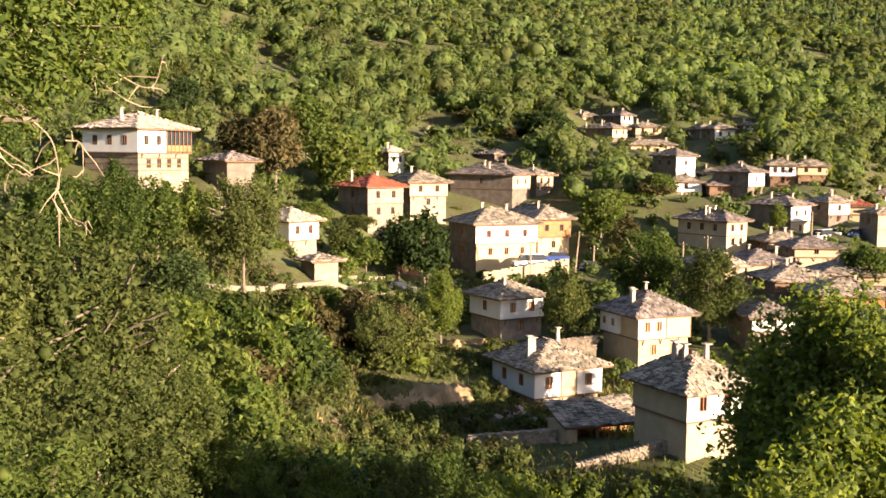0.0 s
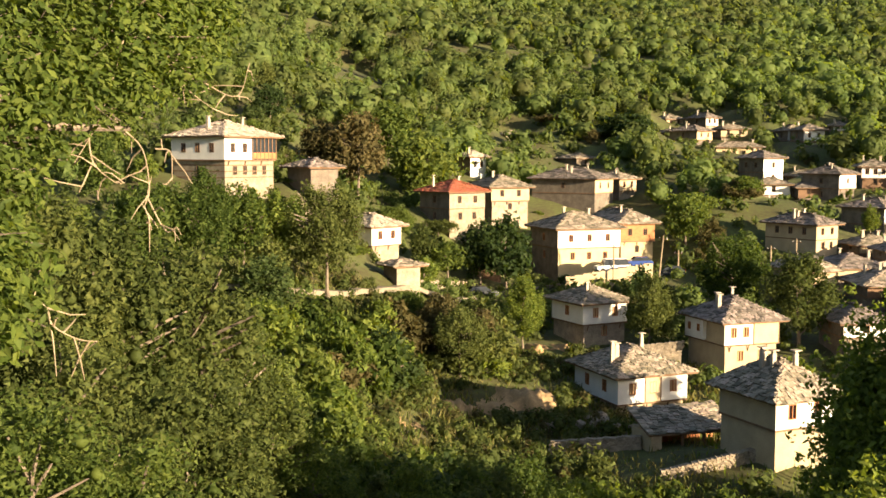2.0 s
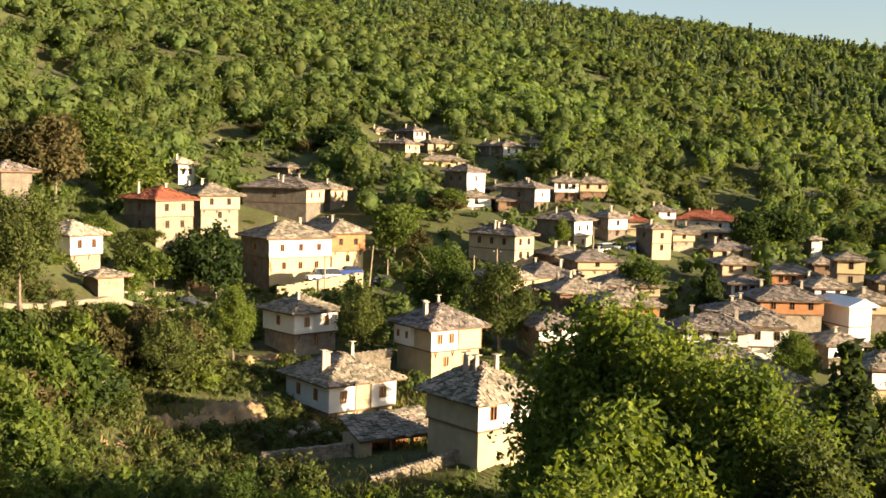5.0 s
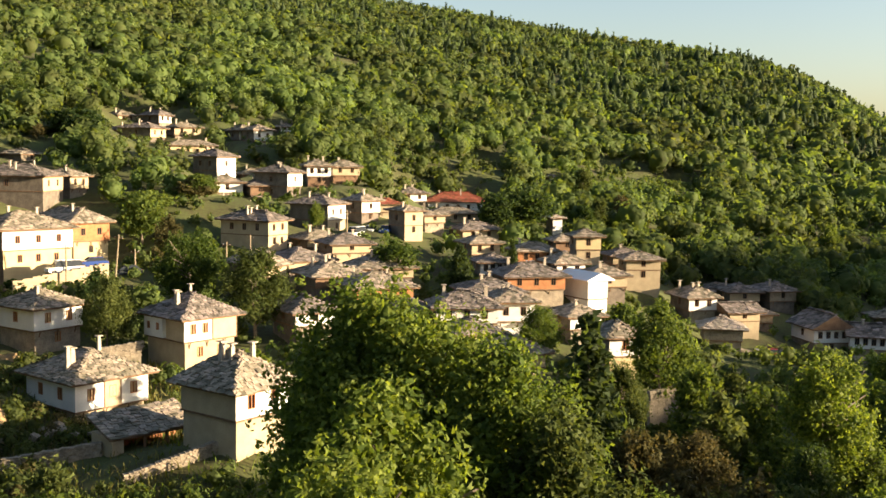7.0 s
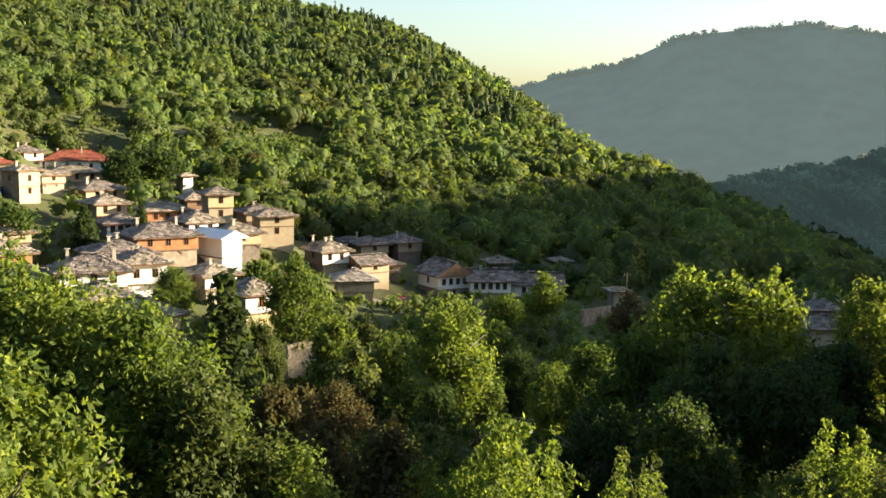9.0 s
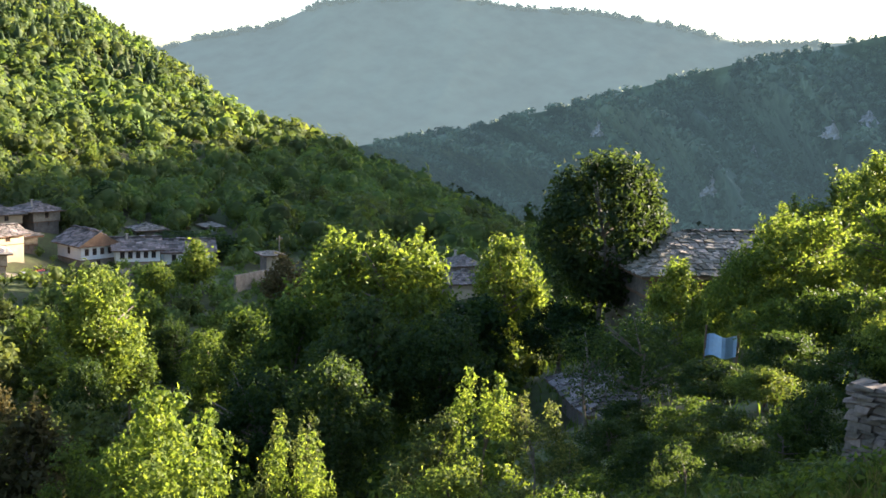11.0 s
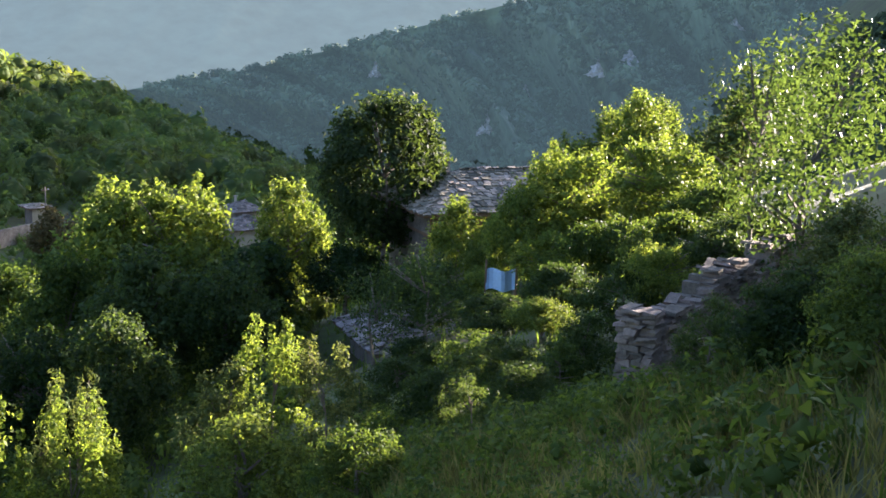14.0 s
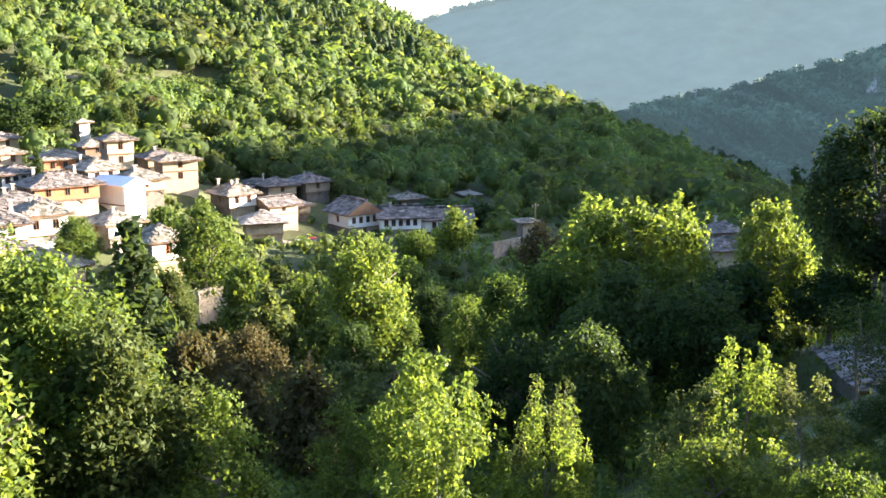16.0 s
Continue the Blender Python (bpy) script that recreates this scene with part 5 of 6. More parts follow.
tree_to('bush', -38.05, 51.93, -15.58, 4.0, 'leaf_dark')
tree_to('bush', -24.95, 42.70, -14.69, 2.2, 'leaf_light')
tree_to('bush', -40.27, 55.12, -15.58, 3.8, 'leaf')
tree_to('bush', -49.86, 80.41, -12.90, 5.4, 'leaf_brown')
tree_to('bush', -58.70, 75.78, -12.55, 6.2, 'leaf_olive')
tree_to('bush', -26.54, 45.02, -15.00, 3.2, 'leaf_light')
tree_to('bush', -72.72, 82.53, -2.83, 5.4, 'leaf')
tree_to('bush', -70.55, 84.40, -3.42, 4.8, 'leaf')
tree_to('bush', -70.00, 87.43, -3.26, 4.3, 'leaf_olive')
tree_to('bush', -73.48, 79.15, -3.22, 5.3, 'leaf')
tree_to('bush', -69.35, 90.48, -4.36, 4.3, 'leaf')
tree_to('bush', -68.41, 101.01, -13.00, 4.0, 'leaf_light')
tree_to('bush', -66.14, 104.89, -12.89, 4.0, 'leaf_light')
tree_to('bush', -64.69, 110.45, -12.61, 4.2, 'leaf_light')
tree_to('round', -66.26, 90.30, -10.06, 4.3, 'leaf_olive')
tree_to('round', -68.74, 117.35, -9.31, 4.4, 'leaf_olive')
tree_to('shrub', 22.76, 19.55, -10.21, 2.4, 'leaf_dark')
tree_to('shrub', 18.32, 17.01, -8.99, 2.3, 'leaf_dark')
tree_to('shrub', 15.69, 12.41, -7.23, 2.1, 'leaf_dark')
tree_to('shrub', 19.34, 14.21, -8.05, 2.2, 'leaf')
tree_to('shrub', 15.00, 9.95, -6.18, 1.5, 'leaf_dark')
tree_to('shrub', 17.06, 10.44, -6.21, 1.6, 'leaf')
tree_to('near', 26.13, 21.76, -10.15, 2.4, 'leaf_dark')
tree_to('near', 33.89, 24.80, -9.02, 2.7, 'leaf_light')
tree_to('near', 39.12, 27.81, -7.85, 3.4, 'leaf')
tree_to('near', 33.71, 21.54, -7.08, 3.7, 'leaf_light')


# ---- lanes, walls and small things ----
def smooth_line(pts, n):
    """A Catmull-Rom line through pts."""
    p = [Vector(q) for q in pts]
    p = [p[0] * 2 - p[1]] + p + [p[-1] * 2 - p[-2]]
    out = []
    for i in range(1, len(p) - 2):
        for k in range(n):
            t = k / n
            a, b, c, d = p[i - 1:i + 3]
            out.append(0.5 * ((2 * b) + (c - a) * t + (2 * a - 5 * b + 4 * c - d) * t * t + (3 * b - a - 3 * c + d) * t ** 3))
    return out + [p[-2]]


def ribbon(name, pts, width):
    line = smooth_line(pts, 10)
    b = Build()
    rng = random.Random(4)
    rows = []
    for i, p in enumerate(line):
        d = (line[min(i + 1, len(line) - 1)] - line[max(i - 1, 0)])
        s = Vector((d.y, -d.x, 0)).normalized() * (width / 2 + rng.uniform(-0.25, 0.25))
        top = max(hz(p.x, p.y), hz(p.x + s.x, p.y + s.y), hz(p.x - s.x, p.y - s.y)) + 0.10
        i0 = len(b.v)
        b.v += [tuple(Vector((p.x, p.y, 0)) - s * 1.1 + Vector((0, 0, top - 0.5))), tuple(Vector((p.x, p.y, 0)) - s + Vector((0, 0, top))),
                tuple(Vector((p.x, p.y, 0)) + Vector((0, 0, top + 0.05))), tuple(Vector((p.x, p.y, 0)) + s + Vector((0, 0, top))),
                tuple(Vector((p.x, p.y, 0)) + s * 1.1 + Vector((0, 0, top - 0.5)))]
        rows.append(i0)
    for r0, r1 in zip(rows, rows[1:]):
        for k in range(4):
            b.f.append((r0 + k, r0 + k + 1, r1 + k + 1, r1 + k))
    tagged(new(name, b.mesh(name, M["road"])), label="pale gravel lane along the slope", category="road", kind="structure")


def stone_block(rng, lx, ly, lz):
    """One rough stone: a box with knocked corners."""
    b = Build().box((-lx / 2, -ly / 2, -lz / 2), (lx / 2, ly / 2, lz / 2))
    b.v = [(x + rng.uniform(-.12, .12) * lx, y + rng.uniform(-.12, .12) * ly, z + rng.uniform(-.14, .14) * lz) for x, y, z in b.v]
    return b


def rubble_wall(p0, p1, h, thick, label, material, size):
    """A garden wall of rough coursed stones on an irregular core."""
    a, c = Vector(p0), Vector(p1)
    run = Vector((c.x - a.x, c.y - a.y, 0))
    ln = run.length
    ang = math.degrees(math.atan2(run.y, run.x))
    rng = random.Random(int(ln * 100))
    ob = thing("stone_wall", pose(*a, 0, 0, ang), label, "wall", "garden walls")
    rise = c.z - a.z
    core, st = Build(), Build()
    n = max(2, int(ln / 1.2))
    for k in range(n):
        x0, x1 = ln * k / n, ln * (k + 1) / n
        z0 = rise * (k + 0.5) / n
        core.box((x0, -thick * 0.42, z0 - 2.0), (x1, thick * 0.42, z0 + h - 0.06 + rng.uniform(-0.05, 0.03)))
    part("core", core, M[material], ob)
    if not size:
        return
    z = -0.6
    while z < h:
        ch = size * rng.uniform(0.4, 0.65)
        x = rng.uniform(-size, 0) * 0.5
        while x < ln:
            w = size * rng.uniform(0.6, 1.5)
            zz = z + rise * min(max(x / ln, 0), 1)
            i = len(st.v)
            sb = stone_block(rng, w * 0.95, thick * 1.04, ch * 0.95)
            st.v += [(vx + x + w / 2, vy, vz + zz + ch / 2) for vx, vy, vz in sb.v]
            st.f += [tuple(i + q for q in fc) for fc in sb.f]
            x += w
        z += ch
    tagged(part("stones", st, M[material], ob), kind="stuff")


def car(x, y, z, turn, colour, label, kind="hatch"):
    """A parked car: body, glasshouse, four wheels, lamps."""
    ob = thing("car", pose(x, y, z + 0.02, 0, 0, turn), label, "car", "parked cars")
    L, Wd, Hh = (4.1, 1.7, 1.45) if kind == "hatch" else (4.7, 1.8, 1.8)
    prof = [(0, 0.35), (0.02, 0.75), (0.9, 0.9), (L - 0.25, 0.95), (L, 0.8), (L, 0.35), (L - 0.4, 0.2), (0.4, 0.2)]
    b = Build()
    for s in (-1, 1):
        b.v += [(px - L / 2, s * (Wd / 2 - (0.06 if pz > 0.7 else 0)), pz) for px, pz in prof]
    n = len(prof)
    b.f += [tuple(range(n)), tuple(reversed(range(n, 2 * n)))] + [(k, k + n, (k + 1) % n + n, (k + 1) % n) for k in range(n)]
    body = part("body", b, M[colour], ob)
    c0, c1, c2, c3 = (0.95, 1.65, L - 0.75, L - 0.2) if kind == "hatch" else (0.8, 1.3, L - 0.3, L - 0.08)
    g = Build()
    for s in (-1, 1):
        g.v += [(c0 - L / 2, s * (Wd / 2 - 0.08), 0.9), (c3 - L / 2, s * (Wd / 2 - 0.08), 0.94), (c2 - L / 2, s * (Wd / 2 - 0.25), Hh - 0.04), (c1 - L / 2, s * (Wd / 2 - 0.25), Hh - 0.04)]
    g.f += [(0, 1, 2, 3), (7, 6, 5, 4), (0, 4, 5, 1), (1, 5, 6, 2), (2, 6, 7, 3), (3, 7, 4, 0)]
    part("glasshouse", g, M["glass"], ob)
    r = Build().box((c1 - L / 2 - 0.04, -Wd / 2 + 0.23, Hh - 0.05), (c2 - L / 2 + 0.04, Wd / 2 - 0.23, Hh), 0.02)
    part("roof", r, M[colour], ob)
    for wx in (0.75, L - 0.75):
        for s in (-1, 1):
            t = Build().beam((wx - L / 2, s * (Wd / 2 - 0.18), 0.3), (wx - L / 2, s * (Wd / 2 + 0.01), 0.3), 0.3, 0.3, 14)
            ty = part("tyre", t, M["tyre"], ob)
            part("rim", Build().beam((wx - L / 2, s * (Wd / 2), 0.3), (wx - L / 2, s * (Wd / 2 + 0.02), 0.3), 0.18, 0.17, 10), M["rim"], ty)
    for s in (-1, 1):
        part("headlight", Build().box((-L / 2 - 0.01, s * 0.6 - 0.16, 0.58), (-L / 2 + 0.06, s * 0.6 + 0.16, 0.72)), M["lamp_clear"], body)
        part("tail_lamp", Build().box((L / 2 - 0.05, s * 0.68 - 0.1, 0.62), (L / 2 + 0.012, s * 0.68 + 0.1, 0.86)), M["lamp_red"], body)


def pole(x, y, z, h, lean):
    ob = thing("utility_pole", pose(x, y, z, lean, lean, 0), "weathered wooden utility pole beside the houses", "pole", "utility poles")
    part("shaft", Build().beam((0, 0, -1.0), (0, 0, h), 0.13, 0.09, 8), M["pale_bark"], ob)
    part("crossarm", Build().box((-0.6, -0.05, h - 0.5), (0.6, 0.05, h - 0.4)), M["wood"], ob)
    for s in (-0.5, 0, 0.5):
        part("insulator", Build().beam((s, 0, h - 0.4), (s, 0, h - 0.24), 0.045, 0.03, 6), M["white"], ob)


def lean_to(p0, p1):
    """The open-fronted courtyard shelter with its slab roof, posts and paved yard."""
    a, c = Vector(p0), Vector(p1)
    run = Vector((c.x - a.x, c.y - a.y, 0))
    ln = run.length
    m = pose(a.x, a.y, a.z, 0, 0, math.degrees(math.atan2(run.y, run.x)))
    ob = thing("courtyard_shelter", m, "open timber shelter with sagging stone slab roof", "shelter")
    HOUSES.append((a.x + run.x / 2, a.y + run.y / 2 - 1, 6.0))
    rng = random.Random(5)
    plane = ((-0.8, -0.3, 1.75), (ln + 0.3, -0.3, 1.85), (ln + 0.3, 3.4, 2.9), (-0.8, 3.4, 2.8))
    b = Build()
    b.quad(*plane)
    b.quad(*[(x, y, z - 0.12) for x, y, z in reversed(plane)])
    for k in range(4):
        p, q = plane[k], plane[(k + 1) % 4]
        b.quad((p[0], p[1], p[2] - 0.12), (q[0], q[1], q[2] - 0.12), q, p)
    rf = part("roof", b, M["wood"], ob)
    s = Build()
    slabs_on(s, plane, 0.34, rng)
    single_slabs(s, rf)
    for k in (0.33, 0.62, 0.98):
        part("post", Build().box((ln * k - 0.08, -0.1, -0.4), (ln * k + 0.08, 0.06, 1.72)), M["wood"], ob)
    part("end_wall", Build().box((-0.55, -0.15, -0.6), (0.35, 3.3, 1.72)), M["tan"], ob)
    part("back_wall", Build().box((0.36, 3.0, -0.6), (ln, 3.3, 2.6)), M["redwood"], ob)
    part("plank_door", Build().box((ln * 0.72, 2.9, 0), (ln * 0.9, 2.99, 1.9)), M["redwood"], ob)
    part("beam", Build().box((-0.5, -0.12, 1.58), (ln + 0.2, 0.06, 1.72)), M["wood"], ob)
    b = Build()
    rng = random.Random(9)
    b.box((-0.5, -3.4, -1.6), (ln + 0.8, 3.0, 0.0))
    tagged(new("courtyard", b.mesh("courtyard", M["road"])), label="paved stone courtyard beside the houses", category="pavement", kind="structure").matrix_world = m


def rubble_pile(p, count):
    rng = random.Random(count)
    ob = thing("rubble_heap", pose(*p, 0, 0, 20), "heap of tumbled pale building stones in weeds", "rubble")
    for k in range(count):
        r = rng.uniform(0.2, 0.5)
        b = stone_block(rng, r * 1.5, r * 1.2, r)
        x, y = rng.gauss(0, 1.1), rng.gauss(0, 0.6)
        st = part("stone", b, M["stone"], ob)
        st.location, st.rotation_euler = (x, y, 0.15 + max(0, 0.9 - abs(x) * 0.6) * rng.random()), (rng.uniform(-.5, .5), rng.uniform(-.5, .5), rng.uniform(0, 3))


def earth_slope(x, y, rx, ry, turn, tall):
    """Bare slipped ochre earth lying on the slope, gullied and ragged at its edge."""
    rng = np.random.default_rng(int(abs(x) * 100 + rx * 10))
    n = 44
    g = np.linspace(-1.25, 1.25, n)
    U, W = np.meshgrid(g, g, indexing="ij")
    c, q = math.cos(radians(turn)), math.sin(radians(turn))
    X, Y = x + U * rx * c - W * ry * q, y + U * rx * q + W * ry * c
    ease = lambda q: np.clip(q, 0, 1) ** 2 * (3 - 2 * np.clip(q, 0, 1))
    front = W + 0.18 * np.sin(U * 5 + x) + 0.08 * np.sin(U * 13)
    side = ease((1.1 - np.abs(U)) / 0.5) * (0.75 + 0.25 * np.sin(U * 4 + y))
    gully = 0.22 * np.abs(np.sin(U * rx * 1.9 + W)) + 0.16 * np.sin(X * 2.3) * np.sin(Y * 1.9) + 0.10 * np.sin(X * 5.1 + Y * 3.3) + rng.normal(size=U.shape) * 0.06
    Z = height(X, Y) + rough(X, Y) - 0.35 + side * (tall * ease((front + 0.9) / 0.5) * (1 - ease((front + 0.1) / 1.2)) - gully)
    v = np.stack([X, Y, Z], 2).reshape(-1, 3)
    i, j = np.meshgrid(np.arange(n - 1), np.arange(n - 1), indexing="ij")
    k = (i * n + j).ravel()
    tagged(new("earth_bank", np_mesh("earth_bank", v, np.stack([k, k + n, k + n + 1, k + 1], 1), M["earth"])), label="bare ochre earth bank in the slope", category="ground", kind="structure")


TWIGS = []
CLUMPS = []


def walnut(clumps):
    CLUMPS.extend(clumps)


def finish_walnut():
    """The walnut tree that hangs in from the side: trunk, limbs, dead twigs and leaf clusters."""
    bx, by = -9.6, 3.4
    z0 = hz(bx, by)
    ob = thing("walnut_tree", pose(bx, by, z0), "old walnut tree with bare pale twigs hanging out", "tree")
    base = Vector((bx, by, z0))
    b = Build()
    head = Vector((0.2, 0.5, -z0 + 0.2))
    prev, r = Vector((0, 0, -0.5)), 0.30
    for k in range(1, 6):
        q = Vector((0.2 * k / 5 + 0.06 * math.sin(k * 2), 0.5 * k / 5, -0.5 + (head.z + 0.5) * k / 5))
        b.beam(prev, q, r, r * 0.88, 9)
        prev, r = q, r * 0.88
    part("trunk", b, M["bark"], ob)
    rng = random.Random(3)
    for x, y, z, rad in CLUMPS:
        limbs = Build()
        e = Vector((x, y, z)) - base
        mid = (head + e) / 2 + Vector((rng.uniform(-.2, .2), rng.uniform(-.2, .2), rng.uniform(-0.1, 0.4)))
        limbs.beam(prev, mid, 0.07, 0.04, 6)
        limbs.beam(mid, e, 0.04, 0.012, 5)
        for k in range(7):
            d = Vector((rng.gauss(0, 1), rng.gauss(0, 1), rng.gauss(0, 1))).normalized() * rad * 0.9
            limbs.beam(mid.lerp(e, 0.75), e + d, 0.012, 0.004, 4)
        part("limb", limbs, M["bark"], ob)
    for pts, rad in TWIGS:
        t = Build()
        line = smooth_line([Vector(p) - base for p in pts], 5)
        for k, (p, q) in enumerate(zip(line, line[1:])):
            s = 1 - 0.7 * k / len(line)
            t.beam(p, q, rad * s, rad * (s - 0.7 / len(line)), 6)
            if rad < 0.05 and k % 2 == 1:
                d = Vector((rng.gauss(0, 1), rng.gauss(0, 1), rng.gauss(-0.3, 1))).normalized() * rng.uniform(0.12, 0.35)
                t.beam(q, q + d * 0.6, 0.008, 0.006, 4)
                t.beam(q + d * 0.6, q + d + Vector((0, 0, rng.uniform(-.1, .05))), 0.006, 0.003, 4)
        part("dead_twig" if rad < 0.05 else "branch", t, M["pale_bark" if rad < 0.05 else "bark"], ob)
    nr = np.random.default_rng(8)
    cs, ns = [], []
    for x, y, z, rad in CLUMPS:
        n = int(950 * min(1.6, (rad / 0.5) ** 2)) + 60
        d = nr.normal(size=(n, 3))
        d /= np.linalg.norm(d, axis=1)[:, None]
        c = np.array([x, y, z]) - np.array(base) + d * (rad * nr.uniform(0.15, 1.15, n) ** 0.6)[:, None]
        cs.append(c)
        ns.append(d * 0.5 + nr.normal(size=(n, 3)) * 0.6 + np.array([0.3, 0, 0.6]))
    c, n = np.concatenate(cs), np.concatenate(ns)
    pick = nr.random(len(c)) < 0.6
    for chosen, look_of in ((pick, "leaf_light"), (~pick, "leaf")):
        v, f = leaf_cards(c[chosen], n[chosen], 0.052, nr, 1.9)
        part("crown", np_mesh("crown", v, f, M[look_of]), None, ob)


def ruined_wall(p0, p1, h, thick):
    """The dry-stone ruin: flat stones laid course by course, its top fallen in steps."""
    a, c = Vector(p0), Vector(p1)
    run = Vector((c.x - a.x, c.y - a.y, 0))
    ln = run.length
    ob = thing("ruined_stone_wall", pose(*a, 0, 0, math.degrees(math.atan2(run.y, run.x))), "ruined dry-stone wall of flat reddish grey stones", "wall")
    rng = random.Random(21)
    rise = c.z - a.z
    top = lambda x: h * (1.0 - 0.1 * math.sin(x * 1.7) - 0.06 * math.sin(x * 5)) + rise * x / ln + (0.35 if x > ln - 0.9 else 0)
    core = Build()
    n = 24
    for k in range(n):
        x0, x1 = ln * k / n, ln * (k + 1) / n
        core.box((x0 + 0.08, 0.09, -0.9), (x1 + (0.0 if k < n - 1 else -0.08), thick - 0.09, top((x0 + x1) / 2) - 0.12))
    part("core", core, M["wall_stone"], ob, "dark earth and small stone filling")
    shapes = [stone_block(rng, 1, 1, 1).mesh("stone", M["wall_stone"]) for k in range(10)]
    made, rest = 0, Build()

    def stone(x, y, z, lx, ly, lz, tilt):
        nonlocal made
        if made >= 295:
            k0, turn = len(rest.v), Matrix.LocRotScale(Vector((x, y, z)), Euler((rng.gauss(0, 0.05), rng.gauss(0, tilt), rng.gauss(0, 0.08))), Vector((lx, ly, lz)))
            rest.v += [tuple(turn @ v.co) for v in shapes[made % 10].vertices]
            rest.f += [tuple(k0 + i for i in p.vertices) for p in shapes[made % 10].polygons]
            made += 1
            return
        s = part("stone", shapes[made % 10], None, ob)
        s.location, s.scale, s.rotation_euler = (x, y, z), (lx, ly, lz), (rng.gauss(0, 0.05), rng.gauss(0, tilt), rng.gauss(0, 0.08))
        made += 1
    for k in range(26):                       # fallen and loose stones along the top
        x = rng.uniform(0, ln)
        stone(x, rng.uniform(0.1, thick - 0.1), top(x) + 0.01, rng.uniform(.16, .38), rng.uniform(.16, .34), rng.uniform(.04, .08), 0.25)
    z = -0.55
    while z < h + rise + 0.3:
        ch = rng.uniform(0.045, 0.10)
        y = 0.0
        while y < thick - 0.05:                # the broken end
            w = rng.uniform(0.14, 0.34)
            if z + ch < top(0) + 0.02:
                stone(0.1 + rng.uniform(-0.05, 0.05), min(y + w / 2, thick - 0.1), z + ch / 2, 0.34, w, ch * 0.94, 0.04)
            y += w
        x = 0.28
        while x < ln:           # the long face
            w = rng.uniform(0.14, 0.40)
            if z + ch < top(x + w / 2) + 0.02 and z > rise * x / ln - 0.5:
                stone(x + w / 2, 0.09 + rng.uniform(-0.03, 0.03), z + ch / 2, w * 0.97, 0.26, ch * 0.94, 0.04)
            x += w
        z += ch
    tagged(part("small_stones", rest, M["wall_stone"], ob), kind="stuff")


def tarp(p):
    ob = thing("tarpaulin_lean_to", pose(*p, 0, 0, -50), "pale blue tarpaulin sheets hung on poles", "shelter")
    b = Build()
    n = 9
    for i in range(n):
        for j in range(n):
            b.v.append((i / (n - 1) * 1.2, 0.15 * math.sin(i * 1.1) + j * 0.02, 0.6 + j / (n - 1) * 0.8 + 0.05 * math.sin(i * 0.9)))
    b.f += [(i * n + j, (i + 1) * n + j, (i + 1) * n + j + 1, i * n + j + 1) for i in range(n - 1) for j in range(n - 1)]
    part("sheet", b, M["tarp"], ob)
    for x in (0.0, 1.2):
        part("pole", Build().beam((x, 0.1, -1.5), (x, 0.1, 1.8), 0.04, 0.04, 6), M["wood"], ob)


def blades(name, seed, amount, az, dist, tall, material, label, lean=0.35):
    rng = np.random.default_rng(seed)
    a = np.radians(rng.uniform(*az, amount))
    d = np.sqrt(rng.uniform(dist[0] ** 2, dist[1] ** 2, amount))
    x, y = d * np.sin(a), d * np.cos(a)
    z = height(x, y) - 0.03
    h = rng.uniform(*tall, amount) * (0.6 + 0.7 * (np.sin(x * 1.3) * np.sin(y * 1.7) > 0))
    g = rng.uniform(0, 2 * np.pi, amount)
    u = np.stack([np.cos(g), np.sin(g), 0 * g], 1) * (0.007 + 0.0008 * d)[:, None]
    base = np.stack([x, y, z], 1)
    bend = rng.normal(size=(amount, 3)) * lean * h[:, None]
    bend[:, 2] = 0
    mid = base + bend * 0.3 + np.array([0, 0, 0.55]) * h[:, None]
    tip = base + bend + np.array([0, 0, 1.0]) * h[:, None]
    v = np.stack([base - u, base + u, mid + u * 0.7, mid - u * 0.7, tip], 1).reshape(-1, 3)
    k = np.arange(amount)[:, None] * 5
    q = np.concatenate([k + np.array([0, 1, 2]), k + np.array([0, 2, 3]), k + np.array([3, 2, 4])])
    tagged(new(name, np_mesh(name, v, q, M[material])), label=label, category="grass", kind="stuff")


def meadow_grass():
    blades("meadow_grass", 31, 30000, (36, 84), (3.5, 17), (0.12, 0.36), "grass", "long half-dry grass on the near slope")
    blades("tall_weeds", 32, 7000, (30, 84), (4, 22), (0.15, 0.45), "leaf", "green weeds standing in the grass", 0.2)
    blades("garden_grass", 33, 30000, (-58, 62), (20, 110), (0.3, 0.8), "leaf_light", "rough grass on the garden terraces", 0.3)
    blades("ravine_grass", 34, 11000, (-38, -14), (60, 112), (0.3, 0.9), "grass", "dry yellow grass on the ravine banks", 0.4)


ribbon('lane', [(-70.19, 56.34, -11.05), (-69.18, 60.64, -11.47), (-67.23, 69.93, -12.45), (-64.89, 77.39, -13.31), (-62.01, 83.49, -13.43), (-60.28, 95.58, -14.73), (-61.16, 119.23, -18.27), (-58.89, 133.60, -18.53), (-50.47, 140.19, -16.61), (-45.40, 145.06, -17.29)], 1.8)
ribbon('yard_road', [(42.84, 152.08, -29.07), (50.10, 151.95, -28.82), (61.61, 149.83, -28.84), (75.06, 146.94, -28.99)], 4.0)
rubble_wall((-54.07, 130.22, -18.16), (-44.47, 138.01, -16.37), 1.90, 0.50, 'pale lit retaining wall under the parked cars', 'tan', 0.00)
rubble_wall((-31.94, 74.44, -23.43), (-25.18, 75.93, -22.38), 1.00, 0.50, 'low pale garden wall above the ravine', 'stone', 0.40)
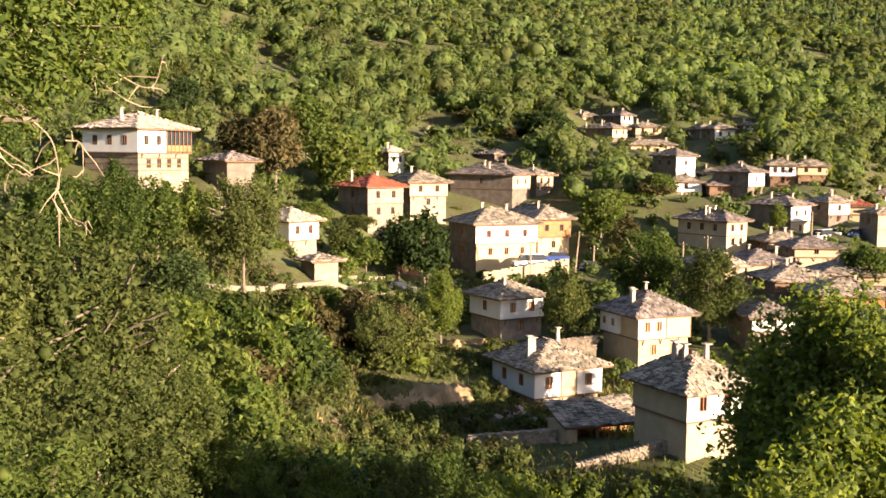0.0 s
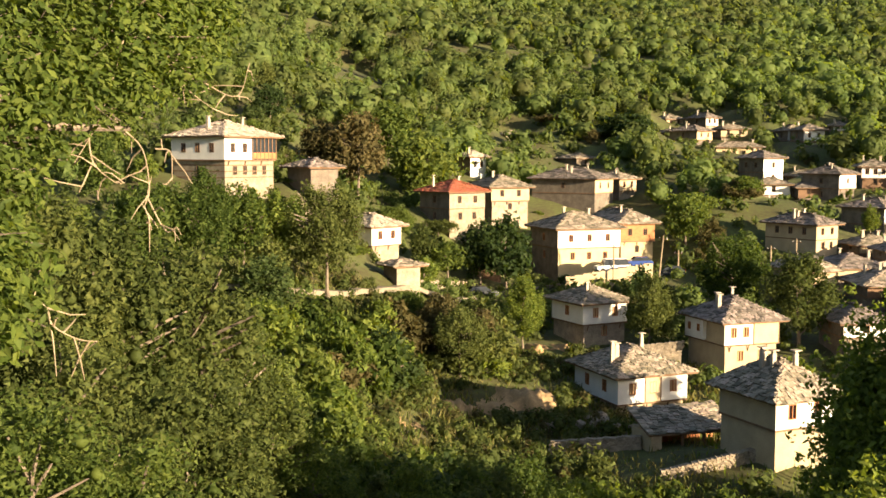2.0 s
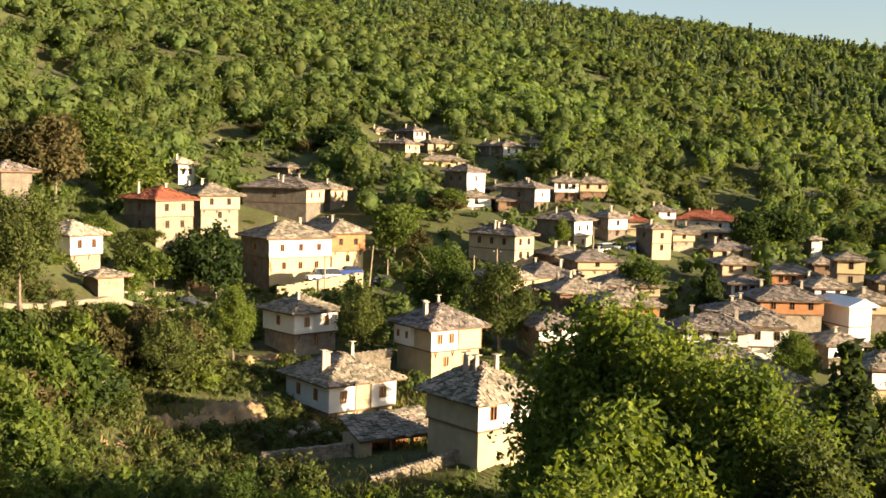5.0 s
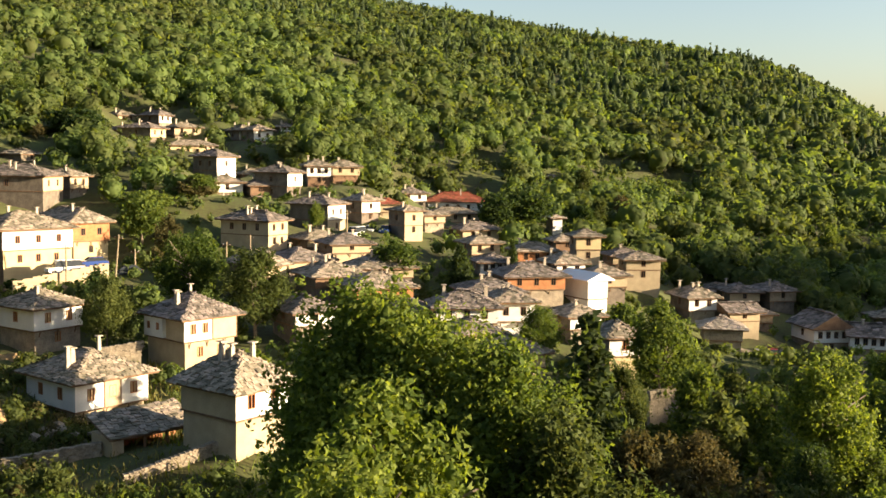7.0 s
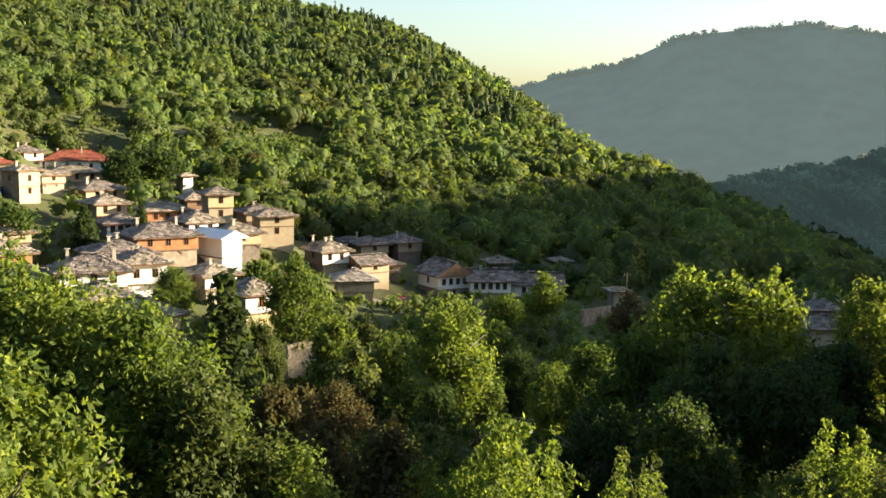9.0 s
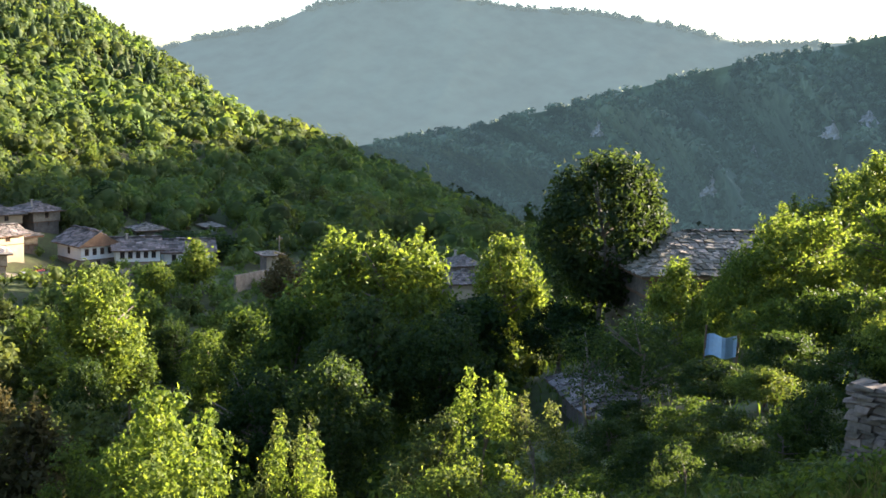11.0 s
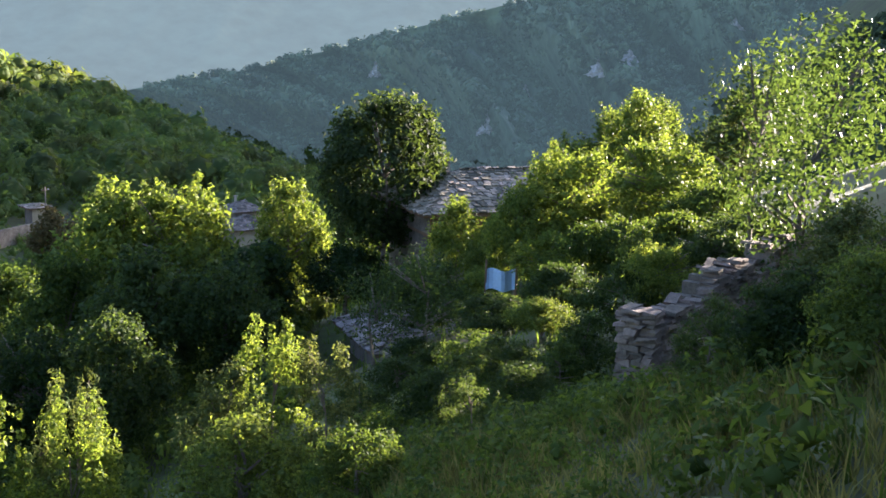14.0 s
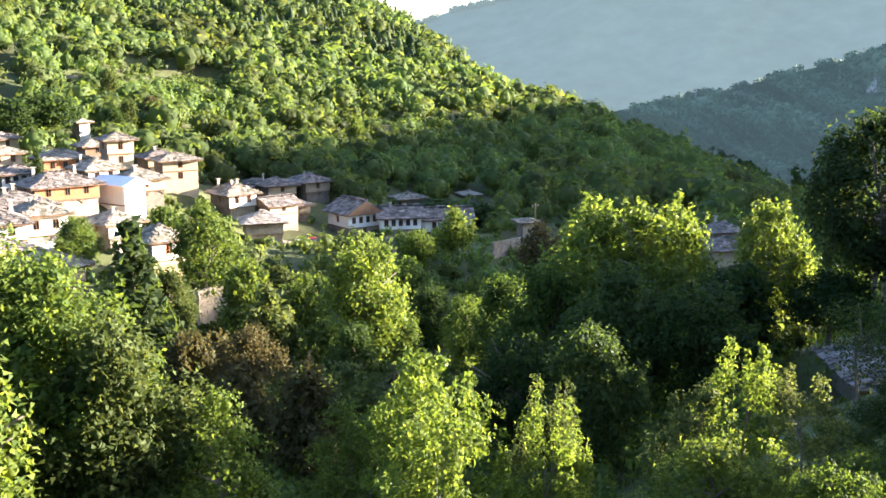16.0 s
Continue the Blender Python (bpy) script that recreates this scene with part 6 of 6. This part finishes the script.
rubble_wall((-21.51, 69.76, -23.50), (-14.93, 73.50, -21.62), 1.50, 0.50, 'stone terrace wall below the courtyard', 'stone', 0.26)
rubble_wall((-34.36, 104.50, -20.56), (-30.73, 105.62, -20.04), 0.90, 0.40, 'short stone garden wall', 'stone', 0.40)
rubble_wall((-63.48, 100.65, -15.45), (-65.27, 122.72, -18.20), 1.20, 0.50, 'roadside retaining wall of rough stone', 'stone', 0.40)
rubble_wall((-64.26, 76.62, -14.05), (-61.55, 74.97, -14.98), 1.60, 0.60, 'pale stone culvert wall below the lane', 'stone', 0.40)
rubble_wall((-73.22, 84.75, -7.54), (-70.29, 94.78, -6.75), 1.60, 0.50, 'garden retaining wall below the large house', 'stone', 0.40)
rubble_wall((20.95, 101.87, -24.70), (24.51, 104.15, -24.48), 1.90, 0.40, 'ruined stone wall in the gardens', 'stone', 0.40)
rubble_wall((42.57, 151.12, -29.59), (66.54, 148.80, -29.50), 0.80, 0.40, 'low stone wall along the yard', 'stone', 0.40)
rubble_wall((70.45, 132.43, -27.91), (79.02, 136.82, -28.25), 1.20, 0.40, 'broken stone wall with slab coping', 'stone', 0.40)
car(-61.16, 119.23, -18.27, 223.2, 'car_dark', 'dark car with red tail parked on the lane', 'hatch')
car(-50.39, 138.10, -16.08, 40.0, 'car_white', 'white pickup parked on the terrace', 'van')
car(-47.66, 141.17, -15.58, 33.7, 'car_blue', 'blue car parked on the terrace', 'hatch')
car(-43.69, 143.50, -16.87, 26.9, 'car_dark', 'dark car parked under trees', 'hatch')
car(47.42, 152.81, -28.77, 12.8, 'car_white', 'pale car parked in the yard', 'hatch')
car(49.23, 153.29, -28.75, 12.2, 'car_red', 'red car parked in the yard', 'hatch')
car(-14.70, 177.39, -13.52, 64.7, 'car_white', 'white van parked among houses', 'van')
car(-12.57, 181.57, -13.20, 84.0, 'car_white', 'white car parked among houses', 'hatch')
car(-9.91, 181.73, -13.17, 83.1, 'car_blue', 'blue car parked among houses', 'hatch')
pole(-42.99, 136.38, -16.58, 6.1, 7.0)
pole(-28.70, 155.37, -15.70, 3.9, 0.0)
pole(-31.72, 152.74, -15.50, 2.8, 0.0)
pole(79.89, 136.31, -28.19, 6.4, 0.0)
pole(-48.43, 133.49, -17.23, 5.4, 0.0)
pole(-16.05, 175.27, -13.39, 4.6, 0.0)
pole(-42.58, 143.83, -16.36, 3.2, 0.0)
lean_to((-23.65, 75.38, -22.73), (-19.05, 79.76, -22.14))
rubble_pile((-33.92, 79.03, -23.42), 26)
rubble_pile((-30.37, 81.53, -22.66), 14)
for place in EARTH:
    earth_slope(*place)
walnut([(-7.81, 6.25, 1.10, 0.60), (-7.48, 6.64, 1.13, 0.63), (-7.46, 7.38, 1.15, 0.63), (-7.48, 8.06, 1.28, 0.51), (-7.26, 6.13, 0.59, 0.49), (-7.27, 6.87, 0.68, 0.49), (-7.24, 7.60, 0.81, 0.35), (-7.67, 7.17, 1.67, 0.69), (-7.54, 8.01, 1.72, 0.60), (-7.10, 5.53, 0.55, 0.44), (-5.93, 4.59, -0.74, 0.35), (-5.95, 4.57, -1.08, 0.31), (-7.06, 5.59, -0.30, 0.27), (-7.30, 5.26, -0.12, 0.59), (-7.75, 5.49, 0.98, 0.83), (-7.68, 6.40, 0.07, 0.22), (-7.27, 8.25, 1.40, 0.27), (-5.73, 4.02, -0.78, 0.53)])
TWIGS.append(([(-7.65, 5.64, 0.27), (-7.47, 6.35, 0.25), (-7.19, 6.95, 0.24)], 0.060))
TWIGS.append(([(-7.24, 5.34, 0.37), (-7.26, 5.81, 0.52)], 0.070))
TWIGS.append(([(-7.30, 6.83, 0.83), (-7.29, 6.85, 0.35), (-7.12, 7.02, 0.06), (-7.08, 7.06, -0.32), (-7.11, 7.03, -0.49), (-7.10, 7.18, -0.68)], 0.009))
TWIGS.append(([(-7.25, 7.46, 0.99), (-7.05, 7.51, 0.66), (-6.86, 7.68, 0.45)], 0.009))
TWIGS.append(([(-7.21, 7.49, 0.91), (-7.05, 7.78, 0.71), (-6.81, 7.99, 0.58), (-6.78, 8.15, 0.91)], 0.009))
TWIGS.append(([(-7.44, 6.68, 0.30), (-7.42, 6.71, -0.06), (-7.29, 6.85, -0.25), (-7.23, 6.91, -0.25)], 0.009))
TWIGS.append(([(-7.10, 7.04, -0.37), (-6.99, 7.15, -0.69), (-6.93, 7.21, -0.69)], 0.009))
TWIGS.append(([(-7.18, 7.25, 0.06), (-7.08, 7.34, 0.03), (-7.07, 7.35, -0.21)], 0.009))
TWIGS.append(([(-6.08, 4.56, -0.86), (-6.03, 4.95, -1.04), (-5.98, 5.01, -1.21), (-5.95, 5.20, -1.33), (-5.94, 5.36, -1.37)], 0.009))
TWIGS.append(([(-7.42, 6.71, -0.06), (-7.50, 6.61, -0.34)], 0.009))
TWIGS.append(([(-7.21, 6.93, 1.09), (-7.36, 6.77, 0.37), (-7.53, 6.58, -0.09)], 0.009))
finish_walnut()
ruined_wall((13.99, 6.91, -5.59), (19.78, 7.04, -5.50), 1.75, 0.62)
tarp((32.39, 23.47, -10.05))
meadow_grass()


# ---- scattered trees in the village and on the near slopes ----
def clear_of(x, y, extra=0.0):
    return all((x - a) ** 2 + (y - b) ** 2 > (r + extra) ** 2 for a, b, r in HOUSES)


def scatter_near():
    rng = random.Random(11)
    count = 0
    for k in range(3000):
        a, d = rng.uniform(-56, 66), math.exp(rng.uniform(math.log(50), math.log(290)))
        x, y = d * math.sin(radians(a)), d * math.cos(radians(a))
        if not clear_of(x, y, 2.2) or bool(open_soil(x, y, 34.0)) or any((x - p) ** 2 + (y - q) ** 2 < (r + 1.3) ** 2 for p, q, r in TREE_SPOTS):
            continue
        if any(abs(math.degrees(math.atan2(hx, hy)) - a) < 3.6 and 0 < math.hypot(hx, hy) - d < 26 for hx, hy, r in HOUSES):
            kind, h, w = "bush", rng.uniform(1.0, 2.0), rng.uniform(1.6, 3.0)
        elif rng.random() < 0.4:
            kind, h, w = "bush", rng.uniform(1.8, 3.5), rng.uniform(2.5, 5)
        else:
            kind, h, w = "round", rng.uniform(4.5, 8), rng.uniform(4, 7)
        leaf = rng.choice(["leaf", "leaf", "leaf", "leaf_dark", "leaf_olive", "leaf_olive", "leaf_light", "leaf_brown"])
        tree(kind, x, y, h, w, leaf)
        count += 1
        if count >= 300:
            break


scatter_near()


# ---- woods on the mountainsides ----
def woods(name, seed, amount, lo, hi, material, cone, label, az=(-58, 75), keep=None, size=(5.0, 9.0), cards=40, grain=0.21, front=0.0, soil=14.0):
    rng = np.random.default_rng(seed)
    a = np.radians(rng.uniform(az[0], az[1], amount))
    d = np.sqrt(rng.uniform(lo * lo, hi * hi, amount))
    x, y = d * np.sin(a), d * np.cos(a)
    ok = ~open_soil(x, y, soil)
    for hx, hy, r in HOUSES:
        ok &= (x - hx) ** 2 + (y - hy) ** 2 > (r + 2) ** 2
        hd = math.hypot(hx, hy)
        if front and hd > 70:
            side = np.abs(hx * y - hy * x) / hd
            along = (hx * x + hy * y) / hd - hd
            ok &= ~((side < r + 1.5) & (along < 0) & (along > -front))
    if keep is not None:
        ok &= keep(x, y, d, np.degrees(a), rng)
    x, y, d = x[ok], y[ok], d[ok]
    z = height(x, y)
    n = len(x)
    h = rng.uniform(size[0], size[1], n) * np.where(rng.random(n) < 0.15, 1.3, 1.0)
    w = h * (rng.uniform(0.75, 1.1, n) if not cone else rng.uniform(0.42, 0.62, n))
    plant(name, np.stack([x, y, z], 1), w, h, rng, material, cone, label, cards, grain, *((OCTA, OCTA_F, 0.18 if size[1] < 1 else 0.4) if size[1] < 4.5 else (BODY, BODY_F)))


def plant(name, foot, w, h, rng, material, cone, label, cards, grain, body=BODY, body_f=BODY_F, core=0.43):
    """Tree crowns at the given feet: a solid lumpy body that fills and shades the crown, and a coat of leaf sprays."""
    n = len(foot)
    size = np.stack([w, w, h], 1)[:, None, :]
    c = rng.normal(size=(n, cards, 3))
    c /= np.linalg.norm(c, axis=2)[..., None]
    out = c.copy()
    corners = len(body)
    body = np.repeat(body[None], n, 0) * rng.uniform(0.74, 1.06, (n, corners, 1))
    if cone:
        t = rng.random((n, cards)) ** 1.4
        c[..., :2] *= ((1 - t) * 0.55)[..., None]
        c[..., 2] = t * 1.02
        out[..., 2] = np.abs(out[..., 2]) * 0.5 + 0.25
        up = (body[..., 2:3] + 1) / 2
        body = np.concatenate([body[..., :2] * (1.05 - up) * 0.72, up * 0.96], 2)
    else:
        bump = 1 + 0.25 * np.sin(c[..., 0] * 5 + rng.uniform(0, 6, (n, 1))) * np.sin(c[..., 1] * 5 + rng.uniform(0, 6, (n, 1)))
        c *= (rng.uniform(0.82, 1.06, (n, cards)) * bump)[..., None] * 0.5
        c[..., 2] = c[..., 2] * 0.9 + 0.5
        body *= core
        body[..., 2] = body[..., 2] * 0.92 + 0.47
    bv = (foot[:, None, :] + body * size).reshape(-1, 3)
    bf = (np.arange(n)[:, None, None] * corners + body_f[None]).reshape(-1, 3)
    tagged(new(name + "_inner", np_mesh(name, bv, bf, M[material], True)), label=label + ", solid bodies that shade the crowns", category="forest", kind="stuff")
    cen = foot[:, None, :] + c * size
    nrm = out + rng.normal(size=out.shape) * 0.32 + np.array([0, 0, 0.15])
    v, f = leaf_cards(cen.reshape(-1, 3), nrm.reshape(-1, 3), np.repeat(w * grain, cards), rng, 1.4, True)
    tagged(new(name, np_mesh(name, v, f, M[material])), label=label, category="forest", kind="stuff")


def thin(x, y, d, a, rng):
    """Meadows and clearings with uneven edges."""
    g = np.sin(x * 0.021 + 2 * np.sin(y * 0.013)) * np.sin(y * 0.027 + np.sin(x * 0.017))
    return (g < 0.72) | (rng.random(len(x)) < 0.4)


def upper(x, y, d, a, rng):
    """The conifer belt: high up, and lower towards the spur's end."""
    return (height(x, y) > 38 - 1.5 * a + 12 * np.sin(x * 0.012) * np.sin(y * 0.01)) & (a < 30) & (rng.random(len(x)) < 0.6)


def below(x, y, d, a, rng):
    return thin(x, y, d, a, rng) & (~upper(x, y, d, a, rng) | (rng.random(len(x)) < 0.45))


woods("hillside_wood", 3, 21000, 330, 800, "forest", False, "dense broadleaf wood covering the hillside", (-56, 50), below, (3.6, 7.6), 26, 0.24, 30.0)
woods("lower_wood", 9, 3000, 185, 330, "forest", False, "broadleaf trees on the slopes above the village", (-56, 60), thin, (3.2, 6.8), 95, 0.14, 45.0)
woods("conifer_wood", 4, 9500, 420, 900, "pinewood", True, "dark conifer wood along the upper slopes", (-50, 34), upper, (4.8, 9.0), 30, 0.3, 0.0)
woods("gorge_wood", 13, 1500, 150, 430, "gorge", False, "woodland on the steep side of the gorge", (59, 86), None, (4, 7), 40, 0.22)
woods("hillside_scrub", 5, 5600, 120, 330, "forest", False, "scrub and small trees among the houses", (-56, 62), None, (1.2, 3.4), 40, 0.2, 18.0)
woods("undergrowth", 6, 1500, 34, 70, "leaf", False, "tangled undergrowth of brambles and weeds", (-60, 44), None, (1.0, 2.2), 100, 0.12)
woods("slope_brush", 7, 5200, 55, 165, "forest", False, "low brush between gardens and walls", (-60, 66), None, (0.7, 1.8), 60, 0.18, 2.0)
woods("village_brush", 17, 5200, 120, 335, "forest", False, "low bushes and weeds between the houses", (-56, 62), None, (0.7, 1.7), 24, 0.26)
woods("ravine_scrub", 15, 900, 58, 112, "leaf_olive", False, "low olive scrub on the ravine's slopes", (-36, -17), None, (0.6, 1.5), 60, 0.17, 0.0, 3.0)
woods("ravine_brambles", 16, 420, 58, 112, "leaf_brown", False, "rusty brambles and dry weeds in the ravine", (-36, -17), None, (0.5, 1.3), 60, 0.16, 0.0, 3.0)
woods("leafy_weeds", 12, 1300, 5, 24, "leaf", False, "low leafy weeds in the meadow", (28, 84), None, (0.22, 0.6), 110, 0.11)


# ---- the mountains across the gorge ----
class Range:
    """A mountainside rising from a foot line to a skyline, cut by slanting ravines. Lines: (azimuth, value) along the skyline's degrees, the ridge's and foot's distance."""

    def __init__(self, sky, ridge, foot, foot_z, cut, slant, seed):
        self.sky, self.ridge, self.foot, self.foot_z, self.cut, self.slant = sky, ridge, foot, foot_z, cut, slant
        rng = np.random.default_rng(seed)
        self.waves = [(k, rng.uniform(0, 6.3), 1.0 / k ** 0.8) for k in (0.35, 0.8, 1.7, 3.1, 5.3)]

    def at(self, az, t):
        line = lambda pts: np.interp(az, [p[0] for p in pts], [p[1] for p in pts])
        dr, df = line(self.ridge), line(self.foot)
        u = az + self.slant * t
        fold = sum(w * (1 - 2 * np.abs(np.sin(u * k + ph + 0.6 * np.sin(t * 4 + ph)))) for k, ph, w in self.waves)
        deep = np.sin(np.clip(t, 0, 1) * np.pi) ** 0.7
        d = df + (dr - df) * t - fold * self.cut * deep
        zr = dr * np.tan(np.radians(line(self.sky)))
        z = self.foot_z + (zr - self.foot_z) * np.minimum(t, 2 - t) ** 1.1 + 0.12 * self.cut * fold * deep
        return np.stack([d * np.sin(np.radians(az)), d * np.cos(np.radians(az)), z], -1)

    def build(self, name, az, material, label):
        a, t = np.arange(az[0], az[1] + 0.01, 0.3), np.concatenate([np.linspace(0, 1, 46), [1.12, 1.4]])
        A, T = np.meshgrid(a, t, indexing="ij")
        v, m = self.at(A, T).reshape(-1, 3), len(t)
        i, j = np.meshgrid(np.arange(len(a) - 1), np.arange(m - 1), indexing="ij")
        k = (i * m + j).ravel()
        tagged(new(name, np_mesh(name, v, np.stack([k, k + m, k + m + 1, k + 1], 1), M[material], True)), label=label, category="mountain", kind="structure")

    def clothe(self, name, seed, amount, az, material, label, size, cards, low=0.02):
        rng = np.random.default_rng(seed)
        a, t = rng.uniform(*az, amount), low + (1 - low) * rng.uniform(0, 1.0, amount) ** 0.8
        bare = np.sin(a * 2.3 + 3 * t) * np.sin(t * 11 + a) > 0.55
        p = self.at(a[~bare], t[~bare]) - np.array([0, 0, 0.5])
        h = rng.uniform(*size, len(p))
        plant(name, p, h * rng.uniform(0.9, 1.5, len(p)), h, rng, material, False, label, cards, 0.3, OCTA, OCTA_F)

    def crag(self, az, el, w, h):
        """A pale rock face standing out of the slope where the line of sight meets it."""
        t = np.linspace(0.02, 1, 200)
        p = self.at(np.full(200, az), t)
        i = int(np.argmin(np.abs(np.degrees(np.arctan2(p[:, 2], np.hypot(p[:, 0], p[:, 1]))) - el)))
        rng = np.random.default_rng(int(az * 10))
        b = Build()
        n, m = 18, 14
        for q in range(n):
            for r in range(m):
                u, s = q / (n - 1) - 0.5, r / (m - 1)
                b.v.append((u * w * (1 - 0.6 * s) + rng.normal() * w * 0.035, s * h * 0.7 - 6 * (1 - (2 * u) ** 2) + rng.normal() * h * 0.09, s * h * (1 - abs(u) * 1.4) + rng.normal() * h * 0.05 - h * 0.4))
        b.f += [(q * m + r, (q + 1) * m + r, (q + 1) * m + r + 1, q * m + r + 1) for q in range(n - 1) for r in range(m - 1)]
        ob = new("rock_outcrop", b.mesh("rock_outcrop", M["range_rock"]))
        ob.matrix_world = pose(*p[i], 0, 0, -az)
        tagged(ob, label="pale limestone crag on the wooded mountainside", category="rock", group="crags")


# Up to 55 degrees this ridge models the edge of a shadow in the haze.
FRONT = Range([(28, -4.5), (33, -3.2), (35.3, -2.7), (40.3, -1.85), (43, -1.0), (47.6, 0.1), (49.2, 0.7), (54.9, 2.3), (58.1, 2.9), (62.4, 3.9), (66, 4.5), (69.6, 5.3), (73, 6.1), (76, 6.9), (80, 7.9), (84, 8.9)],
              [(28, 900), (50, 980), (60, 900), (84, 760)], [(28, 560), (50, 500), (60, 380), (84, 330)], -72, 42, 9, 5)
# Past 73 degrees, out of view, the ridge height is set to shade the valley.
FRONT.build("mountain_front", (28, 84), "range", "steep wooded gorge side cut by ravines, left skyline shaped from a shadow edge")
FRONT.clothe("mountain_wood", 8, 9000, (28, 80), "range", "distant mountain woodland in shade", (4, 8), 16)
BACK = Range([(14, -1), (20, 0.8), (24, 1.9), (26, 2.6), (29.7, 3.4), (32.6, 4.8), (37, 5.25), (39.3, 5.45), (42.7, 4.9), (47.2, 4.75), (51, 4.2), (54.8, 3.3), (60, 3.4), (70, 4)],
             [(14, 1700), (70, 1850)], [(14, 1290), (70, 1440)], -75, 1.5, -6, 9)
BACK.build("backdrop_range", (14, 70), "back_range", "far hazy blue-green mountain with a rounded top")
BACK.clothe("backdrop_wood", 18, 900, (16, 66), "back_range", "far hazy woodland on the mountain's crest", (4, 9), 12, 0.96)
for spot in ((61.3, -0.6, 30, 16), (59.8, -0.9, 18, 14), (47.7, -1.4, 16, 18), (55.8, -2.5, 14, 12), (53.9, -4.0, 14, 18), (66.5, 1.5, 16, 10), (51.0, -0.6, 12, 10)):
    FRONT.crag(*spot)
